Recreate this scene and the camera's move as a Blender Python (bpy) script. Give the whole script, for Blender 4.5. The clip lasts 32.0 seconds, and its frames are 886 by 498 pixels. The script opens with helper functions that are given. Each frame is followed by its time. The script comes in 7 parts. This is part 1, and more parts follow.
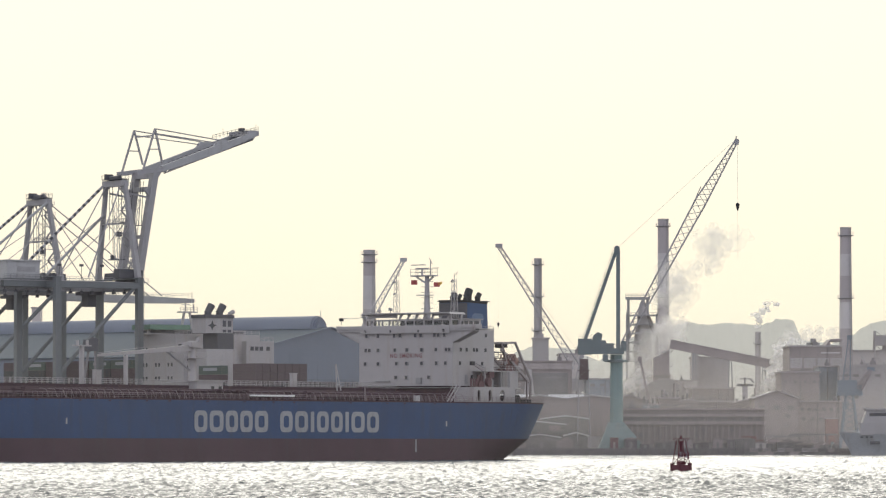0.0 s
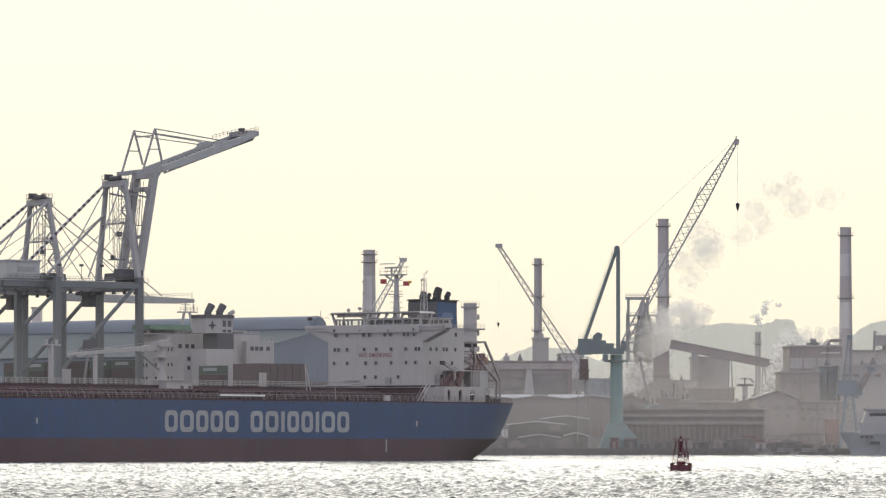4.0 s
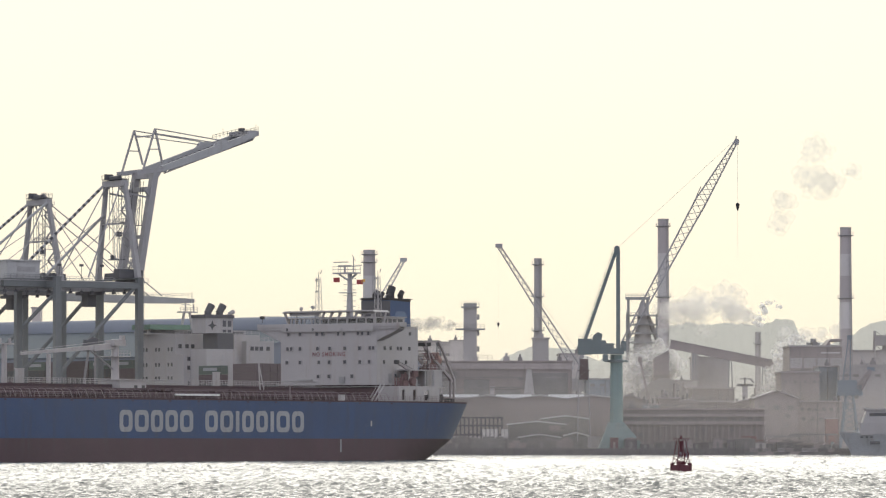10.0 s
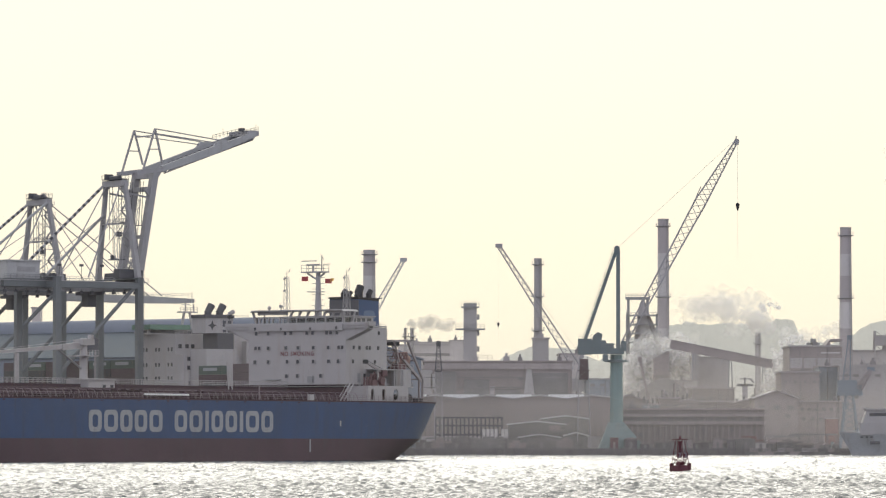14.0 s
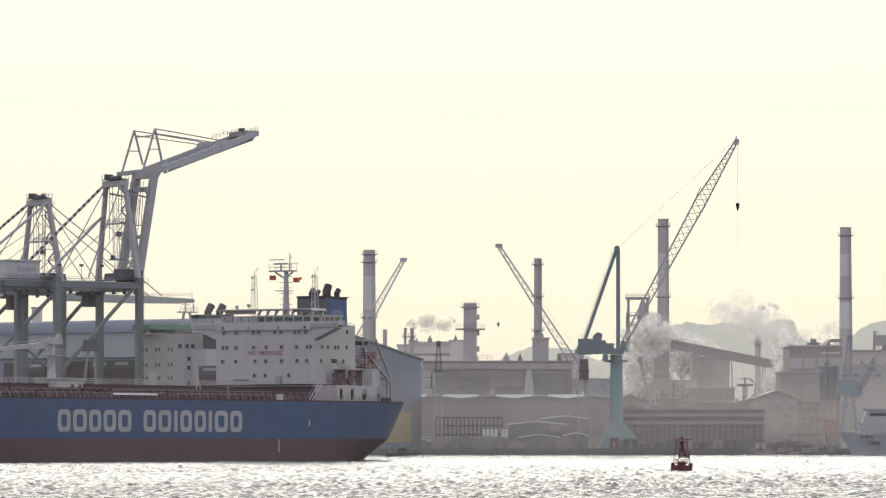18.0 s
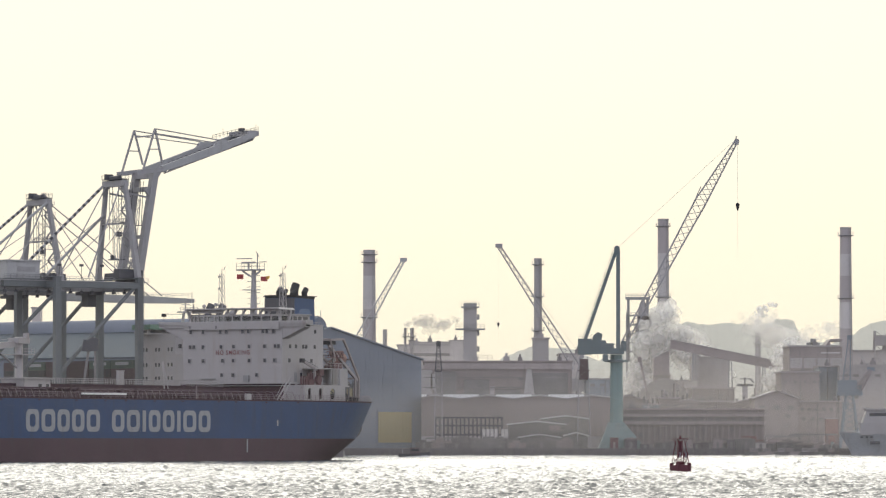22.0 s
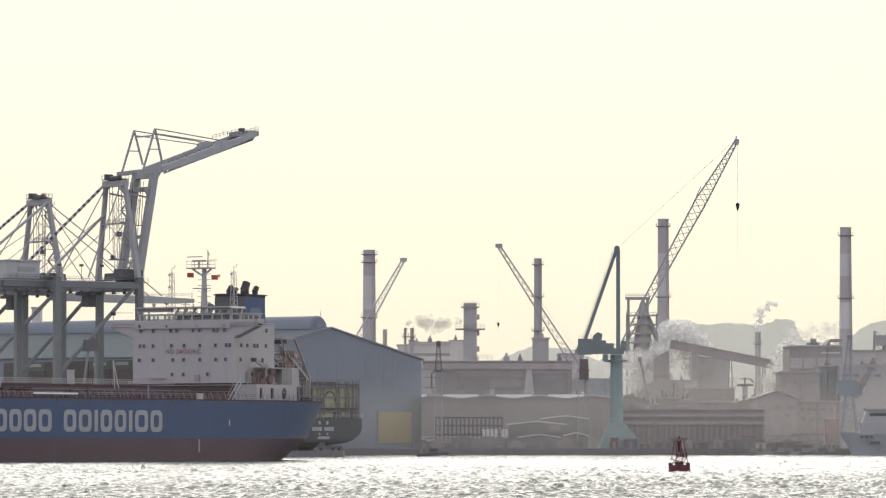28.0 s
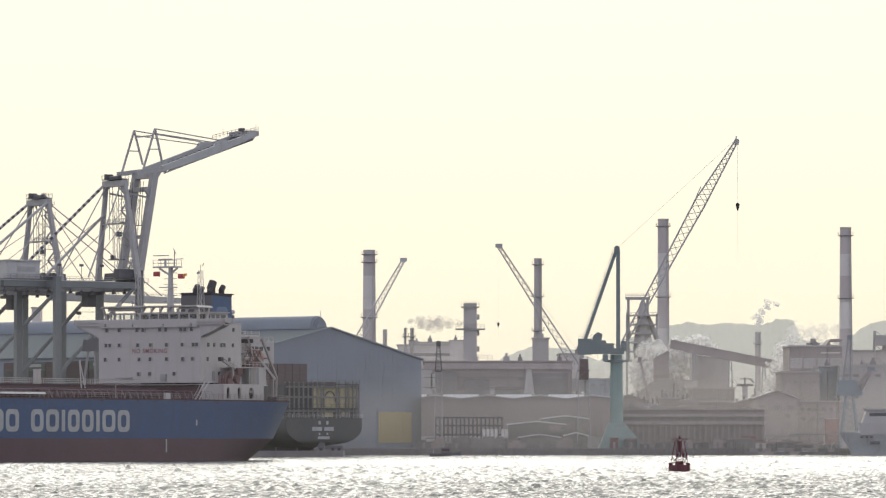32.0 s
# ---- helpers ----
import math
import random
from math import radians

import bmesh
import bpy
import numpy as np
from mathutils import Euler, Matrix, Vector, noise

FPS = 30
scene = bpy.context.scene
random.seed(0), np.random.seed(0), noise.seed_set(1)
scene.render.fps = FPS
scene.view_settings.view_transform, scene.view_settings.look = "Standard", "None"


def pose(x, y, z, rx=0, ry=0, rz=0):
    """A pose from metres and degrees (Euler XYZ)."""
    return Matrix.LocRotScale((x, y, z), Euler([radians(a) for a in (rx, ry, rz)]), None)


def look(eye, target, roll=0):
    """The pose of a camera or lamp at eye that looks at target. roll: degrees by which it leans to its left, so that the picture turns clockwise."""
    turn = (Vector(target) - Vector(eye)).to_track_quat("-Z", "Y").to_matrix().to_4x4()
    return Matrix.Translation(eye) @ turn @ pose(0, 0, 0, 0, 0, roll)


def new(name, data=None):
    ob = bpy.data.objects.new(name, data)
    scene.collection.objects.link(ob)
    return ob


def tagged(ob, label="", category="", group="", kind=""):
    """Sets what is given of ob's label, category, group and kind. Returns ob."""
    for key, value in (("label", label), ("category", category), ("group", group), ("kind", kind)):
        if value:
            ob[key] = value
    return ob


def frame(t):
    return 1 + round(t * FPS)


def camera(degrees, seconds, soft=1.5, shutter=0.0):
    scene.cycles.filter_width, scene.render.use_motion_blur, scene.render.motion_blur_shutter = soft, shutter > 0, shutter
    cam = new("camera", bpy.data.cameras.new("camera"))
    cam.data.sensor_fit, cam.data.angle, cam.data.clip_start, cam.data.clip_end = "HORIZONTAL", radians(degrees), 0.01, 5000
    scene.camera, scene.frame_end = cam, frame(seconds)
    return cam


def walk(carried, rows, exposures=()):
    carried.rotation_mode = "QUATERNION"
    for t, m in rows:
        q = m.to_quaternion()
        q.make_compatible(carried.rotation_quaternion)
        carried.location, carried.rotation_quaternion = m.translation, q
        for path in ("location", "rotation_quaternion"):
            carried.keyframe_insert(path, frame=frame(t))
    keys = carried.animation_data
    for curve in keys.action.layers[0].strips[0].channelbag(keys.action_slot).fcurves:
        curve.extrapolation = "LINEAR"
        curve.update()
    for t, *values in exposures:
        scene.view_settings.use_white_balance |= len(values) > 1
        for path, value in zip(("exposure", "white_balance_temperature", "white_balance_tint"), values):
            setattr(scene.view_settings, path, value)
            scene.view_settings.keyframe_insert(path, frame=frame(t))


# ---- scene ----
# ---- camera, light ----
cam = camera(10.0, 32.0, soft=1.25)
EYE = (0.0, 0.0, 3.8)
LEVEL = look(EYE, (0.0, 1000.0, 42.19))
walk(cam, [(0.0, LEVEL), (32.0, LEVEL)], exposures=((0.0, 0.0), (32.0, 0.0)))

SUN_UP, SUN_RIGHT = 28.0, 1.0
world = bpy.data.worlds.new("hazy_sky")
scene.world = world
world.use_nodes = True
wn = world.node_tree
sky = wn.nodes.new("ShaderNodeTexSky")
sky.sky_type = "NISHITA"
sky.sun_disc = False
sky.sun_elevation, sky.sun_rotation = radians(SUN_UP), radians(SUN_RIGHT)
sky.air_density, sky.dust_density, sky.ozone_density, sky.altitude = 1.0, 2.0, 1.0, 0
haze = wn.nodes.new("ShaderNodeMix")
haze.data_type = "RGBA"
haze.inputs["Factor"].default_value = 0.95
where, split, side = wn.nodes.new("ShaderNodeTexCoord"), wn.nodes.new("ShaderNodeSeparateXYZ"), wn.nodes.new("ShaderNodeMapRange")
tone = wn.nodes.new("ShaderNodeMix")
tone.data_type = "RGBA"
tone.inputs["A"].default_value, tone.inputs["B"].default_value = (8.4, 8.65, 9.8, 1), (10.2, 9.95, 8.0, 1)
side.interpolation_type = "SMOOTHSTEP"
side.inputs["From Min"].default_value, side.inputs["From Max"].default_value = -0.7, 0.95
wn.links.new(where.outputs["Generated"], split.inputs[0])
wn.links.new(split.outputs["Y"], side.inputs["Value"])
wn.links.new(side.outputs[0], tone.inputs["Factor"])
# warmer and dustier towards the horizon
dust, low = wn.nodes.new("ShaderNodeMix"), wn.nodes.new("ShaderNodeMapRange")
dust.data_type, low.interpolation_type = "RGBA", "SMOOTHSTEP"
dust.inputs["A"].default_value = (0.99, 0.945, 0.945, 1)
dust.inputs["B"].default_value = (1.02, 1.015, 1.05, 1)
low.inputs["From Min"].default_value, low.inputs["From Max"].default_value = 0.02, 0.09
thick = wn.nodes.new("ShaderNodeMix")
thick.data_type, thick.blend_type = "RGBA", "MULTIPLY"
thick.inputs["Factor"].default_value = 1.0
wn.links.new(split.outputs["Z"], low.inputs["Value"])
wn.links.new(low.outputs[0], dust.inputs["Factor"])
wn.links.new(tone.outputs["Result"], thick.inputs["A"])
wn.links.new(dust.outputs["Result"], thick.inputs["B"])
wn.links.new(thick.outputs["Result"], haze.inputs["B"])
wn.links.new(sky.outputs[0], haze.inputs["A"])
# the bright ring of hazy sky round the sun
glow, ring, lift = wn.nodes.new("ShaderNodeVectorMath"), wn.nodes.new("ShaderNodeMapRange"), wn.nodes.new("ShaderNodeMix")
glow.operation = "DOT_PRODUCT"
glow.inputs[1].default_value = (math.sin(radians(SUN_RIGHT)) * math.cos(radians(SUN_UP)), math.cos(radians(SUN_RIGHT)) * math.cos(radians(SUN_UP)), math.sin(radians(SUN_UP)))
ring.interpolation_type = "SMOOTHSTEP"
ring.inputs["From Min"].default_value, ring.inputs["From Max"].default_value = math.cos(radians(25)), 1.0
lift.data_type, lift.blend_type = "RGBA", "ADD"
lift.inputs["B"].default_value = (1, 1, 1, 1)
wn.links.new(where.outputs["Generated"], glow.inputs[0])
wn.links.new(glow.outputs["Value"], ring.inputs["Value"])
wn.links.new(ring.outputs[0], lift.inputs["Factor"])
wn.links.new(haze.outputs["Result"], lift.inputs["A"])
# the haze thins out overhead
thin, fade = wn.nodes.new("ShaderNodeMapRange"), wn.nodes.new("ShaderNodeMix")
thin.inputs["From Min"].default_value, thin.inputs["From Max"].default_value = 0.55, 1.0
thin.inputs["To Min"].default_value, thin.inputs["To Max"].default_value = 0.0, 0.75
fade.data_type = "RGBA"
fade.inputs["B"].default_value = (2.0, 2.4, 3.2, 1)
wn.links.new(split.outputs["Z"], thin.inputs["Value"])
wn.links.new(thin.outputs[0], fade.inputs["Factor"])
wn.links.new(lift.outputs["Result"], fade.inputs["A"])
wn.links.new(fade.outputs["Result"], wn.nodes["Background"].inputs[0])
wn.nodes["Background"].inputs[1].default_value = 0.1

sun = new("sun", bpy.data.lights.new("sun", "SUN"))
sun.data.energy, sun.data.angle, sun.data.color = 0.85, radians(50.0), (1.0, 0.975, 0.95)
sun.matrix_world = look((1000 * math.sin(radians(SUN_RIGHT)), 1000 * math.cos(radians(SUN_RIGHT)), 1000 * math.tan(radians(SUN_UP))), (0, 0, 0))
scene.cycles.transparent_max_bounces = 96


# ---- mesh and material helpers ----
class M:
    """Collects vertices and faces of one part."""

    def __init__(self):
        self.v, self.f = [], []

    def add(self, vs, fs):
        n = len(self.v)
        self.v += [tuple(p) for p in vs]
        self.f += [tuple(i + n for i in g) for g in fs]
        return self

    def hexa(self, c):
        return self.add(c, [(0, 3, 2, 1), (4, 5, 6, 7), (0, 1, 5, 4), (1, 2, 6, 5), (2, 3, 7, 6), (3, 0, 4, 7)])

    def box(self, x0, x1, y0, y1, z0, z1):
        return self.hexa([(x0, y0, z0), (x1, y0, z0), (x1, y1, z0), (x0, y1, z0), (x0, y0, z1), (x1, y0, z1), (x1, y1, z1), (x0, y1, z1)])

    def beam(self, p, q, w, h=None, w2=None, h2=None):
        p, q = Vector(p), Vector(q)
        h = h or w
        w2, h2 = w2 or w, h2 or h
        d = (q - p).normalized()
        up = Vector((0, 0, 1)) if abs(d.z) < 0.98 else Vector((0, 1, 0))
        a = d.cross(up).normalized()
        b = a.cross(d)
        c = []
        for o, ww, hh in ((p, w, h), (q, w2, h2)):
            c += [o - a * ww / 2 - b * hh / 2, o + a * ww / 2 - b * hh / 2, o + a * ww / 2 + b * hh / 2, o - a * ww / 2 + b * hh / 2]
        return self.hexa(c)

    def tube(self, p, q, r, r2=None, n=10):
        p, q = Vector(p), Vector(q)
        r2 = r if r2 is None else r2
        d = (q - p).normalized()
        a = d.orthogonal().normalized()
        b = d.cross(a)
        vs = []
        for o, rr in ((p, r), (q, r2)):
            vs += [o + (a * math.cos(2 * math.pi * i / n) + b * math.sin(2 * math.pi * i / n)) * rr for i in range(n)]
        fs = [(i, (i + 1) % n, n + (i + 1) % n, n + i) for i in range(n)] + [tuple(range(n))[::-1], tuple(range(n, 2 * n))]
        return self.add(vs, fs)

    def prism(self, poly, c0, c1, axis="y"):
        """A polygon (a, b) drawn out along an axis; b is always z but for axis z."""
        n = len(poly)
        put = {"y": lambda a, b, c: (a, c, b), "x": lambda a, b, c: (c, a, b), "z": lambda a, b, c: (a, b, c)}[axis]
        vs = [put(a, b, c) for c in (c0, c1) for a, b in poly]
        fs = [(i, (i + 1) % n, n + (i + 1) % n, n + i) for i in range(n)] + [tuple(range(n))[::-1], tuple(range(n, 2 * n))]
        return self.add(vs, fs)

    def lathe(self, rings, n=16, x=0, y=0):
        vs = [(x + r * math.cos(2 * math.pi * i / n), y + r * math.sin(2 * math.pi * i / n), z) for r, z in rings for i in range(n)]
        fs = [(k * n + i, k * n + (i + 1) % n, (k + 1) * n + (i + 1) % n, (k + 1) * n + i) for k in range(len(rings) - 1) for i in range(n)]
        fs += [tuple(range(n))[::-1], tuple(range((len(rings) - 1) * n, len(rings) * n))]
        return self.add(vs, fs)

    def lattice(self, p, q, w0, h0, w1, h1, n, r):
        """Four chords with zigzag lacing on all sides, from p to q."""
        p, q = Vector(p), Vector(q)
        d = (q - p).normalized()
        a = d.cross(Vector((0, 0, 1))).normalized() if abs(d.z) < 0.98 else Vector((1, 0, 0))
        b = a.cross(d)
        def corner(k, s):
            w, h = w0 + (w1 - w0) * s, h0 + (h1 - h0) * s
            i, j = ((-1, -1), (1, -1), (1, 1), (-1, 1))[k % 4]
            return p.lerp(q, s) + a * w / 2 * i + b * h / 2 * j
        for k in range(4):
            self.tube(corner(k, 0), corner(k, 1), r, n=5)
        for i in range(n):
            for k in range(4):
                j = k + (i % 2)
                self.tube(corner(j, i / n), corner(2 * k + 1 - j, (i + 1) / n), r * 0.55, n=4)
        return self

    def rail(self, p, q, height, step=1.6, bars=3, r=0.035):
        p, q = Vector(p), Vector(q)
        n = max(1, int((q - p).length / step))
        up = Vector((0, 0, 1))
        for i in range(n + 1):
            o = p.lerp(q, i / n)
            self.tube(o, o + up * height, r, n=4)
        for k in range(bars):
            o = up * height * (k + 1) / bars
            self.tube(p + o, q + o, r, n=4)
        return self


def turn_faces(me):
    bm = bmesh.new()
    bm.from_mesh(me)
    bmesh.ops.recalc_face_normals(bm, faces=bm.faces)
    bm.to_mesh(me)
    bm.free()


def mesh_of(name, m, material, smooth=35):
    me = bpy.data.meshes.new(name)
    me.from_pydata(m.v, [], m.f)
    if len(m.f) < 60000:
        turn_faces(me)
    me.materials.append(material)
    if smooth:
        me.shade_smooth()
        me.set_sharp_from_angle(angle=radians(smooth))
    return me


def part(name, m, material, parent, label="", at=None):
    """One mesh object under a thing or a part."""
    ob = new(name, m if isinstance(m, bpy.types.Mesh) else mesh_of(name, m, material))
    ob.parent = parent
    if at is not None:
        ob.location = at
    if label:
        ob["label"] = label
    return ob


def thing(name, at, label, category, group="", turn=0.0):
    ob = new(name)
    ob.location, ob.rotation_euler = at, (0, 0, radians(turn))
    return tagged(ob, label, category, group)


def mat(name, col, rough=0.6, metal=0.0, vary=0.18, size=3.0, streak=0.0, stain=(0.16, 0.09, 0.05), bump=0.15, fine=0.25):
    """A painted or bare surface: broad tone changes, fine grain, and streaks that run down it."""
    m = bpy.data.materials.new(name)
    m.use_nodes = True
    t = m.node_tree
    N, K = t.nodes, t.links.new
    b = N["Principled BSDF"]
    co = N.new("ShaderNodeTexCoord")
    n1, n2 = N.new("ShaderNodeTexNoise"), N.new("ShaderNodeTexNoise")
    n1.inputs["Scale"].default_value, n1.inputs["Detail"].default_value = 1.0 / size, 6
    n2.inputs["Scale"].default_value, n2.inputs["Detail"].default_value = 1.0 / fine, 4
    K(co.outputs["Object"], n1.inputs["Vector"])
    K(co.outputs["Object"], n2.inputs["Vector"])
    mix = N.new("ShaderNodeMix")
    mix.data_type = "RGBA"
    mix.inputs["A"].default_value = (*[c * (1 - vary) for c in col], 1)
    mix.inputs["B"].default_value = (*[min(1, c * (1 + vary)) for c in col], 1)
    add = N.new("ShaderNodeMath")
    add.operation = "MULTIPLY_ADD"
    K(n2.outputs["Fac"], add.inputs[0])
    add.inputs[1].default_value = 0.35
    info = N.new("ShaderNodeObjectInfo")
    scale = N.new("ShaderNodeMath")
    scale.operation = "MULTIPLY_ADD"
    K(info.outputs["Random"], scale.inputs[0])
    scale.inputs[1].default_value = 0.25
    K(n1.outputs["Fac"], scale.inputs[2])
    sub = N.new("ShaderNodeMath")
    sub.operation = "SUBTRACT"
    K(scale.outputs[0], sub.inputs[0])
    sub.inputs[1].default_value = 0.3
    K(sub.outputs[0], add.inputs[2])
    K(add.outputs[0], mix.inputs["Factor"])
    out = mix.outputs["Result"]
    if streak:
        mp = N.new("ShaderNodeMapping")
        mp.inputs["Scale"].default_value = (0.9, 0.9, 0.07)
        K(co.outputs["Object"], mp.inputs["Vector"])
        n3 = N.new("ShaderNodeTexNoise")
        n3.inputs["Scale"].default_value, n3.inputs["Detail"].default_value = 1.0, 5
        K(mp.outputs[0], n3.inputs["Vector"])
        rp = N.new("ShaderNodeMapRange")
        rp.inputs["From Min"].default_value, rp.inputs["From Max"].default_value, rp.inputs["To Max"].default_value = 0.52, 0.78, streak
        K(n3.outputs["Fac"], rp.inputs["Value"])
        m2 = N.new("ShaderNodeMix")
        m2.data_type = "RGBA"
        K(out, m2.inputs["A"])
        m2.inputs["B"].default_value = (*stain, 1)
        K(rp.outputs[0], m2.inputs["Factor"])
        out = m2.outputs["Result"]
    K(out, b.inputs["Base Color"])
    rr = N.new("ShaderNodeMapRange")
    rr.inputs["To Min"].default_value, rr.inputs["To Max"].default_value = max(0.05, rough - 0.12), min(1, rough + 0.12)
    K(n1.outputs["Fac"], rr.inputs["Value"])
    K(rr.outputs[0], b.inputs["Roughness"])
    b.inputs["Metallic"].default_value = metal
    bp = N.new("ShaderNodeBump")
    bp.inputs["Strength"].default_value, bp.inputs["Distance"].default_value = bump, 0.03
    K(n2.outputs["Fac"], bp.inputs["Height"])
    K(bp.outputs[0], b.inputs["Normal"])
    return m


def steam_mat(name, col, cover):
    """Thin lit vapour: mostly clear, the rest scatters light from both sides."""
    m = bpy.data.materials.new(name)
    m.use_nodes = True
    t = m.node_tree
    N, K = t.nodes, t.links.new
    N.remove(N["Principled BSDF"])
    clear, dif, tra, both, mx = (N.new("ShaderNode" + s) for s in ("BsdfTransparent", "BsdfDiffuse", "BsdfTranslucent", "MixShader", "MixShader"))
    dif.inputs[0].default_value = tra.inputs[0].default_value = (*col, 1)
    both.inputs[0].default_value = 0.95
    K(dif.outputs[0], both.inputs[1])
    K(tra.outputs[0], both.inputs[2])
    co, n1 = N.new("ShaderNodeTexCoord"), N.new("ShaderNodeTexNoise")
    n1.inputs["Scale"].default_value, n1.inputs["Detail"].default_value = 0.25, 6
    K(co.outputs["Object"], n1.inputs["Vector"])
    rp = N.new("ShaderNodeMapRange")
    rp.inputs["From Min"].default_value, rp.inputs["From Max"].default_value, rp.inputs["To Max"].default_value = 0.22, 0.66, cover
    K(n1.outputs["Fac"], rp.inputs["Value"])
    K(rp.outputs[0], mx.inputs[0])
    K(clear.outputs[0], mx.inputs[1])
    K(both.outputs[0], mx.inputs[2])
    K(mx.outputs[0], N["Material Output"].inputs["Surface"])
    return m


def pane_mat(name):
    """Clear pane: most light goes straight through, a little is mirrored."""
    m = bpy.data.materials.new(name)
    m.use_nodes = True
    t = m.node_tree
    N, K = t.nodes, t.links.new
    N.remove(N["Principled BSDF"])
    clear, gloss, mx = N.new("ShaderNodeBsdfTransparent"), N.new("ShaderNodeBsdfGlossy"), N.new("ShaderNodeMixShader")
    clear.inputs[0].default_value = (0.8, 0.82, 0.82, 1)
    gloss.inputs["Roughness"].default_value = 0.05
    mx.inputs[0].default_value = 0.05
    K(clear.outputs[0], mx.inputs[1])
    K(gloss.outputs[0], mx.inputs[2])
    K(mx.outputs[0], N["Material Output"].inputs["Surface"])
    return m


# ---- materials ----
WHITE = mat("white_ship_paint", (0.455, 0.435, 0.43), 0.55, streak=0.6, stain=(0.36, 0.29, 0.25), vary=0.09)
BLUE = mat("blue_hull_paint", (0.037, 0.076, 0.178), 0.56, streak=0.6, stain=(0.05, 0.062, 0.095), vary=0.3, size=9)
BOOT = mat("antifouling_red_brown", (0.118, 0.075, 0.088), 0.8, streak=0.75, stain=(0.1, 0.085, 0.09), vary=0.3, size=8)
LETTER = mat("hull_mark_white", (0.36, 0.37, 0.39), 0.5, streak=0.7, stain=(0.24, 0.24, 0.26), vary=0.14)
DECKRED = mat("deck_red_oxide", (0.085, 0.05, 0.058), 0.95, vary=0.35, streak=0.4)
PIPE = mat("pipe_red_brown", (0.075, 0.046, 0.056), 0.9, vary=0.3, streak=0.3)
RAILBROWN = mat("faded_railing_paint", (0.27, 0.22, 0.23), 0.7, vary=0.25)
GLASS = mat("dark_window_glass", (0.06, 0.06, 0.07), 0.15, vary=0.1, bump=0.02)
PANE = pane_mat("clear_bridge_glass")
BLACK = mat("soot_black_paint", (0.035, 0.035, 0.04), 0.6, vary=0.2)
FUNBLUE = mat("funnel_blue_paint", (0.045, 0.09, 0.2), 0.5, vary=0.15)
ORANGE = mat("lifeboat_orange", (0.27, 0.155, 0.135), 0.6, vary=0.15)
REDSIGN = mat("sign_red", (0.22, 0.085, 0.09), 0.6, vary=0.1)
FLAGRED = mat("flag_red_cloth", (0.45, 0.09, 0.09), 0.8, vary=0.1)
YELLOW = mat("flag_yellow_cloth", (0.8, 0.5, 0.08), 0.8, vary=0.1)
CRANEGREY = mat("crane_grey_paint", (0.4, 0.39, 0.395), 0.6, streak=0.3, stain=(0.2, 0.17, 0.15))
CRANELIGHT = mat("crane_light_grey_paint", (0.48, 0.48, 0.48), 0.6, streak=0.3, stain=(0.25, 0.2, 0.17))
CRANEGREEN = mat("crane_grey_green_paint", (0.18, 0.195, 0.2), 0.6, streak=0.3, stain=(0.16, 0.15, 0.13))
TEAL = mat("faded_teal_paint", (0.22, 0.31, 0.3), 0.6, streak=0.35, stain=(0.2, 0.2, 0.18))
DARKSTEEL = mat("sooty_steel", (0.24, 0.225, 0.225), 0.7, vary=0.2)
# TEAL greyed: haze and clutter before the pedestal are put into the colour
TEALGREY = mat("greyed_teal_paint", (0.2, 0.26, 0.255), 0.7, streak=0.5, stain=(0.22, 0.2, 0.19))
TEALDARK = mat("dark_teal_paint", (0.17, 0.215, 0.225), 0.6, streak=0.3)
STEEL = mat("galvanised_steel", (0.33, 0.33, 0.33), 0.5, metal=0.2)
CONCRETE = mat("grey_concrete", (0.43, 0.41, 0.402), 0.85, streak=0.5, stain=(0.34, 0.325, 0.315), size=9, vary=0.2)
# PALECON and SHEETPALE are lightened: distant haze is put into the base colour
PALECON = mat("pale_concrete", (0.6, 0.575, 0.56), 0.85, streak=0.35, stain=(0.48, 0.46, 0.44), size=9)
REDCON = mat("faded_red_band", (0.47, 0.43, 0.425), 0.85, streak=0.3, stain=(0.42, 0.38, 0.37), size=9)
SHEET = mat("weathered_sheet_steel", (0.41, 0.385, 0.378), 0.7, streak=0.6, stain=(0.3, 0.28, 0.27), size=10, vary=0.22)
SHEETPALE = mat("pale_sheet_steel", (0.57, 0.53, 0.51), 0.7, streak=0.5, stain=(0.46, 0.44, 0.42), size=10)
SHEETBROWN = mat("brown_sheet_steel", (0.345, 0.302, 0.292), 0.7, streak=0.65, stain=(0.24, 0.225, 0.22), size=10, vary=0.24)
BLUESHED = mat("blue_grey_cladding", (0.195, 0.222, 0.275), 0.6, streak=0.45, stain=(0.16, 0.18, 0.215), size=14, vary=0.16)
BLUEROOF = mat("blue_roof_sheet", (0.1, 0.126, 0.148), 0.95, streak=0.3, stain=(0.085, 0.105, 0.122), size=14, vary=0.15)
YDOOR = mat("yellow_door_paint", (0.36, 0.305, 0.16), 0.6, streak=0.35, vary=0.14)
ROOFLIT = mat("bright_metal_roof", (0.6, 0.6, 0.58), 0.35, vary=0.1)
CONTHULL = mat("dark_green_hull", (0.075, 0.08, 0.083), 0.6, vary=0.2, streak=0.3)
CONTRED = mat("container_red", (0.12, 0.09, 0.096), 0.7, vary=0.2)
CONTGREEN = mat("container_green", (0.095, 0.128, 0.112), 0.6, vary=0.2)
FUNGREY = mat("funnel_dark_grey", (0.1, 0.1, 0.11), 0.6, vary=0.15)
BUOYRED = mat("buoy_red_paint", (0.12, 0.025, 0.035), 0.5, streak=0.4, stain=(0.1, 0.03, 0.03))
RUST = mat("red_rust_stock", (0.29, 0.18, 0.17), 0.9, vary=0.25)
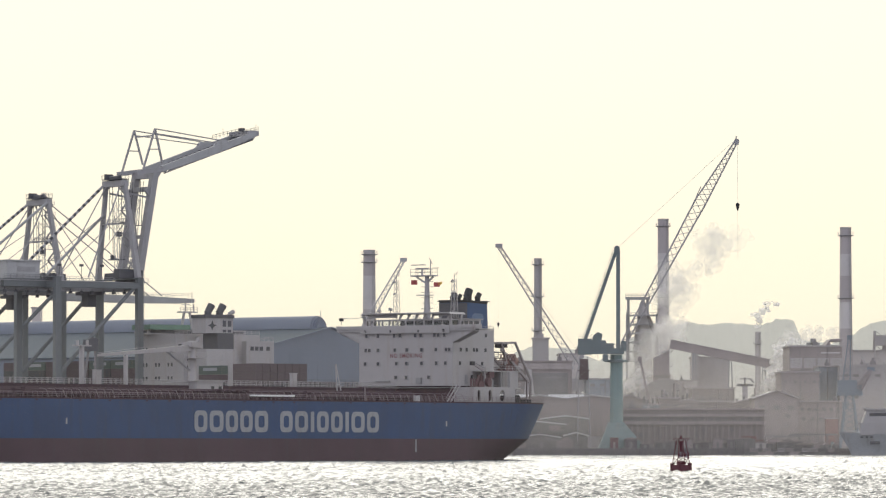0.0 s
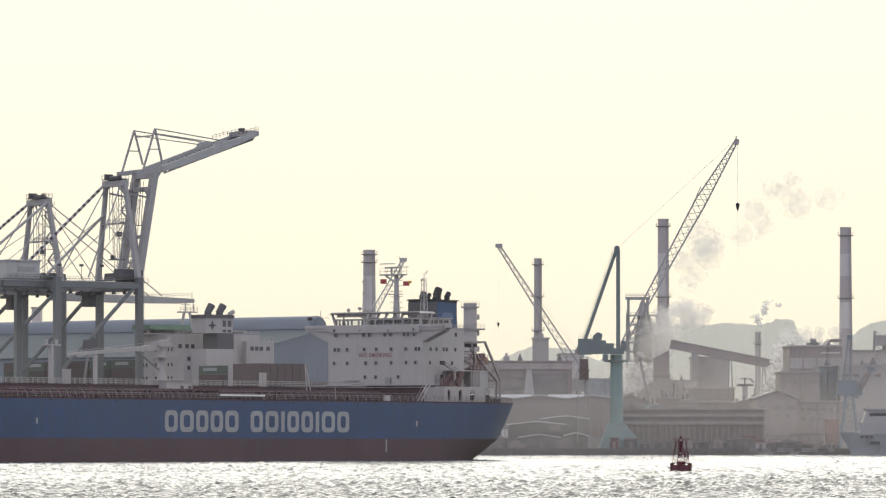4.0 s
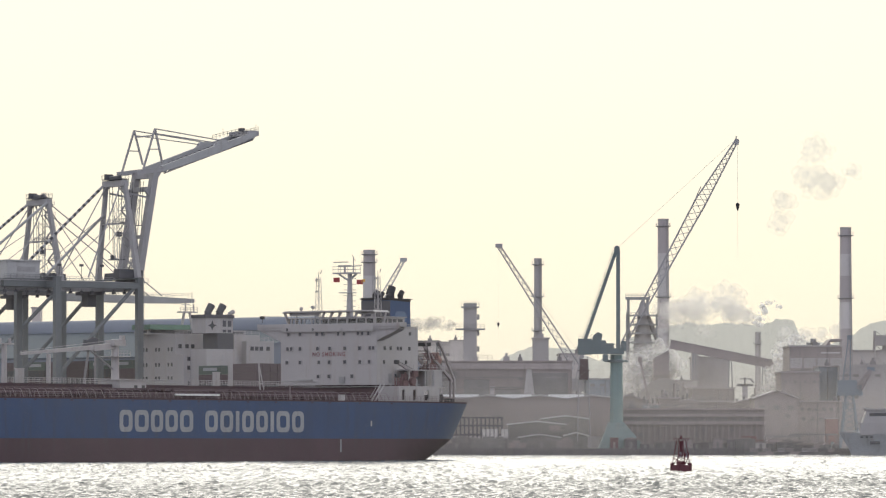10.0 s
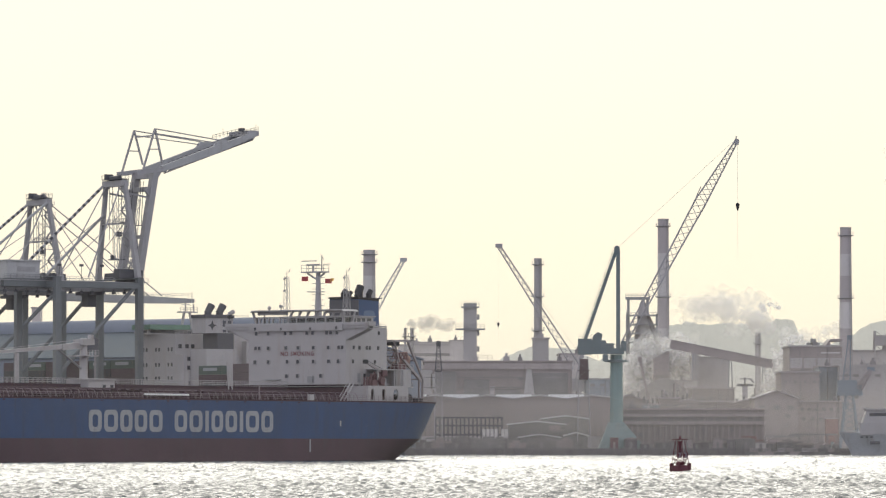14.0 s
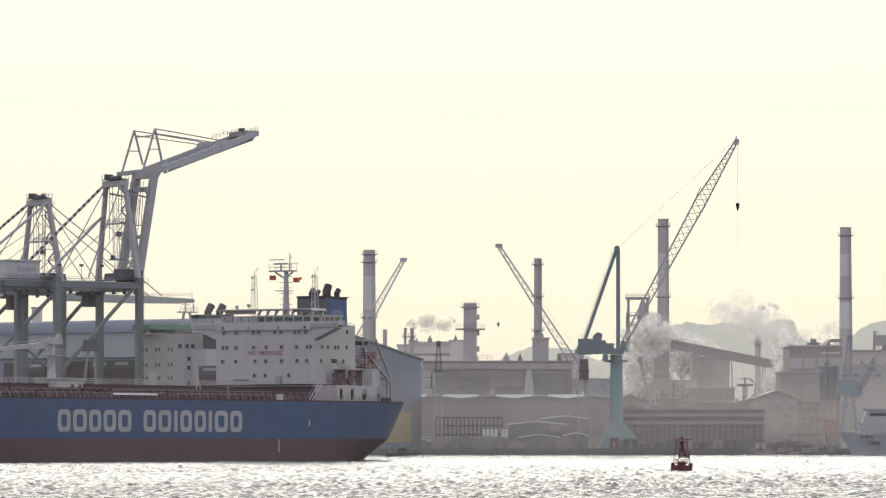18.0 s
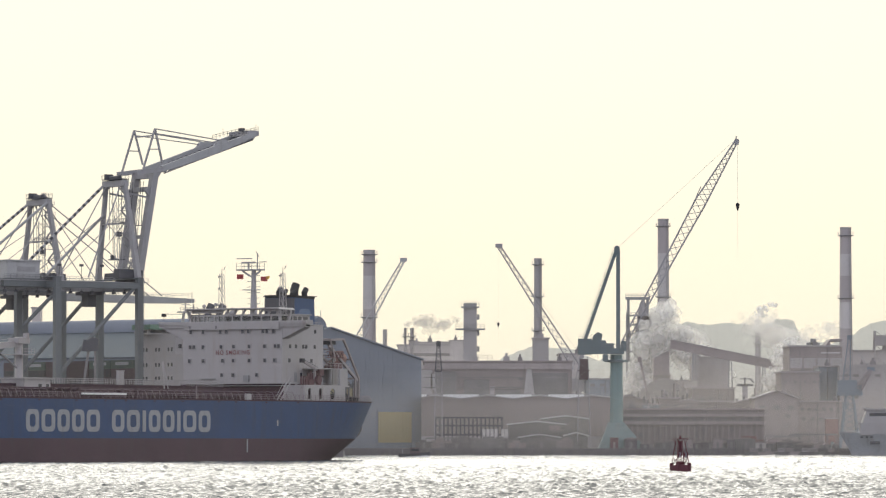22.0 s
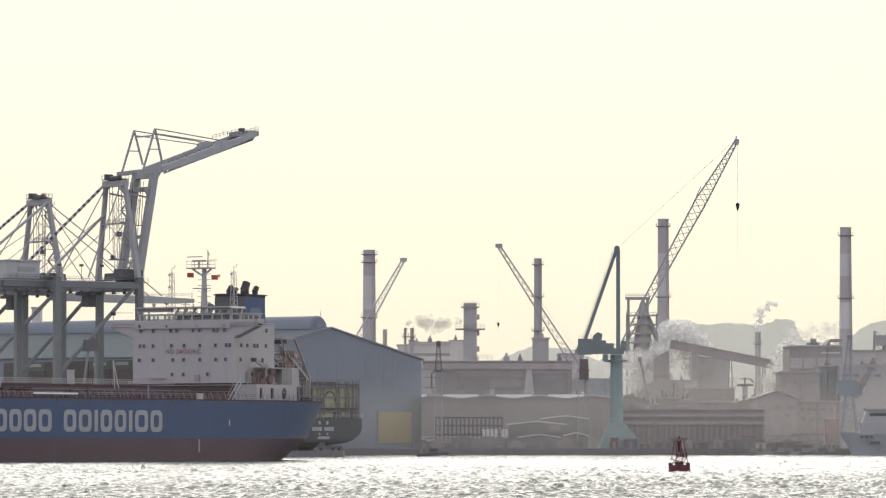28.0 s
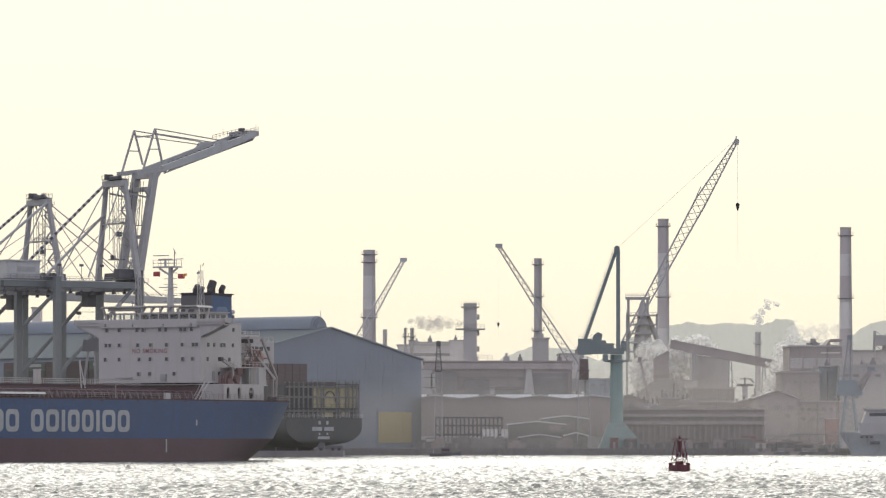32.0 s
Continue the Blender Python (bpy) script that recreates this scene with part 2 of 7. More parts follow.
NAVYGREY = mat("pale_ship_grey", (0.47, 0.485, 0.5), 0.5, streak=0.35, vary=0.08)
QUAYMAT = mat("quay_concrete", (0.2, 0.182, 0.185), 0.9, streak=0.6, stain=(0.1, 0.09, 0.09), size=6, vary=0.25)
GROUNDMAT = mat("dusty_yard_ground", (0.2, 0.185, 0.18), 0.95, size=20)
STEAM = steam_mat("white_steam", (1.0, 0.995, 0.98), 0.52)
WISP = steam_mat("thin_smoke", (1.0, 0.985, 0.96), 0.075)
ALLOY = mat("bright_aluminium_paint", (0.85, 0.85, 0.83), 0.5, vary=0.05)
# paler than GLASS: haze before distant windows is put into the colour
HAZEGLASS = mat("hazed_glazing", (0.25, 0.235, 0.23), 0.5, vary=0.15)
PINK = mat("faded_pinkish_primer", (0.36, 0.325, 0.32), 0.7, vary=0.18)
GEARRED = mat("dull_red_gear", (0.165, 0.098, 0.098), 0.8, vary=0.2)
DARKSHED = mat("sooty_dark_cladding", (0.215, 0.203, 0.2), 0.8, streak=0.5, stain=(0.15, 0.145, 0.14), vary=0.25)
ORE = mat("dark_ore_fines", (0.2, 0.185, 0.178), 0.95, vary=0.25, size=6, bump=0.4)
CABIN = mat("cabin_shade_dark_steel", (0.09, 0.09, 0.1), 0.7, vary=0.15)
FENDER = mat("weathered_rubber", (0.19, 0.175, 0.17), 0.8)
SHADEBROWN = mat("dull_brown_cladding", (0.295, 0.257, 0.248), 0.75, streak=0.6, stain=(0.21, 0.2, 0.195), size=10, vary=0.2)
SLATE = mat("slate_blue_cladding", (0.29, 0.315, 0.335), 0.75, streak=0.5, stain=(0.24, 0.25, 0.26), size=10)
ROOFGLINT = mat("near_white_roof_glint", (0.95, 0.95, 0.92), 0.3, vary=0.05)
VAPOUR = steam_mat("thin_vapour", (1.0, 0.99, 0.97), 0.13)
SMOKE = steam_mat("grey_smoke", (0.75, 0.73, 0.71), 0.13)


def water_mat(name, far):
    m = bpy.data.materials.new(name)
    m.use_nodes = True
    t = m.node_tree
    N, K = t.nodes, t.links.new
    b = N["Principled BSDF"]
    b.inputs["Base Color"].default_value = (0.05, 0.06, 0.06, 1)
    b.inputs["Roughness"].default_value = 0.1
    b.inputs["IOR"].default_value = 1.33
    co = N.new("ShaderNodeTexCoord")
    mp = N.new("ShaderNodeMapping")
    mp.inputs["Scale"].default_value = (0.6, 1.1, 1.0)
    K(co.outputs["Object"], mp.inputs["Vector"])
    h = None
    for s, d in ((1.2, 0.25), (3.5, 0.17), (9.0, 0.07)):
        n = N.new("ShaderNodeTexNoise")
        n.inputs["Scale"].default_value, n.inputs["Detail"].default_value, n.inputs["Distortion"].default_value = s, 3, 0.6
        K(mp.outputs[0], n.inputs["Vector"])
        k = N.new("ShaderNodeMath")
        k.operation = "MULTIPLY_ADD"
        K(n.outputs["Fac"], k.inputs[0])
        k.inputs[1].default_value = d
        if h:
            K(h.outputs[0], k.inputs[2])
        else:
            k.inputs[2].default_value = 0
        h = k
    bp = N.new("ShaderNodeBump")
    bp.inputs["Strength"].default_value, bp.inputs["Distance"].default_value = 0.8, far
    K(h.outputs[0], bp.inputs["Height"])
    K(bp.outputs[0], b.inputs["Normal"])
    return m


WATER = water_mat("harbour_water", 0.4)


# ---- the setting: water, quay, land, hills ----
def flat(name, x0, x1, y0, y1, z, material, label, category):
    me = bpy.data.meshes.new(name)
    me.from_pydata([(x0, y0, z), (x1, y0, z), (x1, y1, z), (x0, y1, z)], [], [(0, 1, 2, 3)])
    me.materials.append(material)
    return tagged(new(name, me), label, category, kind="structure")


flat("water", -4800, 4800, -3000, 4900, -0.9, WATER, "grey-green harbour water reaching the horizon", "water")


def wave_sheet():
    """Short steep harbour chop: many crossing wave trains of random length."""
    rng = np.random.default_rng(4)
    ys = [338.0]
    while ys[-1] < 1680:
        ys.append(ys[-1] + 0.17 + (ys[-1] - 338) * 0.0023)
    ys = np.array(ys)
    xs = np.linspace(-1, 1, 720)
    X = xs[None, :] * (20 + ys[:, None] * 0.09)
    Y = np.repeat(ys[:, None], len(xs), 1)
    Zs = np.zeros_like(X)
    for i in range(56):
        length = 0.4 * 1.03 ** i
        a = math.radians(-75 + rng.normal(0, 62))
        k = 2 * math.pi / length
        amp = 0.0062 * length ** 0.8
        arg = k * (X * math.cos(a) + Y * math.sin(a)) + rng.uniform(0, 6.28)
        Zs += amp * (1 - np.abs(np.sin(arg / 2)) * 2 + 0.27)
    # steeper short-crested waves in scattered groups, denser in a wind patch near by
    near = 1 / (1 + np.exp((Y - 424 - 9 * np.sin(X * 0.11)) / 9))
    for i in range(26):
        length = rng.uniform(0.55, 1.5)
        a = math.radians(-86 + rng.normal(0, 24))
        k = 2 * math.pi / length
        arg = k * (X * math.cos(a) + Y * math.sin(a)) + rng.uniform(0, 6.28)
        patch = sum(np.sin(X * rng.uniform(0.9, 3.2) * s + Y * rng.uniform(0.02, 0.3) + rng.uniform(0, 6.28)) for s in (1, -1, 1, -1)) / 2.2
        patch = np.clip(patch - 0.22 + 0.52 * near, 0, 1)
        Zs += 0.038 * length ** 0.8 * patch * (1 - 0.2 * near) * (1 - np.abs(np.sin(arg / 2)) * 2 + 0.27)
    # sparse longer waves farther out
    for i in range(18):
        length = rng.uniform(1.2, 3.4)
        a = math.radians(-86 + rng.normal(0, 18))
        arg = 2 * math.pi / length * (X * math.cos(a) + Y * math.sin(a)) + rng.uniform(0, 6.28)
        patch = sum(np.sin(X * rng.uniform(1.0, 3.6) * s + Y * rng.uniform(0.01, 0.12) + rng.uniform(0, 6.28)) for s in (1, -1, 1, -1)) / 2.2
        Zs += 0.047 * length ** 0.8 * np.clip(patch - 0.4, 0, 1) * (1 - near) * (1 - np.abs(np.sin(arg / 2)) * 2 + 0.27)
    gust = np.sin(X * 0.021 + 1.2 * np.sin(Y * 0.006)) * np.sin(Y * 0.013 + 1) * 0.3 + 1
    Zs = np.clip(Zs * gust, -0.8, 1.2)
    n, c = X.shape
    co = np.stack([X, Y, Zs], -1).reshape(-1, 3)
    idx = np.arange(n * c).reshape(n, c)
    quads = np.stack([idx[:-1, :-1], idx[:-1, 1:], idx[1:, 1:], idx[1:, :-1]], -1).reshape(-1, 4)
    me = bpy.data.meshes.new("water_surface")
    me.vertices.add(len(co))
    me.vertices.foreach_set("co", co.ravel())
    me.loops.add(quads.size)
    me.loops.foreach_set("vertex_index", quads.ravel())
    me.polygons.add(len(quads))
    me.polygons.foreach_set("loop_start", np.arange(0, quads.size, 4))
    me.update(calc_edges=True)
    me.shade_smooth()
    me.materials.append(WATER)
    return tagged(new("water_surface", me), "choppy harbour water with small glinting waves", "water", kind="structure")


WAVES = wave_sheet()

m = M().box(-900, 900, 1621, 1634, -3, 2.2)
quay = tagged(new("quay_wall", mesh_of("quay_wall", m, QUAYMAT)), "stained concrete quay wall along the harbour", "quay", kind="structure")
fender = mesh_of("fender", M().box(-0.5, 0.5, 0, 0.6, -0.6, 1.7), FENDER)
for i in range(56):
    part("fender", fender, None, quay, at=(-65.85 + i * 4.0, 1620.35, 0))
ground = flat("ground", -4000, 4000, 1634, 4900, 2.2, GROUNDMAT, "dusty grey yard ground behind the quay", "ground")

# far hills, several kilometres away; their haze is painted as a pale glow
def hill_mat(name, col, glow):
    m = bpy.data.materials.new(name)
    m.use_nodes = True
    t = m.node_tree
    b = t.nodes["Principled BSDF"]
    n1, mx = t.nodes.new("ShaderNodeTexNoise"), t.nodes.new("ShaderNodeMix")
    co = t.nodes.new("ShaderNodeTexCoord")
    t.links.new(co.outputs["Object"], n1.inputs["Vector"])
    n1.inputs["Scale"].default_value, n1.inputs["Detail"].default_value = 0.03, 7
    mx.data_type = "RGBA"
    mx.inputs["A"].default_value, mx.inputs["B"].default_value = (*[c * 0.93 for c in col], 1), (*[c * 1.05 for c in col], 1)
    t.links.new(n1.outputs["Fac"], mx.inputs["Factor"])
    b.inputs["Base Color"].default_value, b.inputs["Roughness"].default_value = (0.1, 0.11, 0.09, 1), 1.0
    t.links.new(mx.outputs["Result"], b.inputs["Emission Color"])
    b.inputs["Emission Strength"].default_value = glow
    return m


HILLFAR = hill_mat("far_hill_haze_glow", (0.5, 0.49, 0.45), 0.8)


def ridge(name, pts, y, material, label, seed):
    """A long hill with an uneven wooded crest, from crest heights along it."""
    xs = np.linspace(pts[0][0], pts[-1][0], 260)
    zs = np.interp(xs, [p[0] for p in pts], [p[1] for p in pts])
    m = M()
    vs, fs = [], []
    for i, (x, z) in enumerate(zip(xs, zs)):
        bump = 2.6 * noise.noise((x * 0.06, seed, 0)) + 1.5 * noise.noise((x * 0.21, seed, 3))
        for k, (s, d) in enumerate(((0, -160), (0.35, -110), (0.75, -45), (1.0, 0), (0.8, 60), (0, 200))):
            vs.append((x, y + d + 8 * noise.noise((x * 0.03, k, seed)), 2 + (z + bump - 2) * s))
    for i in range(len(xs) - 1):
        for k in range(5):
            a = i * 6 + k
            fs.append((a, a + 6, a + 7, a + 1))
    m.add(vs, fs)
    return tagged(new(name, mesh_of(name, m, material, 60)), label, "hill", kind="structure")


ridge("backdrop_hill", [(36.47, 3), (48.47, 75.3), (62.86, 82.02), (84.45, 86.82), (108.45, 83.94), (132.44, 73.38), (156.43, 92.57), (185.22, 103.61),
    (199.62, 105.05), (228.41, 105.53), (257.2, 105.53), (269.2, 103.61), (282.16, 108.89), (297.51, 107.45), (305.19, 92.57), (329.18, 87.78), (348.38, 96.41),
    (362.77, 106.01), (391.56, 107.93), (439.55, 104.57)], 4300, HILLFAR, "wooded hill far behind the works, its haze painted as a glow", 2.0)

# ---- the tanker: x forward, y to port, z up, origin on the waterline amidships of the stern half ----
tanker = thing("tanker_ship", (0, 0, 0), "blue-hulled tanker with white superstructure under way, riding high", "ship")


def half_breadth(x, z):
    s = min(max(z, 0.0) / 9.0, 1.0)
    if x < -25:
        up = max(0.0, (z - 4.85) / 8.15)
        rise = s * 1.15 if z < 4.85 else 0.62 + 0.43 * up
        length, p = 51.5 + 16.1 * rise, 2.0 + (s if z < 4.85 else 0.54 + 0.46 * up)
        return 21 * max(0.0, 1 - ((-25 - x) / length) ** p)
    if x > 128:
        flare = 34 + 10 * s
        return 21 * max(0.0, 1 - ((x - 128) / flare) ** 2.2)
    return 21.0


LEVELS = (-1.5, 0.0, 1.0, 2.0, 3.0, 4.0, 4.85, 6.0, 7.5, 9.0, 11.0, 13.0)
STATIONS = [-76, -74, -72, -69, -66, -62, -58, -54, -50, -45, -40, -35, -30, -25, 0, 40, 80, 128, 134, 140, 146, 152, 158, 163, 168]


def shell(z0, z1):
    m = M()
    lv = [z for z in LEVELS if z0 <= z <= z1]
    for side in (1, -1):
        vs = [(x, side * half_breadth(x, z), z) for x in STATIONS for z in lv]
        n = len(lv)
        m.add(vs, [(i * n + k, (i + 1) * n + k, (i + 1) * n + k + 1, i * n + k + 1) for i in range(len(STATIONS) - 1) for k in range(n - 1)])
    x = STATIONS[0]
    vs = [(x, s * half_breadth(x, z), z) for z in lv for s in (1, -1)]
    m.add(vs, [(2 * k, 2 * k + 1, 2 * k + 3, 2 * k + 2) for k in range(len(lv) - 1)])
    return m


hull = part("hull", shell(4.85, 13.0), BLUE, tanker, "blue painted topsides with dull streaks")
part("boot_topping", shell(-1.5, 4.85), BOOT, tanker, "faded red-brown underwater paint")
m = M()
n = len(STATIONS)
vs = [(x, s * half_breadth(x, 13.0), 12.95) for x in STATIONS for s in (1, -1)]
m.add(vs, [(2 * i, 2 * i + 2, 2 * i + 3, 2 * i + 1) for i in range(n - 1)])
part("deck", m, DECKRED, tanker, "red-brown steel main deck")
m = M()
for side in (1, -1):
    for a, b in zip(STATIONS[:-1], STATIONS[1:]):
        m.beam((a, side * (half_breadth(a, 13) - 0.1), 13.05), (b, side * (half_breadth(b, 13) - 0.1), 13.05), 0.25, 0.3)
part("gunwale", m, PIPE, tanker)
for x, z in ((104.4, 8.4), (-26.1, 8.2)):
    part("draught_mark", M().box(x - 0.22, x + 0.22, 20.9, 21.05, z - 0.6, z + 0.6), LETTER, hull)
part("draught_scale", M().box(-14.8, -14.4, 20.9, 21.06, 1.9, 4.7), LETTER, hull, "white draught scale on the red paint")


def rounded(x0, x1, z0, z1, r, k=5):
    """Outline of a rectangle with round corners, in x and z."""
    out = []
    for cx, cz, a0 in ((x1 - r, z1 - r, 0), (x0 + r, z1 - r, 90), (x0 + r, z0 + r, 180), (x1 - r, z0 + r, 270)):
        for i in range(k):
            a = radians(a0 + 90 * i / (k - 1))
            out.append((cx + r * math.cos(a), cz + r * math.sin(a)))
    return out


# the owner's lettering as plain white shapes of its size
x = 63.3
for w, gap in ((4.3, 0.8), (4.6, 0.8), (4.1, 0.8), (4.2, 0.8), (4.5, 4.2), (4.3, 0.9), (4.5, 0.9), (1.4, 0.9), (4.1, 0.9), (4.1, 0.9), (1.4, 0.9), (4.7, 0.9), (4.3, 0.9)):
    m = M()
    if w < 2:
        m.prism(rounded(x - w + 0.1, x - 0.1, 6.25, 10.7, 0.2), 20.9, 21.07)
    else:
        outer, inner = rounded(x - w, x, 6.2, 10.75, 1.25, 7), rounded(x - w + 1.2, x - 1.2, 7.2, 9.75, 0.6, 7)
        n = len(outer)
        vs = [(px, y, pz) for y in (20.9, 21.07) for ring in (outer, inner) for px, pz in ring]
        for i in range(n):
            j = (i + 1) % n
            m.add([vs[q] for q in (i, j, n + j, n + i, 2 * n + i, 2 * n + j, 3 * n + j, 3 * n + i)], [(0, 3, 2, 1), (4, 5, 6, 7), (0, 1, 5, 4), (2, 3, 7, 6)])
    part("hull_mark", m, LETTER, hull, "plain white shape of hull lettering")
    x -= w + gap

random.seed(17)
for i in range(16):
    xx = -34 + i * 10.4 + random.uniform(-3, 3)
    part("scupper", M().box(xx - 0.35, xx + 0.35, 20.95, 21.05, 12.55, 12.8), PIPE, hull)
# railings along the deck edge
for side, s in (("port", 1), ("starboard", -1)):
    m = M()
    for a, b in zip(STATIONS[:-1], STATIONS[1:]):
        pa, pb = half_breadth(a, 13) - 0.35, half_breadth(b, 13) - 0.35
        m.rail((a, s * pa, 13.1), (b, s * pb, 13.1), 1.25, 1.5, 3, 0.045)
    part("deck_railing", m, RAILBROWN, tanker, "rust-brown open pipe railing at the deck edge")
m = M()
for i in range(56):
    xx = -34 + i * 2.6
    m.tube((xx, 20.4, 13.0), (xx + 0.2, 19.6, 14.9), 0.06, n=4)
    m.tube((xx + 0.2, 19.6, 14.9), (xx + 1.6, 19.0, 15.0), 0.06, n=4)
tagged(part("deck_frames", m, RAILBROWN, tanker), kind="stuff")
# cargo pipes, catwalk and deck gear
for y, z, r in ((-6, 14.6, 0.4), (-4.2, 14.8, 0.45), (-2, 14.6, 0.4), (2.2, 14.9, 0.5), (4.0, 14.7, 0.4), (5.8, 15.2, 0.35), (8.5, 14.4, 0.3), (12.0, 14.2, 0.25), (-8.5, 15.3, 0.3), (1.6, 15.2, 0.28), (-1.4, 15.3, 0.28), (7.0, 14.9, 0.3)):
    part("cargo_pipe", M().tube((-33, y, z), (150, y, z), r, n=10), PIPE, tanker)
for i in range(46):
    xx = -32 + 4 * i
    if i % 2 == 0:
        part("pipe_support", M().box(xx, xx + 0.35, -7, 7, 13, 14.1).box(xx, xx + 0.3, 8, 8.3, 13, 14.2).box(xx, xx + 0.3, 11.7, 12, 13, 14.1), DECKRED, tanker)
m = M().box(-34, 150, -0.9, 0.9, 16.1, 16.35).box(-34, 150, -0.85, -0.7, 15.5, 16.1).box(-34, 150, 0.7, 0.85, 15.5, 16.1)
for i in range(31):
    m.box(-33 + 6 * i, -32.7 + 6 * i, -0.8, 0.8, 13, 16.1)
catwalk = part("catwalk", m, PIPE, tanker, "raised walkway along the tank deck")
part("catwalk_railing", M().rail((-34, 0.9, 16.35), (150, 0.9, 16.35), 1.2, 1.7, 3, 0.05), WHITE, tanker)
part("catwalk_railing", M().rail((-34, -0.9, 16.35), (150, -0.9, 16.35), 1.2, 1.7, 3, 0.05), WHITE, tanker)
random.seed(5)
for i in range(26):
    xx, yy = -30 + i * 6.3 + random.uniform(-1, 1), random.choice((-14, 9.5, 13.5, 16.5))
    k = random.random()
    if k < 0.45:
        m = M().tube((xx, yy, 13), (xx, yy, 14.6 + k), 0.25, n=8).lathe([(0.5, 14.6 + k), (0.5, 15.0 + k), (0.2, 15.3 + k)], 8, xx, yy)
        part("tank_vent", m, PIPE, tanker)
    elif k < 0.75:
        part("tank_hatch", M().lathe([(1.0, 13), (1.0, 14.0), (1.15, 14.05), (1.15, 14.2), (0.3, 14.35)], 12, xx, yy), DECKRED, tanker)
    else:
        part("deck_locker", M().box(xx, xx + 2.2, yy - 0.8, yy + 0.8, 13, 14.9).box(xx - 0.1, xx + 2.3, yy - 0.9, yy + 0.9, 14.9, 15.0), PIPE, tanker)
# sun on the gangway is put into the bright ALLOY base colour
part("gangway", M().box(29.1, 44.3, 20.65, 21.0, 13.85, 14.22), ALLOY, tanker, "white aluminium gangway stowed on deck")
part("vent_post", M().tube((-11, 1.8, 13), (-12, 0.4, 21), 0.13).tube((-13, 1.8, 13), (-12.2, 0.4, 21), 0.13).tube((-12.1, 0.4, 20.8), (-12.1, 0.4, 21.6), 0.2).tube((-11.5, 1.1, 17), (-12.6, 1.1, 17), 0.08), WHITE, tanker, "white twin vent post")
part("deck_store", M().box(2.2, 3.6, -0.5, 0.5, 13, 19.3).box(2.1, 3.7, -0.6, 0.6, 19.3, 19.45), WHITE, tanker, "small white deck store")
part("deck_store", M().box(69.3, 71.1, -0.5, 0.5, 13, 19.3).box(69.2, 71.2, -0.6, 0.6, 19.3, 19.45), WHITE, tanker)
part("bulwark_post", M().box(3.2, 3.4, 20.3, 20.5, 13, 16.4), RAILBROWN, tanker)
part("bulwark_post", M().box(-16.5, -14.8, 20.2, 20.8, 13, 14.5), WHITE, tanker)

# manifold crane and its jib rest
hose = part("hose_crane", M().lathe([(0.95, 13), (0.9, 17), (0.8, 24.5), (1.2, 24.6), (1.2, 25.6), (0.7, 26.0)], 16, 38.4, 0), WHITE, tanker, "white pedestal hose crane amidships")
part("jib", M().beam((38.4, 0, 24.6), (46, 0, 24.0), 0.9, 1.3).beam((46, 0, 24.1), (70, 0, 22.5), 0.6, 1.0, 0.4, 0.6).tube((40, 0, 25.7), (70, 0, 23.0), 0.05, n=4), WHITE, hose)
part("luffing_cylinder", M().tube((39, 0, 19.5), (47, 0, 23.6), 0.22), STEEL, hose)
part("winch_house", M().box(36.4, 40.2, -1.4, 1.4, 24.6, 25.8).box(37, 38, 0.8, 1.6, 25.8, 26.8), WHITE, hose)
part("platform", M().box(36.2, 40.6, -2.4, 2.4, 22.2, 22.4).rail((36.2, 2.4, 22.4), (40.6, 2.4, 22.4), 1.1, 1, 2, 0.05), WHITE, hose)
part("jib_rest", M().box(74.8, 75.6, -0.4, 0.4, 13, 24.3).box(72.6, 77.6, -0.5, 0.5, 24.3, 24.6).tube((73.4, 0, 24.6), (73.4, 0, 25.6), 0.3, n=8).tube((76.6, 0, 24.6), (76.6, 0, 25.6), 0.3, n=8), WHITE, tanker, "white jib rest post")
part("jib_rest", M().box(60.4, 61.1, -0.35, 0.35, 13, 22.6), WHITE, tanker)
house = part("manifold_house", M().box(31.5, 40.5, -3, 3, 13, 17.2).box(31.2, 40.8, -3.3, 3.3, 17.2, 17.4), WHITE, tanker, "white manifold house under the hose crane")
for xx in (32, 34.6):
    part("window", M().box(xx, xx + 1.0, 2.95, 3.08, 15.2, 16.2), GLASS, house)
part("manifold", M().box(42, 56, 13, 19, 13.2, 14.0).tube((44, 12, 15), (44, 20, 15), 0.35).tube((47, 12, 15), (47, 20, 15), 0.35).tube((50, 12, 15), (50, 20, 15), 0.35).tube((53, 12, 15), (53, 20, 15), 0.35), PIPE, tanker)

# superstructure
part("lower_house", M().box(-54.5, -41.5, -12.5, 12.5, 13, 17.3).box(-41.8, -41.4, -16, -12.5, 13, 17.3), DECKRED, tanker, "dark recessed house under the accommodation")
part("deck_ledge", M().box(-40.2, -38.7, -14.6, 14.6, 16.95, 17.25), WHITE, tanker)
part("deck_ledge", M().box(-55, -40.2, 13.4, 14.8, 16.95, 17.25), WHITE, tanker)
part("aft_house", M().box(-60, -54.8, -8, 8, 16.6, 27.4), WHITE, tanker)
sup = part("superstructure", M().box(-54.8, -38.8, -13.4, 13.4, 17.25, 29.85), WHITE, tanker, "white block accommodation with small square windows")
for x0 in (-47.5, -51.8, -43.4):
    part("store_pillar", M().tube((x0, 14, 13), (x0, 14, 17), 0.25), WHITE, tanker)
win = mesh_of("window", M().box(-0.06, 0.1, -0.38, 0.38, -0.4, 0.4), GLASS)
frame_w = mesh_of("window_frame", M().box(-0.05, 0.12, -0.5, 0.5, 0.4, 0.5).box(-0.05, 0.12, -0.5, 0.5, -0.5, -0.4).box(-0.05, 0.12, -0.5, -0.38, -0.4, 0.4).box(-0.05, 0.12, 0.38, 0.5, -0.4, 0.4), WHITE)
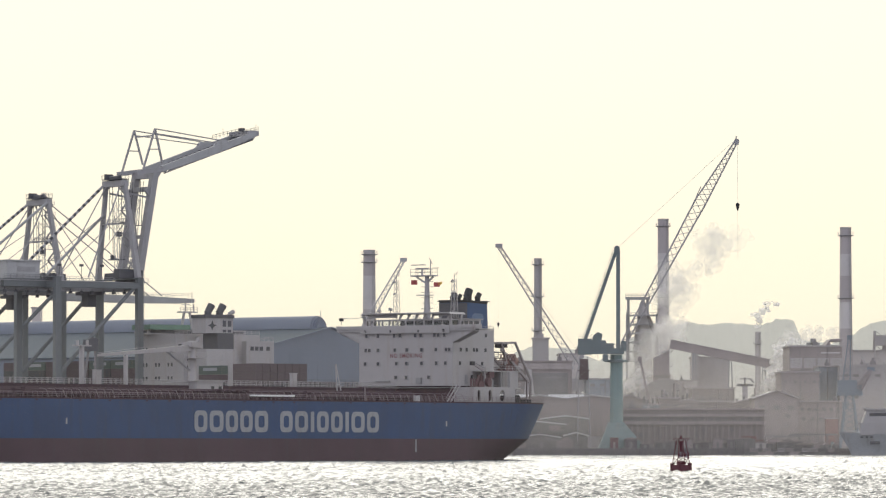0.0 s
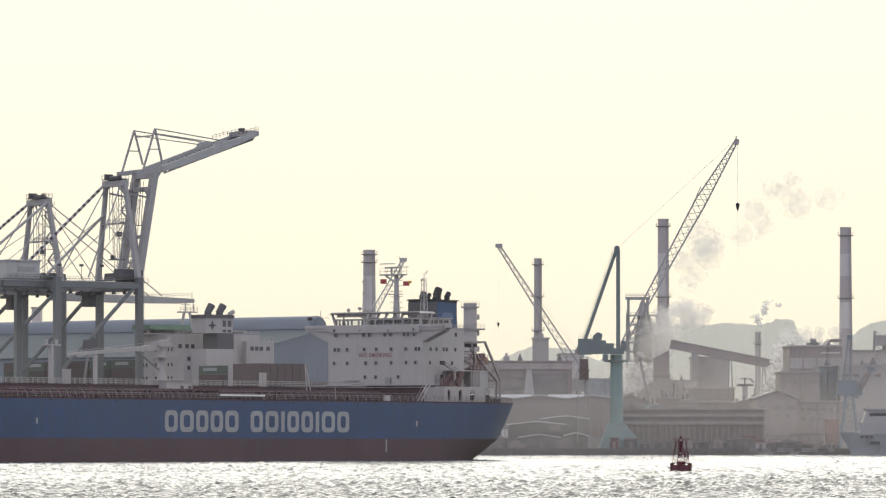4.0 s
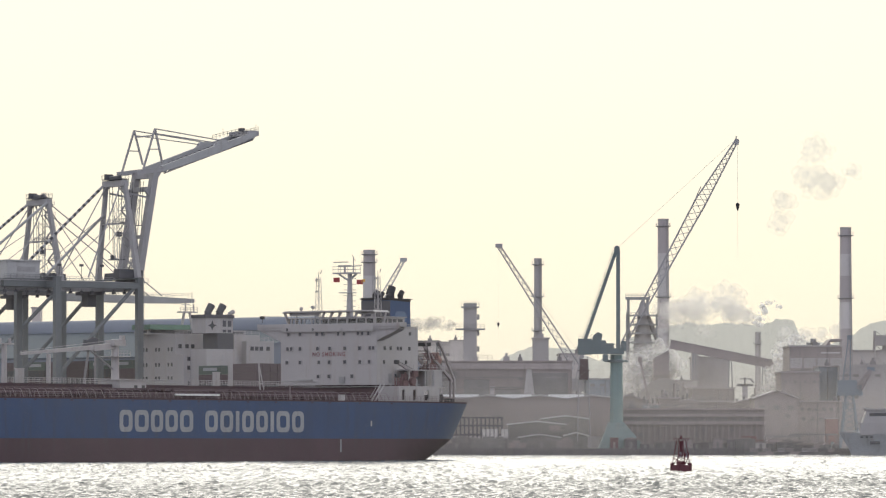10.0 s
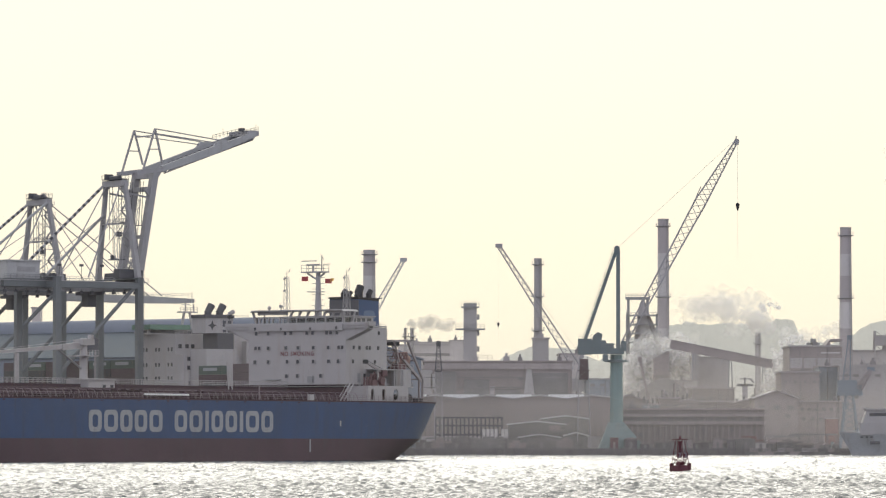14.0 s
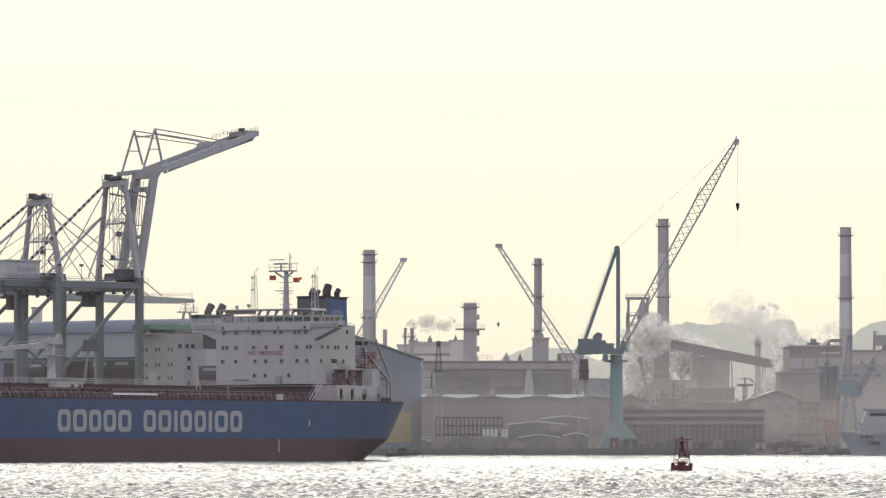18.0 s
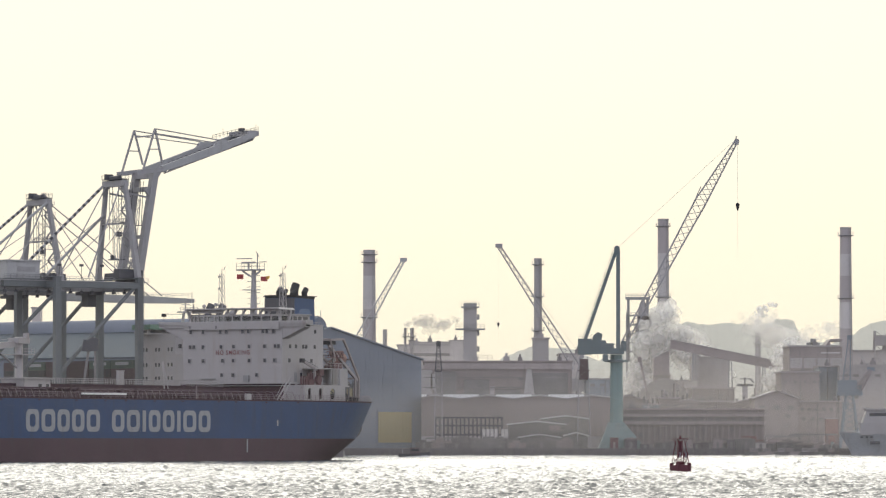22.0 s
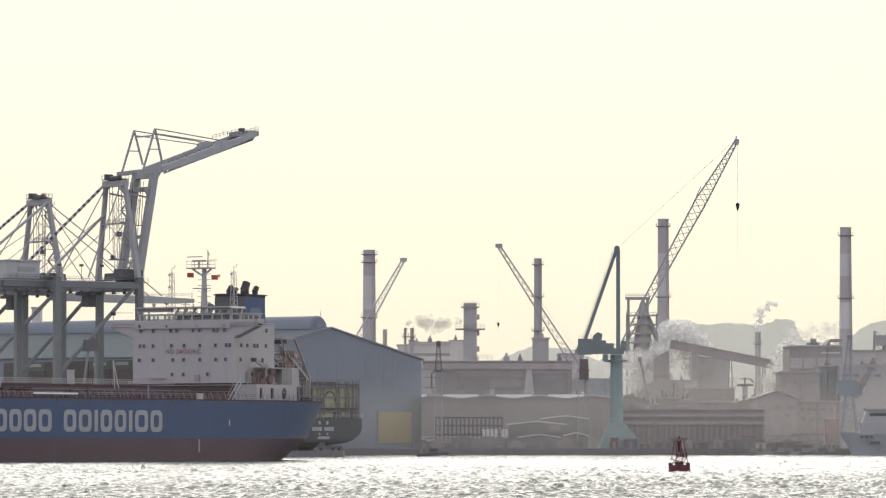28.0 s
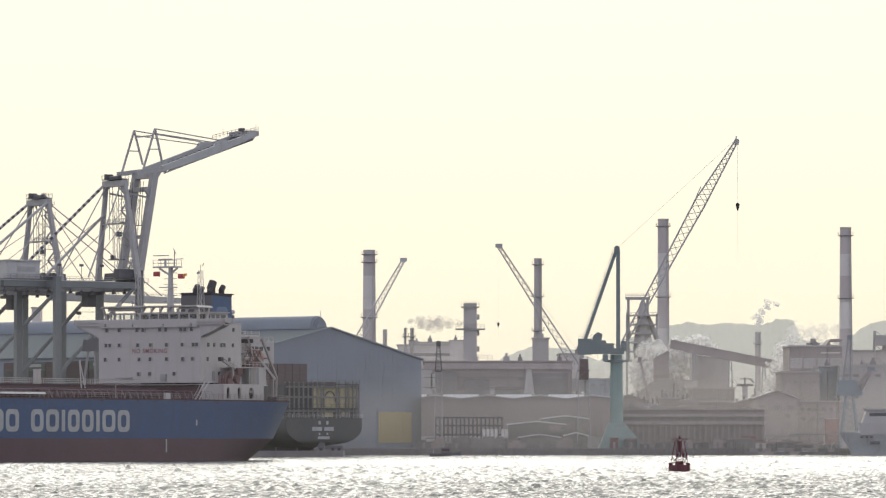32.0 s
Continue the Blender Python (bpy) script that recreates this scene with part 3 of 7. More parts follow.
for z, ys in ((28.5, (-11.2, -7.9, -3.2, -1.6, 2.8, 4.4, 8.3, 11.1, 9.4)), (25.2, (-11.4, -10.4, -7.9, -3.0, 0.4, 4.6, 8.7, 11.6, 12.5)), (22.1, (-11.6, -7.9, -2.6, 0.3, 4.6, 8.8, 11.4)), (18.9, (-2.8, 0.2, 6.6))):
    for y in ys:
        w = part("window", win, None, sup, at=(-38.75, y, z))
        part("window_frame", frame_w, None, sup, at=(-38.75, y, z))
swin = mesh_of("window", M().box(-0.32, 0.32, -0.06, 0.1, -0.42, 0.42), GLASS)
for x, z in ((-41.8, 25.2), (-44.1, 25.2), (-46.9, 25.2), (-48.1, 25.2), (-51.4, 25.2), (-41.5, 22.1), (-50.1, 22.1), (-51.6, 28.6), (-46, 19), (-49.5, 18.9)):
    part("window", swin, None, sup, at=(x, 13.45, z))
part("side_door", M().box(-44.4, -43.4, 13.38, 13.5, 17.4, 19.5), STEEL, sup)
part("front_bracket", M().box(-38.8, -38.3, -8.6, -4.4, 18.0, 18.2), STEEL, sup)
part("front_locker", M().box(-38.8, -38.3, 3.2, 4.6, 17.4, 18.8), STEEL, sup)
txt = bpy.data.curves.new("warning_sign", "FONT")
txt.body, txt.align_x, txt.align_y, txt.size, txt.extrude = "NO SMOKING", "CENTER", "CENTER", 1.38, 0.02
txt.offset, txt.space_character = 0.018, 1.25
tob = bpy.data.objects.new("warning_sign", txt)
scene.collection.objects.link(tob)
bpy.context.view_layer.update()
tme = bpy.data.meshes.new_from_object(tob.evaluated_get(bpy.context.evaluated_depsgraph_get()))
bpy.data.objects.remove(tob)
tme.materials.clear()
tme.materials.append(REDSIGN)
wide = max(v.co.x for v in tme.vertices) - min(v.co.x for v in tme.vertices)
tme.transform(Matrix.Translation((-38.76, 0.1, 23.85)) @ Matrix(((0, 0, 1, 0), (1, 0, 0, 0), (0, 1, 0, 0), (0, 0, 0, 1))) @ Matrix.Diagonal((9.1 / wide, 1, 1, 1)))
run = sorted(v.co.y for v in tme.vertices)
space = max(zip(run[:-1], run[1:]), key=lambda p: p[1] - p[0])
for word, low_end in (("NO", True), ("SMOKING", False)):
    bm = bmesh.new()
    bm.from_mesh(tme)
    bmesh.ops.delete(bm, geom=[v for v in bm.verts if (v.co.y > sum(space) / 2) == low_end], context="VERTS")
    wme = bpy.data.meshes.new("warning_sign")
    bm.to_mesh(wme)
    bm.free()
    wme.materials.append(REDSIGN)
    part("warning_sign", wme, None, sup, "red painted word " + word)

# bridge with open wings
bridge = part("navigation_deck", M().box(-41.2, -38.5, -19.8, 19.8, 29.85, 30.15).box(-55, -43.5, -13.4, 13.4, 29.95, 30.2), WHITE, tanker, "white navigation deck with wings out to the ship's sides")
part("wing_bulwark", M().box(-38.75, -38.5, -19.8, 19.8, 29.5, 30.8), WHITE, bridge)
part("front_bulwark", M().box(-38.5, -38.2, -12.8, 12.8, 29.0, 30.6), WHITE, bridge)
for s in (1, -1):
    part("wing_bulwark", M().box(-41.2, -38.5, s * 19.8 - 0.12, s * 19.8 + 0.12, 30.1, 30.9), WHITE, bridge)
    part("wing_bulwark", M().box(-41.3, -41.1, min(s * 13.4, s * 19.8), max(s * 13.4, s * 19.8), 30.1, 30.9), WHITE, bridge)
    part("wing_bracket", M().prism([(s * 13.4, 29.85), (s * 19.4, 29.85), (s * 19.4, 29.3), (s * 13.4, 26.8)], -41.1, -40.8, "x").prism([(s * 13.4, 29.85), (s * 19.4, 29.85), (s * 19.4, 29.3), (s * 13.4, 26.8)], -39.4, -38.9, "x").hexa([(-41.1, s * 13.4, 26.8), (-38.9, s * 13.4, 26.8), (-38.9, s * 19.4, 29.3), (-41.1, s * 19.4, 29.3), (-41.1, s * 13.4, 27.0), (-38.9, s * 13.4, 27.0), (-38.9, s * 19.4, 29.5), (-41.1, s * 19.4, 29.5)]), WHITE, bridge, "tapered bracket under the wing")
wheel = part("wheelhouse", M().box(-43.4, -39.6, -12.0, 12.0, 30.15, 30.65).box(-43.4, -39.6, -12.0, 12.0, 31.95, 32.25), WHITE, tanker, "white wheelhouse with a row of large windows")
part("roof_visor", M().prism([(-13.0, 33.3), (-12.4, 33.75), (12.4, 33.75), (13.0, 33.3), (12.6, 33.25), (12.2, 33.45), (-12.2, 33.45), (-12.6, 33.25)], -44.4, -38.6, "x"), WHITE, wheel, "raised flat roof with drooping ends")
part("roof_fascia", M().box(-39.95, -39.7, -11.6, -3.2, 32.65, 33.45).box(-39.95, -39.7, 7.6, 12.0, 32.95, 33.45), WHITE, wheel)
for i in range(7):
    y = -2.6 + i * 2.3
    part("visor_strut", M().beam((-39.8, y, 32.2), (-39.8, y + 0.9, 33.5), 0.2, 0.5), WHITE, wheel)
    part("visor_strut", M().beam((-43.2, y, 32.2), (-43.2, y, 33.5), 0.16), WHITE, wheel)
for y in (-12.2, 12.2):
    part("end_strut", M().beam((-40, y, 30.9), (-39.2, y * 1.03, 33.4), 0.3, 0.5).beam((-43.2, y, 30.9), (-43.6, y * 1.03, 33.4), 0.3, 0.4), WHITE, wheel)
for y in (-12, -10.9, -9.9, -8.4, -7.4, -5.4, -4.4, -3.0, -0.6, 1.8, 4.6, 7.2, 9.8, 12):
    part("window_mullion", M().box(-39.9, -39.55, y - 0.14, y + 0.14, 30.65, 31.95), WHITE, wheel)
for a, b in ((-10.7, -10.1), (-9.7, -8.6), (-8.2, -7.6), (-7.2, -5.6), (-5.2, -4.6), (-4.2, -3.2), (-2.8, -0.8), (-0.4, 1.6), (2.0, 4.4), (4.8, 7.0), (7.4, 9.6), (10.0, 11.8)):
    part("bridge_window", M().box(-39.75, -39.68, a, b, 30.65, 31.95), PANE, wheel)
for x in (-40.2, -43.2):
    for y in (-12.0, 11.98):
        part("window_mullion", M().box(x - 0.25, x + 0.25, y - 0.02, y + 0.04, 30.65, 31.95), WHITE, wheel)
part("side_window", M().box(-42.95, -40.45, 11.9, 11.96, 30.65, 31.95), PANE, wheel)
part("chart_console", M().box(-42.2, -41.2, -2, 9, 30.2, 31.2), STEEL, wheel)
rear = part("rear_house", M().box(-52.4, -43.44, -5.0, 11.4, 30.2, 32.25).box(-52.8, -43.44, -5.4, 11.8, 32.25, 32.45), WHITE, tanker, "lower white house behind the wheelhouse")
# darkens the view through the windows; the cabin's shade is its colour
part("shaded_bulkhead", M().box(-43.43, -43.41, -4.9, 11.3, 30.3, 31.95), CABIN, rear, "dark sheet painted as the dim inside of the wheelhouse")
for a, b in ((-45.6, -44.2), (-47.4, -46.0), (-49.2, -47.8), (-51.6, -49.8)):
    part("side_window", M().box(a, b, 11.38, 11.44, 31.0, 31.9), GLASS, rear)
part("satellite_dome", M().lathe([(0.2, 33.7), (0.2, 34.0), (0.4, 34.1), (0.45, 34.4), (0.3, 34.7), (0.1, 34.8)], 12, -42, -10), WHITE, tanker)
part("searchlight", M().tube((-41, -6, 33.7), (-41, -6, 34.4), 0.1).tube((-41.3, -6, 34.6), (-40.6, -6, 34.7), 0.35, n=12), STEEL, tanker)
part("wing_lamp", M().tube((-40, -19.6, 31.2), (-40, -19.6, 32.3), 0.06).box(-40.4, -39.6, -20, -19.2, 32.1, 32.8), BLACK, tanker)
part("wing_aerial", M().tube((-40, -19.6, 32.7), (-40, -14.2, 32.6), 0.06), STEEL, tanker)
for s in (-1, 1):
    m = M().box(-38.46, -38.2, s * 11.2 - 0.3, s * 11.2 + 0.3, 29.2, 29.9)
    part("deck_lamp", m, BLACK, bridge)
for y in (-4, 4):
    part("deck_lamp", M().box(-38.46, -38.2, y - 0.25, y + 0.25, 29.2, 29.8), BLACK, bridge)

# masts
mast = part("radar_mast", M().lathe([(0.85, 32.4), (0.6, 38), (0.5, 42.4)], 12, -47, 0).box(-48.2, -45.8, -4.0, 2.2, 42.3, 42.6), CRANEGREY, tanker, "pale grey radar mast with platforms")
part("mast_platform", M().beam((-47, 0, 40.6), (-47, -3.0, 42.2), 0.35).beam((-47, 0, 41.0), (-47, 1.8, 42.2), 0.35).box(-48, -46, -2.4, 1.2, 37.9, 38.1), CRANELIGHT, mast)
part("mast_railing", M().rail((-46, -4.0, 42.6), (-46, 2.2, 42.6), 1.4, 2.0, 2, 0.05).rail((-48, -4.0, 42.6), (-48, 2.2, 42.6), 1.4, 2.0, 2, 0.05), STEEL, mast)
part("yardarm", M().beam((-47, -4.6, 45.0), (-47, -0.5, 45.0), 0.2).beam((-47, 1.5, 44.2), (-47, 3.4, 44.2), 0.15), STEEL, mast)
part("radar_scanner", M().box(-47.2, -46.8, -3.2, 0.4, 43.9, 44.3).tube((-47, -1.4, 42.6), (-47, -1.4, 44), 0.25), WHITE, mast)
part("pole", M().tube((-47, 1.0, 42.5), (-47, 1.0, 46.2), 0.12).tube((-47.3, 1.3, 45.2), (-46.7, 0.8, 46.6), 0.06), STEEL, mast)
for k in range(6):
    part("rung_bar", M().beam((-47, -1.7, 34.9 + k * 1.25), (-47, 1.7, 34.9 + k * 1.25), 0.12), STEEL, mast)
m = M()
for i in range(7):
    a, b = i * 0.42, (i + 1) * 0.42
    z0, z1 = 0.25 * math.sin(i * 1.1), 0.25 * math.sin((i + 1) * 1.1)
    m.hexa([(z0, a, -0.75 - i * 0.02), (z1, b, -0.75), (z1 + 0.02, b, -0.75), (z0 + 0.02, a, -0.75), (z0, a, 0.75), (z1, b, 0.72), (z1 + 0.02, b, 0.72), (z0 + 0.02, a, 0.75)])
FLAG = mesh_of("flag", m, FLAGRED)
flag_a = part("flag", FLAG, None, mast, "red flag streaming from the mast", at=(-47, 1.9, 40.4))
flag_a.scale = (0.65, 0.65, 0.7)
m = M().hexa([(0, 2.2, -0.3), (0.3, 3.9, 0.1), (0.32, 3.9, 0.1), (0.02, 2.2, -0.3), (0, 2.2, 0.75), (0.3, 3.9, 0.9), (0.32, 3.9, 0.9), (0.02, 2.2, 0.75)])
part("flag_fly", m, YELLOW, flag_a, "yellow fly of the flag")
flag_b = part("flag", FLAG, None, mast, at=(-47, -4.6, 41.0))
flag_b.scale = (0.65, 0.65, 0.7)
for y, x in ((-7.3, -45), (8.9, -45.5)):
    a = part("aerial_tower", M().lattice((x, y, 32.4 if y > -5 else 30.2), (x, y, 41.6), 1.3, 1.3, 0.7, 0.7, 8, 0.06), WHITE, tanker, "slim white lattice aerial tower")
    part("aerial", M().tube((x, y, 41.5), (x, y, 42.8), 0.07).tube((x, y + 0.5, 42.4), (x, y + 0.9, 43.2), 0.08).tube((x, y - 0.9, 38.2), (x, y - 0.4, 38.5), 0.2).tube((x, y - 0.9, 40.9), (x, y - 0.4, 41.2), 0.2), STEEL, a)

# funnel
funnel = part("funnel", M().hexa([(-65.3, -4, 29.9), (-57.2, -4, 29.9), (-57.2, 4, 29.9), (-65.3, 4, 29.9), (-65.1, -4, 36.2), (-57.2, -4, 36.5), (-57.2, 4, 36.5), (-65.1, 4, 36.2)]), FUNBLUE, tanker, "blue funnel with a black rim, shade painted on its front")
part("funnel_top", M().hexa([(-65.1, -4.02, 36.2), (-57.15, -4.02, 36.5), (-57.15, 4.02, 36.5), (-65.1, 4.02, 36.2), (-65.3, -4.05, 36.7), (-56.9, -4.05, 37.1), (-56.9, 4.05, 37.1), (-65.3, 4.05, 36.7)]).box(-65.7, -56.8, -4.3, 4.3, 36.75, 36.95), BLACK, funnel)
# the front face's shade is painted on as this dark plate
part("funnel_front", M().box(-57.2, -57.0, -4.02, 4.02, 29.9, 36.4), FUNGREY, funnel, "dark grey sheet, shade painted on the funnel front")
part("funnel_mark", M().prism(rounded(-63.6, -59.0, 31.6, 34.0, 1.1), 4.0, 4.06).prism(rounded(-63, -59.6, 31.0, 31.3, 0.1), 4.0, 4.06), mat("funnel_mark_pale_blue", (0.13, 0.19, 0.3), 0.5), funnel, "pale rounded mark on the funnel side")
for x, y, h, r in ((-59.2, -1.5, 1.6, 0.75), (-61.2, 1.2, 2.6, 0.95), (-63.2, 2.6, 1.6, 0.65), (-58.5, 2.5, 0.9, 0.5), (-62.6, -2.4, 1.4, 0.5)):
    part("exhaust_pipe", M().tube((x, y, 36.6), (x, y, 37.0 + h * 0.55), r, n=12).tube((x + 0.2, y, 36.9 + h * 0.4), (x - 0.7, y, 37.0 + h), r, r * 0.95, 12), BLACK, funnel)
part("casing", M().box(-66, -54.8, -6, 5.2, 27.4, 29.9).box(-65.8, -60.2, -6, 5, 16.6, 27.4), WHITE, tanker, "white engine casing under the funnel")
part("casing_railing", M().rail((-66, 5.2, 29.9), (-55, 5.2, 29.9), 1.1, 1.5, 2, 0.05).rail((-66, -6, 29.9), (-66, 5.2, 29.9), 1.1, 1.5, 2, 0.05), WHITE, tanker)
part("aft_lamp_post", M().tube((-62, 11, 20.4), (-62, 11, 26.5), 0.06).box(-62.25, -61.75, 10.75, 11.25, 26.4, 26.8), BLACK, tanker)

# poop and stern gear
cuts = [(-41.2, 1.1), (-45.5, 1.2), (-50.3, 1.9)]
def port_wall(x0, x1, z0, z1, y):
    """A plate with tall round-ended openings cut through it."""
    m = M()
    edge = x0
    for cx, w in sorted(cuts):
        m.box(edge, cx - w / 2, y - 0.15, y + 0.15, z0, z1)
        k = 8
        for sgn, zc, zl in ((1, z1 - 0.55 - w / 2, z1), (-1, z0 + 0.5 + w / 2, z0)):
            arc = [(cx + w / 2 * math.cos(radians(180 * i / k)), zc + sgn * w / 2 * math.sin(radians(180 * i / k))) for i in range(k + 1)]
            for a, b in zip(arc[:-1], arc[1:]):
                m.prism([a, b, (b[0], zl), (a[0], zl)], y - 0.15, y + 0.15)
        edge = cx + w / 2
    m.box(edge, x1, y - 0.15, y + 0.15, z0, z1)
    return m
part("poop_bulwark", port_wall(-53.6, -39.4, 12.9, 16.5, 18.9), WHITE, tanker, "white poop plating with tall oval openings")
part("poop_bulwark", port_wall(-53.6, -39.4, 12.9, 16.5, -18.9), WHITE, tanker)
# dark DECKRED here puts the recess's shade into the wall colour
part("poop_inner_wall", M().box(-54, -39.7, -15, 15, 12.95, 16.2), DECKRED, tanker)
part("poop_front", M().box(-39.6, -39.3, 13.4, 18.8, 12.9, 16.5), WHITE, tanker)
part("poop_deck", M().prism([(-66, -13), (-53.6, -18.9), (-39.3, -18.9), (-39.3, 18.9), (-53.6, 18.9), (-66, 13)], 16.45, 16.65, "z"), WHITE, tanker)
part("poop_house", M().box(-60, -54, 8, 16.5, 16.6, 20.2).box(-60.4, -46.6, 7.6, 16.9, 20.2, 20.45).box(-53.6, -53.2, 16.2, 16.6, 16.6, 20.2).box(-47.2, -46.9, 16.2, 16.6, 16.6, 20.2), WHITE, tanker, "white aft house with an open shelter")
part("stern_plating", M().box(-55.6, -53.6, 18.2, 18.8, 12.95, 20.2), WHITE, tanker)
part("winch", M().tube((-50, 13, 17.6), (-50, 15.5, 17.6), 0.9, n=12).box(-51.2, -48.8, 12.6, 13, 16.6, 18.4).box(-51.2, -48.8, 15.5, 15.9, 16.6, 18.4), STEEL, tanker)
prov = part("provision_crane", M().tube((-49.4, 16, 16.6), (-49.4, 16, 19.8), 0.5).box(-50.2, -48.4, 15.2, 16.8, 18.8, 20.2), GEARRED, tanker, "dull red provision crane with a raised jib")
part("jib", M().beam((-49.4, 16, 19.7), (-42.8, 16, 22.0), 0.5, 0.55, 0.35, 0.4), PINK, prov, "faded pinkish jib")
part("jib_head", M().box(-43.3, -42.3, 15.6, 16.4, 21.6, 22.5), BLACK, prov)
part("jib_rope", M().tube((-48.9, 16, 20.6), (-43, 16, 22.4), 0.06, n=4), BLACK, prov)
part("deck_gear", M().box(-46.4, -44.4, 15.6, 16.8, 16.65, 17.9).box(-46.2, -45.9, 16, 16.3, 17.9, 19.8).box(-44.9, -44.6, 16, 16.3, 17.9, 19.4).beam((-46.2, 16.1, 19.6), (-44.6, 16.1, 18.4), 0.2).tube((-47.6, 16.6, 17.8), (-47.6, 17.4, 17.8), 0.9, n=12), GEARRED, tanker, "dull red winch gear on the poop")
for xx in (-43.2, -42.2, -41.2):
    part("vent_pipe", M().tube((xx, 16.8, 16.6), (xx, 16.8, 18.6), 0.22, n=8), GEARRED, tanker)
part("hose_reel", M().tube((-47.8, 14.6, 18.2), (-47.8, 16.2, 18.2), 1.2, n=14).box(-49.4, -46.2, 14.4, 16.4, 16.6, 17.3), GEARRED, tanker, "dull red reel on the poop")
part("stair", M().beam((-34.6, 15.8, 13), (-38.6, 15.8, 17.2), 0.2, 0.3).beam((-34.6, 14.8, 13), (-38.6, 14.8, 17.2), 0.2, 0.3).beam((-34.4, 15.8, 14.1), (-38.4, 15.8, 18.3), 0.08).beam((-34.4, 14.8, 14.1), (-38.4, 14.8, 18.3), 0.08), WHITE, tanker, "white inclined stair")
lb = part("lifeboat", M().lathe([(0.1, -4.6), (0.9, -4.0), (1.45, -2.5), (1.6, 0), (1.5, 2.4), (1.0, 3.9), (0.2, 4.5)], 14), ORANGE, tanker, "orange free-fall lifeboat on its slip")
lb.location, lb.rotation_euler = (-66.6, 8.5, 21.4), (0, radians(-62), 0)
part("canopy", M().box(-0.6, 1.9, -0.9, 0.9, 1.2, 3.4), ORANGE, lb)
m = M()
for y in (6.4, 10.6):
    m.beam((-61.5, y, 25.6), (-72.6, y, 18.0), 0.5, 0.6).beam((-71.8, y, 13), (-71.8, y, 18.6), 0.4).beam((-63, y, 16.5), (-63, y, 24.6), 0.4)
for i in range(6):
    m.beam((-62.5 - i * 1.9, 6.4, 24.9 - i * 1.3), (-62.5 - i * 1.9, 10.6, 24.9 - i * 1.3), 0.25)
part("launching_slip", m, PINK, tanker, "faded pinkish sloping lifeboat slip")
m = M()
for y in (6.2, 10.8):
    m.beam((-63.4, y, 22.2), (-61.6, y, 27.0), 0.4).beam((-61.6, y, 27.0), (-66.8, y, 27.2), 0.5).beam((-66.8, y, 27.2), (-73.0, y, 18.4), 0.45).beam((-73.0, y, 18.4), (-72.8, y, 14.2), 0.4)
m.beam((-61.6, 6.2, 27.0), (-61.6, 10.8, 27.0), 0.4).beam((-66.8, 6.2, 27.2), (-66.8, 10.8, 27.2), 0.4).beam((-70, 6.2, 22.7), (-70, 10.8, 22.7), 0.3)
part("recovery_frame", m, PINK, tanker, "faded hinged recovery frame over the lifeboat")
m = M()
for i in range(5):
    m.beam((-60.5 - i * 1.2, 10.9, 23.0), (-61.1 - i * 1.2, 10.9, 24.3), 0.14).beam((-61.7 - i * 1.2, 10.9, 23.0), (-61.1 - i * 1.2, 10.9, 24.3), 0.14)
m.beam((-60, 10.9, 23.0), (-66.8, 10.9, 23.0), 0.2).beam((-60, 10.9, 24.3), (-66.8, 10.9, 24.3), 0.2)
part("access_truss", m, GEARRED, tanker, "red access truss beside the lifeboat")
part("boat_stage", M().box(-65.8, -62.4, 9.6, 11.2, 20.4, 21.9), GEARRED, tanker, "dull red lifeboat store")
part("davit_winch", M().box(-65.4, -63.4, 7.4, 9.6, 26.0, 26.9), BLACK, tanker)
part("aft_railing", M().rail((-54, 18.6, 16.65), (-66, 12.8, 16.65), 1.1, 1.4, 2, 0.05).rail((-66, 12.8, 16.65), (-66, -12.8, 16.65), 1.1, 1.4, 2, 0.05).rail((-60.5, 16.8, 20.45), (-46.8, 16.8, 20.45), 1.1, 1.4, 2, 0.05), WHITE, tanker)
part("deck_stage", M().box(-65, -58, 3, 9.5, 21.4, 21.6).rail((-65, 9.5, 21.6), (-58, 9.5, 21.6), 1.1, 1.4, 3, 0.05).rail((-62, 9.5, 24), (-56, 9.5, 24), 1.1, 1.4, 3, 0.05).box(-62, -56, 5, 9.5, 23.8, 24.0), WHITE, tanker)
part("mooring_winch", M().tube((-70.5, 5, 14.2), (-70.5, 9, 14.2), 0.9, n=12).box(-71.6, -69.4, 4.6, 5, 13, 15), BLACK, tanker)
for x, y in ((-73, 10.5), (-69.5, 12.4), (-66, 14)):
    part("bollard", M().tube((x, y, 13), (x, y, 14.1), 0.35, n=8).tube((x + 1, y, 13), (x + 1, y, 14.1), 0.35, n=8), BLACK, tanker)

# ---- the channel buoy ----
buoy = thing("channel_buoy", (0, 0, 0), "dark red steel channel buoy with a lattice tower, afloat", "buoy")
part("float_body", M().lathe([(1.2, -0.7), (1.42, -0.4), (1.46, 0.0), (1.46, 0.75), (1.36, 0.95), (0.5, 1.0)], 24), BUOYRED, buoy, "red drum-shaped float")
for a in range(0, 360, 60):
    x, y = 1.38 * math.cos(radians(a)), 1.38 * math.sin(radians(a))
    part("fender_lug", M().box(x - 0.14, x + 0.14, y - 0.14, y + 0.14, 0.2, 1.25), BUOYRED, buoy)
part("battery_box", M().lathe([(0.55, 0.95), (0.6, 1.35), (0.35, 1.5)], 12), BUOYRED, buoy)
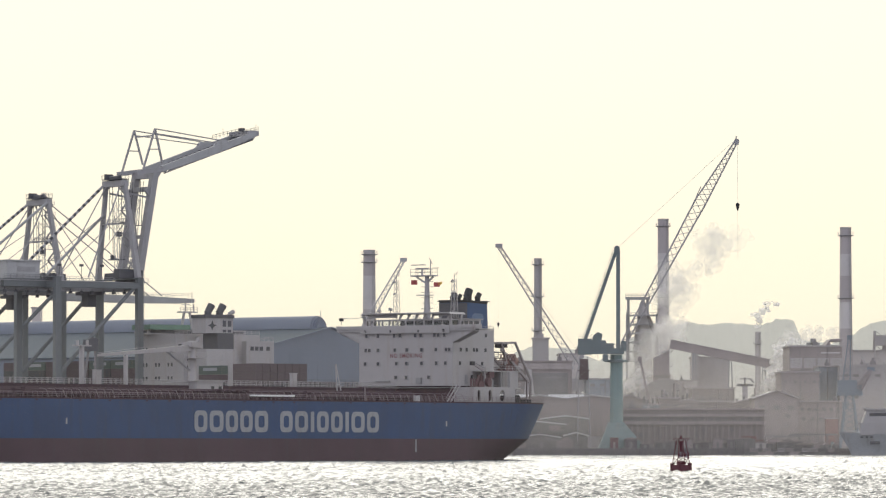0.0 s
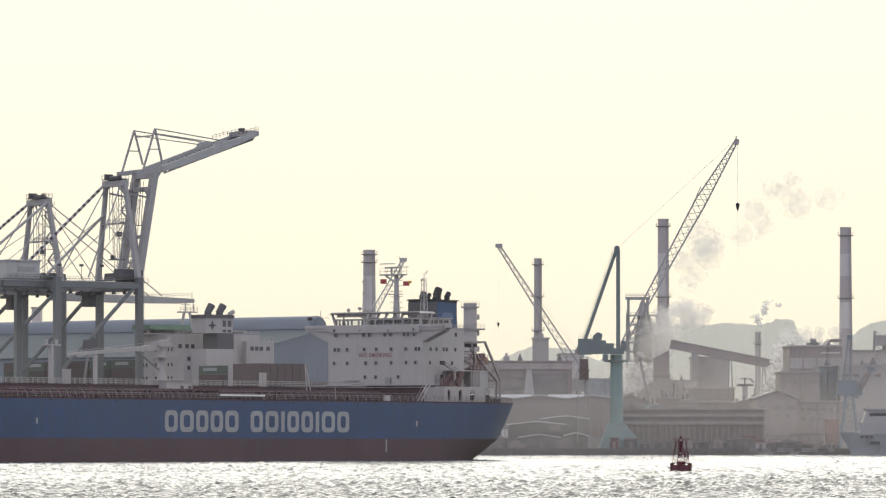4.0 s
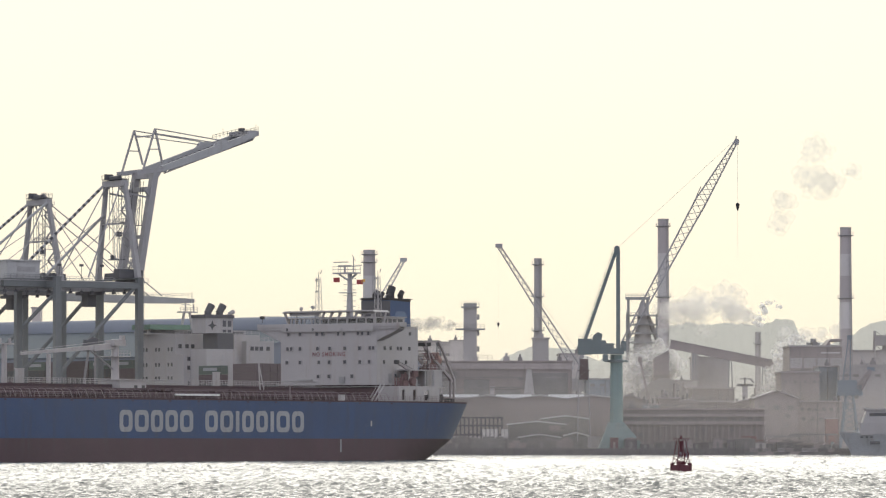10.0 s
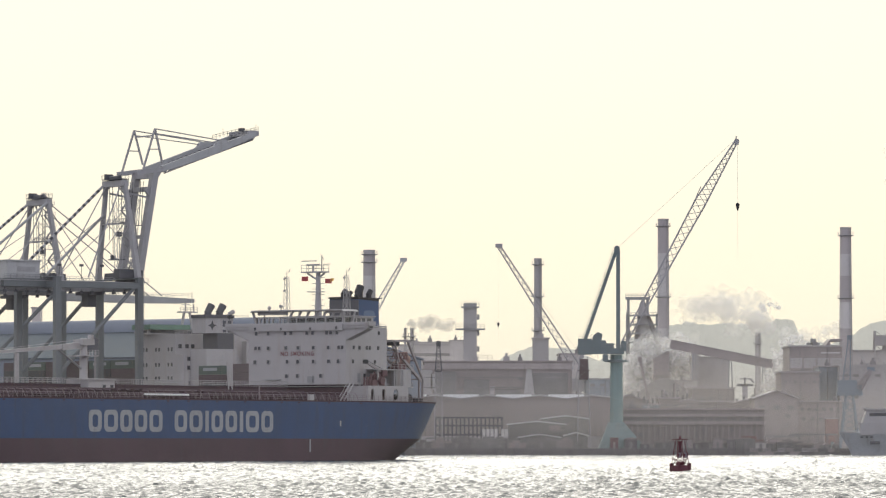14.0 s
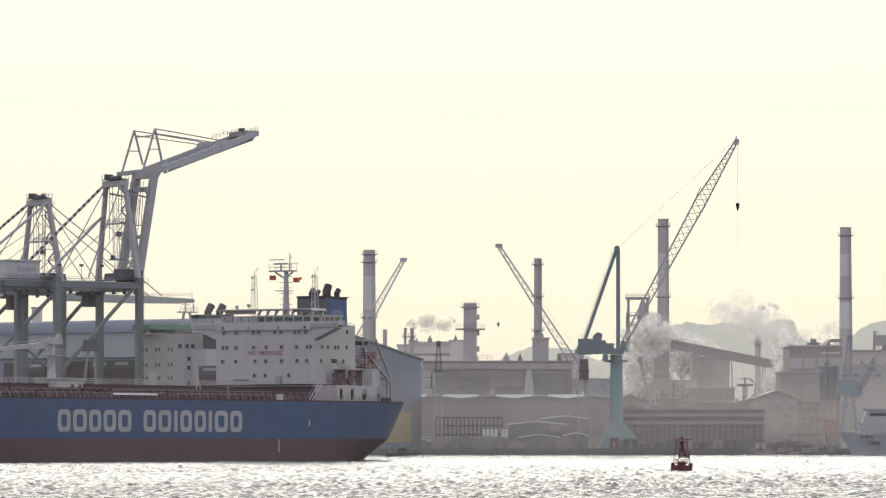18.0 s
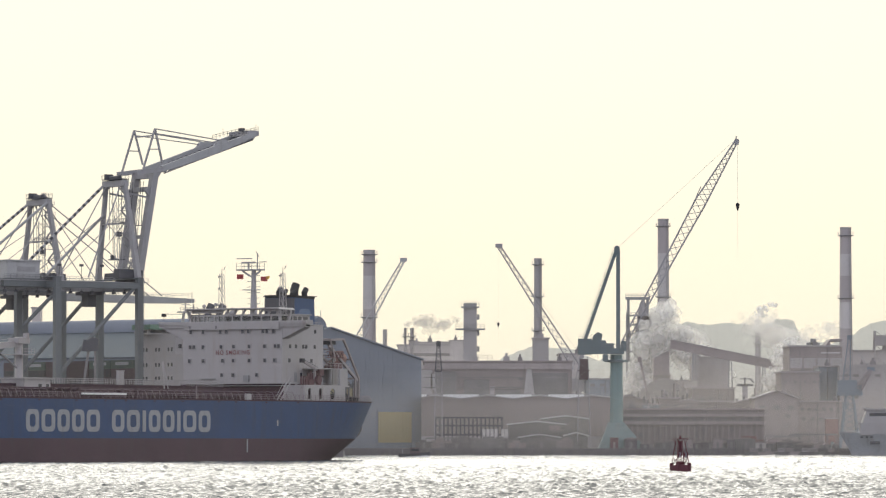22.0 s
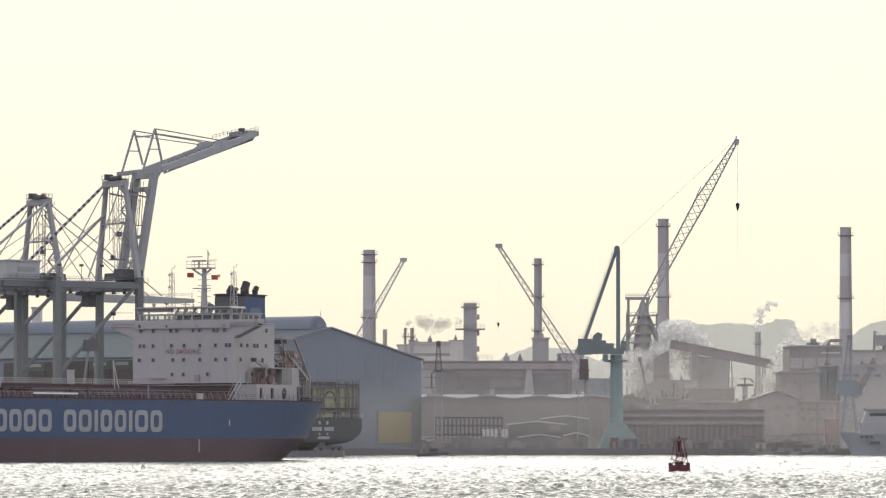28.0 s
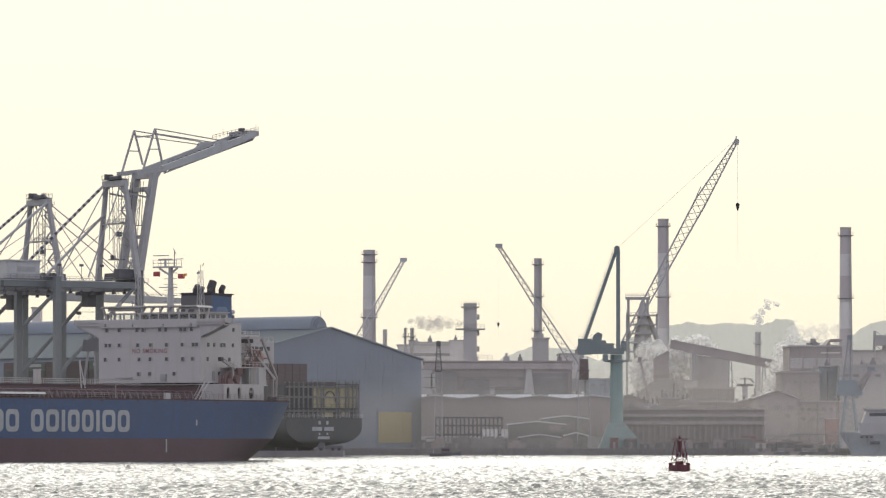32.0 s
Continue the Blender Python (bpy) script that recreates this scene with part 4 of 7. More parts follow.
for a in (45, 135, 225, 315):
    c, s = math.cos(radians(a)), math.sin(radians(a))
    part("tower_leg", M().tube((1.3 * c, 1.3 * s, 0.9), (0.62 * c, 0.62 * s, 4.3), 0.06, n=6), BUOYRED, buoy)
    c2, s2 = math.cos(radians(a + 90)), math.sin(radians(a + 90))
    part("tower_brace", M().tube((1.3 * c, 1.3 * s, 0.95), (1.02 * c2, 1.02 * s2, 1.9), 0.045, n=5), BUOYRED, buoy)
    part("tower_brace", M().tube((1.3 * c2, 1.3 * s2, 0.95), (1.02 * c, 1.02 * s, 1.9), 0.045, n=5), BUOYRED, buoy)
    part("tower_ring", M().tube((0.85 * c, 0.85 * s, 2.85), (0.85 * c2, 0.85 * s2, 2.85), 0.04, n=5), BUOYRED, buoy)
    part("cage_strut", M().tube((0.62 * c, 0.62 * s, 3.7), (1.1 * c, 1.1 * s, 4.45), 0.045, n=5), BUOYRED, buoy)
part("number_board", M().box(-0.78, -0.1, -0.86, -0.8, 1.95, 2.65).box(0.06, 0.8, -0.86, -0.8, 1.95, 2.65), BUOYRED, buoy, "red boards with white numerals")
for x in (-0.45, 0.42):
    cu = bpy.data.curves.new("numeral", "FONT")
    cu.body, cu.align_x, cu.align_y, cu.size, cu.extrude = "2", "CENTER", "CENTER", 0.85, 0.01
    o = bpy.data.objects.new("numeral", cu)
    scene.collection.objects.link(o)
    bpy.context.view_layer.update()
    me = bpy.data.meshes.new_from_object(o.evaluated_get(bpy.context.evaluated_depsgraph_get()))
    bpy.data.objects.remove(o)
    me.materials.clear()
    me.materials.append(LETTER)
    me.transform(Matrix.Translation((x, -0.88, 2.3)) @ Matrix.Rotation(radians(90), 4, "X"))
    part("numeral", me, None, buoy)
part("radar_reflector", M().box(-0.03, 0.03, -0.2, 0.2, 2.7, 4.2).box(-0.2, 0.2, -0.03, 0.03, 2.7, 4.2), BUOYRED, buoy)
ring = M()
for i in range(16):
    a, b = 2 * math.pi * i / 16, 2 * math.pi * (i + 1) / 16
    ring.tube((1.12 * math.cos(a), 1.12 * math.sin(a), 4.45), (1.12 * math.cos(b), 1.12 * math.sin(b), 4.45), 0.06, n=5)
ring.box(-1.1, 1.1, -0.04, 0.04, 4.4, 4.48).box(-0.04, 0.04, -1.1, 1.1, 4.4, 4.48)
part("cage_ring", ring, BUOYRED, buoy)
part("lantern", M().lathe([(0.12, 4.4), (0.16, 4.7), (0.1, 4.9)], 10), BUOYRED, buoy)


# ---- container terminal: pier, ship-to-shore cranes, moored container ship ----
TURN = 35.0
pier = tagged(new("container_pier", mesh_of("container_pier", M().box(-80, 19, -45, 260, -3, 2.4), QUAYMAT)), "concrete container pier", "quay", kind="structure")
pier.location, pier.rotation_euler = (-107.25, 1490, 0), (0, 0, radians(TURN))


def shore_crane(label, at, raised, apex, grey):
    """Ship-to-shore gantry crane: x towards the water, y along the rails."""
    c = thing("container_crane", at, label, "crane", "ship-to-shore cranes", TURN)
    G, top = 11.25, 50.0
    for x in (-14, 14):
        for y in (-G, G):
            leg = part("leg", M().box(x - 0.95, x + 0.95, y - 0.85, y + 0.85, 3.0, top), CRANEGREEN, c)
            part("bogie", M().box(x - 0.6, x + 0.6, y - 4, y + 4, 0.6, 1.8).tube((x, y - 3, 0.5), (x, y - 3.01, 0.5), 0.5), CRANEGREEN, leg)
        part("sill_beam", M().box(x - 0.9, x + 0.9, -G - 2, G + 2, 1.6, 3.6), CRANEGREEN, c)
        part("cross_beam", M().box(x - 1.0, x + 1.0, -G, G, top - 3.2, top - 1.2), CRANEGREEN, c)
        part("end_gallery", M().box(x - 1.6, x + 1.6, -G, G, top - 0.3, top).rail((x + 1.6, -G, top), (x + 1.6, G, top), 1.2, 2.0, 2, 0.06), CRANEGREEN, c)
    for y in (-G, G):
        part("portal_beam", M().box(-14, 14, y - 0.8, y + 0.8, top - 3.2, top - 1.4), CRANEGREEN, c)
        part("portal_brace", M().tube((13, y, top - 2), (-13, y, 24.0 if not raised else 22.0), 0.6, n=10), CRANEGREEN, c)
        part("portal_tie", M().box(-14, 14, y - 0.6, y + 0.6, 13, 14.4), CRANEGREEN, c)
    for y in (-4, 4):
        part("girder", M().box(-30, 18.5, y - 0.7, y + 0.7, top - 3.8, top - 1.2), grey, c)
        # apex frame, leaning legs
        part("apex_leg", M().beam((13.5, y * 2.85, top), (12.6, y * 1.3, apex), 1.5, 1.5, 1.1, 1.1), grey, c)
        part("apex_back_leg", M().beam((-2, y * 2.2, top), (11.8, y, apex - 1), 0.34, 0.34, 0.3, 0.3), grey, c)
        a, b = Vector((12, y * 1.4, apex - 0.5)), Vector((-19, y * 1.5, top))
        if raised and y < 0:
            a, b = Vector((12.2, 6.2, apex - 9.5)), Vector((-7.5, 6.0, top + 1.0))
        part("back_stay", M().tube(a, b, 0.42, n=10), CRANELIGHT, c, "stout grey back stay")
        part("back_stay", M().tube((12, y * 1.2, apex - 9), (-12, y * 2, top), 0.12, n=6), grey, c)
        if y > 0:
            for i in range(18):
                p, q = a.lerp(b, 0.06 + i * 0.051), a.lerp(b, 0.084 + i * 0.051)
                part("stay_band", M().tube(p, q, 0.46, n=10), FUNGREY, c, "dark warning band")
    part("apex_beam", M().box(11.4, 13.6, -5.8, 5.8, apex - 1.2, apex + 0.6), grey, c)
    part("apex_tie", M().box(12, 13, -7.4, 7.4, apex - 12.4, apex - 11.9).rail((12.2, -7.4, apex - 11.9), (12.2, 7.4, apex - 11.9), 1.1, 1.0, 3, 0.06), grey, c)
    for y in (-1, 1):
        part("apex_knee", M().prism([(y * 3.4, apex - 1.1), (y * 6.0, apex - 1.1), (y * 6.3, apex - 4.4), (y * 5.4, apex - 2.6)], 11.9, 12.9, "x"), grey, c)
        part("hanging_rope", M().tube((12.6, y * 1.6, apex - 1), (12.9, y * 1.8, apex - 22), 0.1, n=5).tube((12.6, y * 3.4, apex - 1), (12.7, y * 3.6, apex - 17), 0.09, n=5), FUNGREY, c)
        part("apex_brace", M().tube((13.2, y * 10.2, apex - 22), (13.0, -y * 2.0, top), 0.13, n=5), grey, c)
    part("sheave_block", M().box(12.2, 13.4, -2.2, -1.0, apex - 16, apex - 14.6).box(12.2, 13.4, 1.2, 2.2, apex - 22.6, apex - 21.4).box(12.0, 13.8, -3.2, 3.4, apex - 22.9, apex - 22.6), FUNGREY, c, "dark sheave block hanging in the apex frame")
    part("apex_sheaves", M().box(10.6, 14.4, -4.6, 4.6, apex + 0.8, apex + 1.1).tube((12.5, -2.6, apex + 1.4), (12.5, 2.6, apex + 1.4), 0.7, n=12).box(11.2, 13.6, 3.0, 4.2, apex + 1.1, apex + 2.6).rail((10.6, -4.6, apex + 1.1), (14.4, -4.6, apex + 1.1), 1.3, 1, 3, 0.06).rail((10.6, 4.6, apex + 1.1), (14.4, 4.6, apex + 1.1), 1.3, 1, 3, 0.06), FUNGREY, c)
    part("machine_house", M().box(-27.5, -16.5, -5.5, 5.5, top - 0.6, top + 4.4).box(-27.9, -16.1, -5.9, 5.9, top + 4.4, top + 4.8), CRANELIGHT, c, "pale machinery house on the girder")
    part("house_plinth", M().box(-29, -12, -6.4, 6.4, top - 3.0, top - 0.6).rail((-29, -6.4, top - 0.6), (-12, -6.4, top - 0.6), 1.2, 2, 2, 0.06), CRANEGREEN, c, "dark plinth under the machinery house")
    for x in (-10.5, -3.0, 4.0):
        part("flood_lamp", M().tube((x, -6.5, top - 1), (x, -6.5, top + 3.4), 0.09, n=5).box(x - 0.5, x + 0.5, -6.9, -6.2, top + 3.2, top + 3.9), FUNGREY, c, "dark flood lamp on a post")
    for i in range(7):
        z = top + 3 + i * 3.4
        part("ladder_landing", M().box(11.2, 14.6, -8.6 + i * 0.5, -6.8 + i * 0.5, z, z + 0.15).rail((11.2, -8.6 + i * 0.5, z + 0.15), (14.6, -8.6 + i * 0.5, z + 0.15), 1.0, 1.2, 2, 0.05), CRANEGREY, c)
        part("ladder", M().beam((11.4 if i % 2 else 14.4, -7.6 + i * 0.5, z), (14.4 if i % 2 else 11.4, -7.2 + i * 0.5, z + 3.4), 0.12, 0.5), CRANEGREY, c)
    part("drive_cabinet", M().box(13.4, 16.6, -9, -5, top, top + 2.4), FUNGREY, c)
    part("drive_cabinet", M().box(13.4, 16.6, 1, 7.5, top, top + 1.8), FUNGREY, c)
    part("festoon_cable", M().tube((12.5, -3, apex - 3), (19, -4, top + 6), 0.05, n=4).tube((12.5, 3, apex - 3), (18, 4, top + 4), 0.05, n=4), FUNGREY, c)
    part("house_louvre", M().box(-24, -18, -5.6, -5.48, top + 1.4, top + 2.8), CRANEGREY, c)
    part("drive_platform", M().box(-32, 20, -6.6, -5.2, top - 1.2, top - 1.0).rail((-32, -6.6, top - 1.0), (20, -6.6, top - 1.0), 1.2, 2.2, 2, 0.06).rail((-32, 6.6, top - 1.0), (20, 6.6, top - 1.0), 1.2, 2.2, 2, 0.06).box(-32, 20, 5.2, 6.6, top - 1.2, top - 1.0), CRANEGREY, c)
    part("electrical_house", M().box(8, 13, -9.8, -6.6, top, top + 2.6).box(15.5, 17.5, -5, 5, top - 1.0, top + 1.4), FUNGREY, c)
    for i in range(13):
        x = -28 + i * 3.7
        part("festoon_trolley", M().box(x - 0.5, x + 0.5, -5.3, -4.8, top - 4.7, top - 3.9).tube((x, -5.0, top - 3.9), (x, -5.0, top - 3.3), 0.1, n=5), FUNGREY, c)
        if i % 3 == 0:
            part("girder_junction_box", M().box(x - 0.9, x + 0.7, -6.3, -5.3, top - 2.9, top - 1.3), FUNGREY, c)
    part("access_tower", M().lattice((9.5, -7, top), (11.5, -3, apex - 6), 1.8, 1.8, 1.6, 1.6, 10, 0.09), CRANEGREY, c)
    part("cab", M().box(2, 5, -1.6, 1.6, top - 8.4, top - 5).box(1, 6, -3.5, 3.5, top - 5, top - 4), FUNGREY, c, "operator's cab under the trolley")
    part("ladder", M().lattice((14, -G - 1.5, 4), (14, -G - 1.5, top), 0.9, 0.9, 0.9, 0.9, 26, 0.04), CRANEGREEN, c)
    if raised:
        h0, h1, tip = (17.0, top - 2.5), (23.0, 81.5), (58.8, 94.4)
        for y in (-5.0, 5.0):
            part("inner_boom", M().beam((h0[0], y, h0[1]), (h1[0], y, h1[1]), 1.9, 2.2), grey, c, "inner boom folded upright")
            part("outer_boom", M().beam((h1[0] + 2.6, y, 82.8), (44, y, 89.0), 1.0, 1.8, 1.0, 2.4).prism([(43, 89.4), (45, 91.8), (48, 92.2), (50, 90.6)], y - 0.4, y + 0.4).beam((44, y, 89.0), (tip[0], y, tip[1]), 1.0, 2.4, 0.9, 1.5), CRANELIGHT, c, "folding outer boom held out over the water")
            part("boom_walkway", M().beam((27, y * 0.8, 81.6), (tip[0], y * 0.8, tip[1] - 1.2), 0.9, 0.3).rail((28, y * 0.7, 82.2), (tip[0], y * 0.7, tip[1] - 1.0), 1.0, 2.5, 2, 0.05), CRANEGREY, c)
            part("boom_pylon", M().beam((22.6, y * 1.18, 94.6), (18.4, y * 1.18, 82.0), 0.5).beam((22.6, y * 1.18, 94.6), (25.4, y * 1.1, 84.5), 0.5).beam((20.6, y * 1.18, 88.5), (24.2, y * 1.18, 88.5), 0.3), grey, c)
            part("pylon_foot", M().beam((16.6, y * 1.12, 81.4), (25.6, y * 1.08, 82.6), 0.8, 1.3), grey, c)
            part("pylon_stay", M().tube((22.6, y * 1.18, 94.6), (46, y, 92.0), 0.18, n=6), grey, c)
            part("pylon_stay", M().tube((22.8, y * 1.18, 93.2), (44.6, y, 91.2), 0.15, n=6), grey, c)
            part("cross_truss", M().tube((12.8, y * 2.3, top + 6), (12.8, -y, apex - 12), 0.14, n=5), grey, c)
            part("boom_gusset", M().prism([(h1[0] - 1.4, 82), (h1[0] + 3.6, 83.6), (h1[0] + 1.2, 80.4)], y - 0.5, y + 0.5).prism([(h1[0] - 3.4, 76.2), (h1[0] - 0.4, 78.6), (h1[0] - 0.2, 72.4)], y - 0.5, y + 0.5), grey, c)
            part("hanging_ladder", M().tube((19.5, y * 0.6, 79), (18.8, y * 0.6, 66), 0.1, n=5).tube((20.4, y * 0.6, 79), (19.7, y * 0.6, 66), 0.1, n=5).box(18.4, 20.4, y * 0.6 - 0.8, y * 0.6 + 0.8, 65.8, 66.0), FUNGREY, c)
        part("hinge_beam", M().box(h1[0] - 1, h1[0] + 1.2, -4.6, 4.6, 80.0, 82.0), grey, c)
        part("boom_cross_tie", M().box(20.8, 22, -4.6, 4.6, 76, 77.4), grey, c)
        part("boom_cross_tie", M().box(18.8, 20, -4.6, 4.6, 62, 63), grey, c)
        part("boom_diagonal", M().beam((18, -4.6, 56), (21, 4.6, 75), 0.4), grey, c)
        part("boom_diagonal", M().beam((18, 4.6, 50), (20, -4.6, 62), 0.35), grey, c)
        part("pylon_tie", M().beam((22.6, -5, 92.6), (22.6, 5, 92.6), 0.4), grey, c)
        for i in range(6):
            s = (i + 0.7) / 6.2
            x, z = h1[0] + (tip[0] - h1[0]) * s, h1[1] + (tip[1] - h1[1]) * s
            part("boom_cross_tie", M().box(x - 0.5, x + 0.5, -4.6, 4.6, z - 1.0, z - 0.2), grey, c)
        for i in range(16):
            s = 0.3 + i * 0.043
            x, z = h1[0] + (tip[0] - h1[0]) * s, h1[1] + (tip[1] - h1[1]) * s
            part("boom_tie", M().box(x - 0.18, x + 0.18, -4.8, 4.8, z - 0.4, z + 0.1).beam((x, -4.6, z - 0.2), (x + 1.5, 4.6, z + 0.3), 0.2), FUNGREY, c)
        part("trolley_rail", M().beam((h1[0] + 6, -3.4, h1[1] + 0.9), (tip[0], -3.4, tip[1] - 1.6), 0.4, 0.5).beam((h1[0] + 6, 3.4, h1[1] + 0.9), (tip[0], 3.4, tip[1] - 1.6), 0.4, 0.5), FUNGREY, c)
        part("tip_gallery", M().rail((tip[0] - 9, -5.3, tip[1] - 1.5), (tip[0] + 0.6, -5.3, tip[1] + 0.9), 1.2, 1.3, 2, 0.07).rail((tip[0] - 9, 5.3, tip[1] - 1.5), (tip[0] + 0.6, 5.3, tip[1] + 0.9), 1.2, 1.3, 2, 0.07).box(tip[0] - 4, tip[0] - 2.6, -3, -1.4, tip[1] + 0.9, tip[1] + 1.7).box(tip[0] - 1.2, tip[0] - 0.2, 1.2, 2.6, tip[1] + 0.9, tip[1] + 1.6), FUNGREY, c, "dark railed gallery at the boom tip")
        part("tip_sheaves", M().box(tip[0] - 3, tip[0] + 0.8, -5.4, 5.4, tip[1] - 0.6, tip[1] + 0.9).tube((tip[0], -5, tip[1]), (tip[0], -5, tip[1] + 2.8), 0.07, n=4).tube((tip[0] - 6, 4, tip[1]), (tip[0] - 6, 4, tip[1] + 1.8), 0.07, n=4), CRANEGREY, c)
        part("hoist_ladder", M().lattice((17.6, 0, top), (20.4, 0, 74), 1.4, 1.4, 1.2, 1.2, 14, 0.08), CRANEGREY, c)
        part("link_arm", M().beam((13, 4, apex - 3), (22.5, 4.6, 74), 0.5).beam((13, -4, apex - 3), (22.5, -4.6, 74), 0.5), grey, c)
    else:
        for y in (-3.6, 3.6):
            part("boom", M().beam((18.5, y, top - 4.2), (48, y, top - 4.6), 1.0, 2.1).beam((48, y, top - 4.6), (65, y, top - 4.8), 1.0, 2.1, 0.8, 1.3), CRANELIGHT, c, "lowered pale grey boom reaching over the ship")
            part("fore_stay", M().tube((13, y, apex), (54, y, top - 3.4), 0.18, n=8), grey, c)
            part("fore_stay", M().tube((13, y, apex - 1), (34, y, top - 3.4), 0.15, n=8), grey, c)
            part("boom_railing", M().rail((20, y * 1.3, top - 3.4), (63, y * 1.3, top - 3.8), 1.1, 2.4, 2, 0.05), CRANELIGHT, c)
        part("boom_tip", M().box(64, 65.4, -4.2, 4.2, top - 5.4, top - 4.2).tube((64.6, -4, top - 4.2), (64.6, -4, top - 2.0), 0.12, n=5).beam((64.6, -4, top - 2.6), (64.6, 2, top - 2.6), 0.12), CRANELIGHT, c)
    return c


crane_a = shore_crane("grey ship-to-shore crane with its boom folded up", (-107.25, 1490, 2.4), True, 78.5, CRANEGREY)
crane_b = shore_crane("grey ship-to-shore crane with its boom lowered over the ship", (-107.25 - 25.2, 1523.5, 2.4), False, 74.5, CRANEGREY)
random.seed(8)

head = tagged(new("pier_head", mesh_of("pier_head", M().box(-112, -28, 1421, 1441, -3, 1.7), QUAYMAT)), "low dark concrete pier head under the moored ship's stern", "quay", kind="structure")
truck = thing("quay_truck", (-31.6, 1424, 1.7), "small dark truck parked on the pier head", "truck")
part("body", M().box(-1.6, 3.4, -1.0, 1.0, 0.5, 1.5), FUNGREY, truck)
part("cab", M().prism([(-3.6, 0.5), (-1.7, 0.5), (-1.7, 2.3), (-3.1, 2.3), (-3.6, 1.4)], -1.0, 1.0), FUNGREY, truck)
for xx in (-2.7, 0.6, 2.4):
    for yy in (-0.95, 0.95):
        part("wheel", M().tube((xx, yy - 0.14, 0.45), (xx, yy + 0.14, 0.45), 0.45, n=12), BLACK, truck)
for xx in (-36.5, -41, -47):
    bol = thing("bollard", (xx, 1422.5, 1.7), "squat black mooring bollard on the pier head", "bollard", "pier bollards")
    part("post", M().lathe([(0.32, 0), (0.26, 0.5), (0.45, 0.7), (0.3, 0.85)], 12), BLACK, bol)
# moored container ship: x to its port beam, y towards its bow
cont = thing("container_ship", (-33.98, 1450, 0), "dark green container ship moored stern out, pale house", "ship", "", TURN)


def cont_half(y, z):
    """Round U-shaped transom that fills out to the full beam."""
    full = 16.0 * min(1.0, 0.7 + 0.3 * max(z, 0) / 8.0)
    if y < 42:
        u = 1 - min(1.0, max(0.0, (z - 2.9) / 5.2))
        stern = 13.0 * math.sqrt(max(0.0, 1 - u * u))
        return stern + (full - stern) * max(0.0, y / 42) ** 0.7
    return full if y < 150 else full * max(0, 1 - ((y - 150) / 45) ** 2)


m = M()
ys, zs = [0, 1.2, 4, 9, 15, 19.9, 42, 60, 150, 165, 180, 195], [0.5, 2, 2.9, 3.05, 3.4, 4.0, 5, 6.5, 8.1, 11.0]
for s in (1, -1):
    vs = [(s * cont_half(y, z), y + max(0, 4.2 - z) * (3.0 if y < 40 else 0), z - (1.5 if z < 1 else 0)) for y in ys for z in zs]
    n = len(zs)
    m.add(vs, [(i * n + k, (i + 1) * n + k, (i + 1) * n + k + 1, i * n + k + 1) for i in range(len(ys) - 1) for k in range(n - 1)])
vs = [(s * cont_half(0, z), max(0, 4.2 - z) * 3.0, z - (1.5 if z < 1 else 0)) for z in zs for s in (1, -1)]
m.add(vs, [(2 * k, 2 * k + 1, 2 * k + 3, 2 * k + 2) for k in range(len(zs) - 1)])
m.add([(s * cont_half(y, 11), y, 10.9) for y in ys for s in (1, -1)], [(2 * i, 2 * i + 2, 2 * i + 3, 2 * i + 1) for i in range(len(ys) - 1)])
chull = part("hull", m, CONTHULL, cont, "dark green hull with a rounded transom")
for x0, x1, z0, z1 in ((-4.2, -0.8, 7.4, 8.5), (0.0, 3.2, 7.4, 8.5), (-2.2, 1.8, 5.0, 5.8), (-2.0, -1.3, 9.2, 10.2), (0.7, 1.4, 9.2, 10.2), (-1.9, -1.4, 6.2, 6.8), (0.8, 1.3, 6.2, 6.8)):
    part("name_bar", M().box(x0, x1, -0.09, 0.06, z0, z1), LETTER, chull, "plain white bar in place of lettering")
part("rudder", M().box(-0.5, 0.5, 9.5, 13.5, -1, 3.0), CONTHULL, cont)
# stern gallery: tall lashing frame, light through its back painted as yellow panels
part("lashing_back", M().box(-2.7, 12.3, 2.3, 2.5, 14.0, 19.6).box(0.2, 4.6, 2.3, 2.5, 11.4, 12.7).box(7.6, 10.4, 2.3, 2.5, 11.4, 12.7), mat("yellow_light_panel", (0.55, 0.49, 0.3), 0.7, vary=0.35, size=1.2, streak=0.4, stain=(0.3, 0.26, 0.18)), cont, "dull yellow panels painted as light behind the stern frame")
# solid dark sheets added in place of see-through lattice clutter
part("stern_bulkhead", M().box(-12.5, -2.7, 2.3, 2.6, 11, 20.4).box(-2.7, 12.5, 2.55, 2.8, 11, 20.4), CONTHULL, cont, "solid dark sheet in place of dark lattice clutter")
for i in range(7):
    a, b = radians(180 * i / 7), radians(180 * (i + 1) / 7)
    part("arch_frame", M().beam((3.2 + 2.0 * math.cos(a), 1.9, 15.6 + 3.2 * math.sin(a)), (3.2 + 2.0 * math.cos(b), 1.9, 15.6 + 3.2 * math.sin(b)), 0.3), CONTHULL, cont)
for x in (-12.4, -10.8, -9.2, -7.6, -6.0, -4.4, -2.8, -1.2, 0.2, 1.0, 5.4, 6.4, 8.6, 9.6, 11.2, 12.4):
    part("lashing_post", M().box(x - 0.22, x + 0.22, 1.6, 1.9, 10.9, 21.5), DARKSHED, cont)
for z in (13.0, 17.0, 19.9):
    part("lashing_beam", M().box(-12.9, 12.9, 1.4, 1.58, z - 0.2, z + 0.25), DARKSHED, cont)
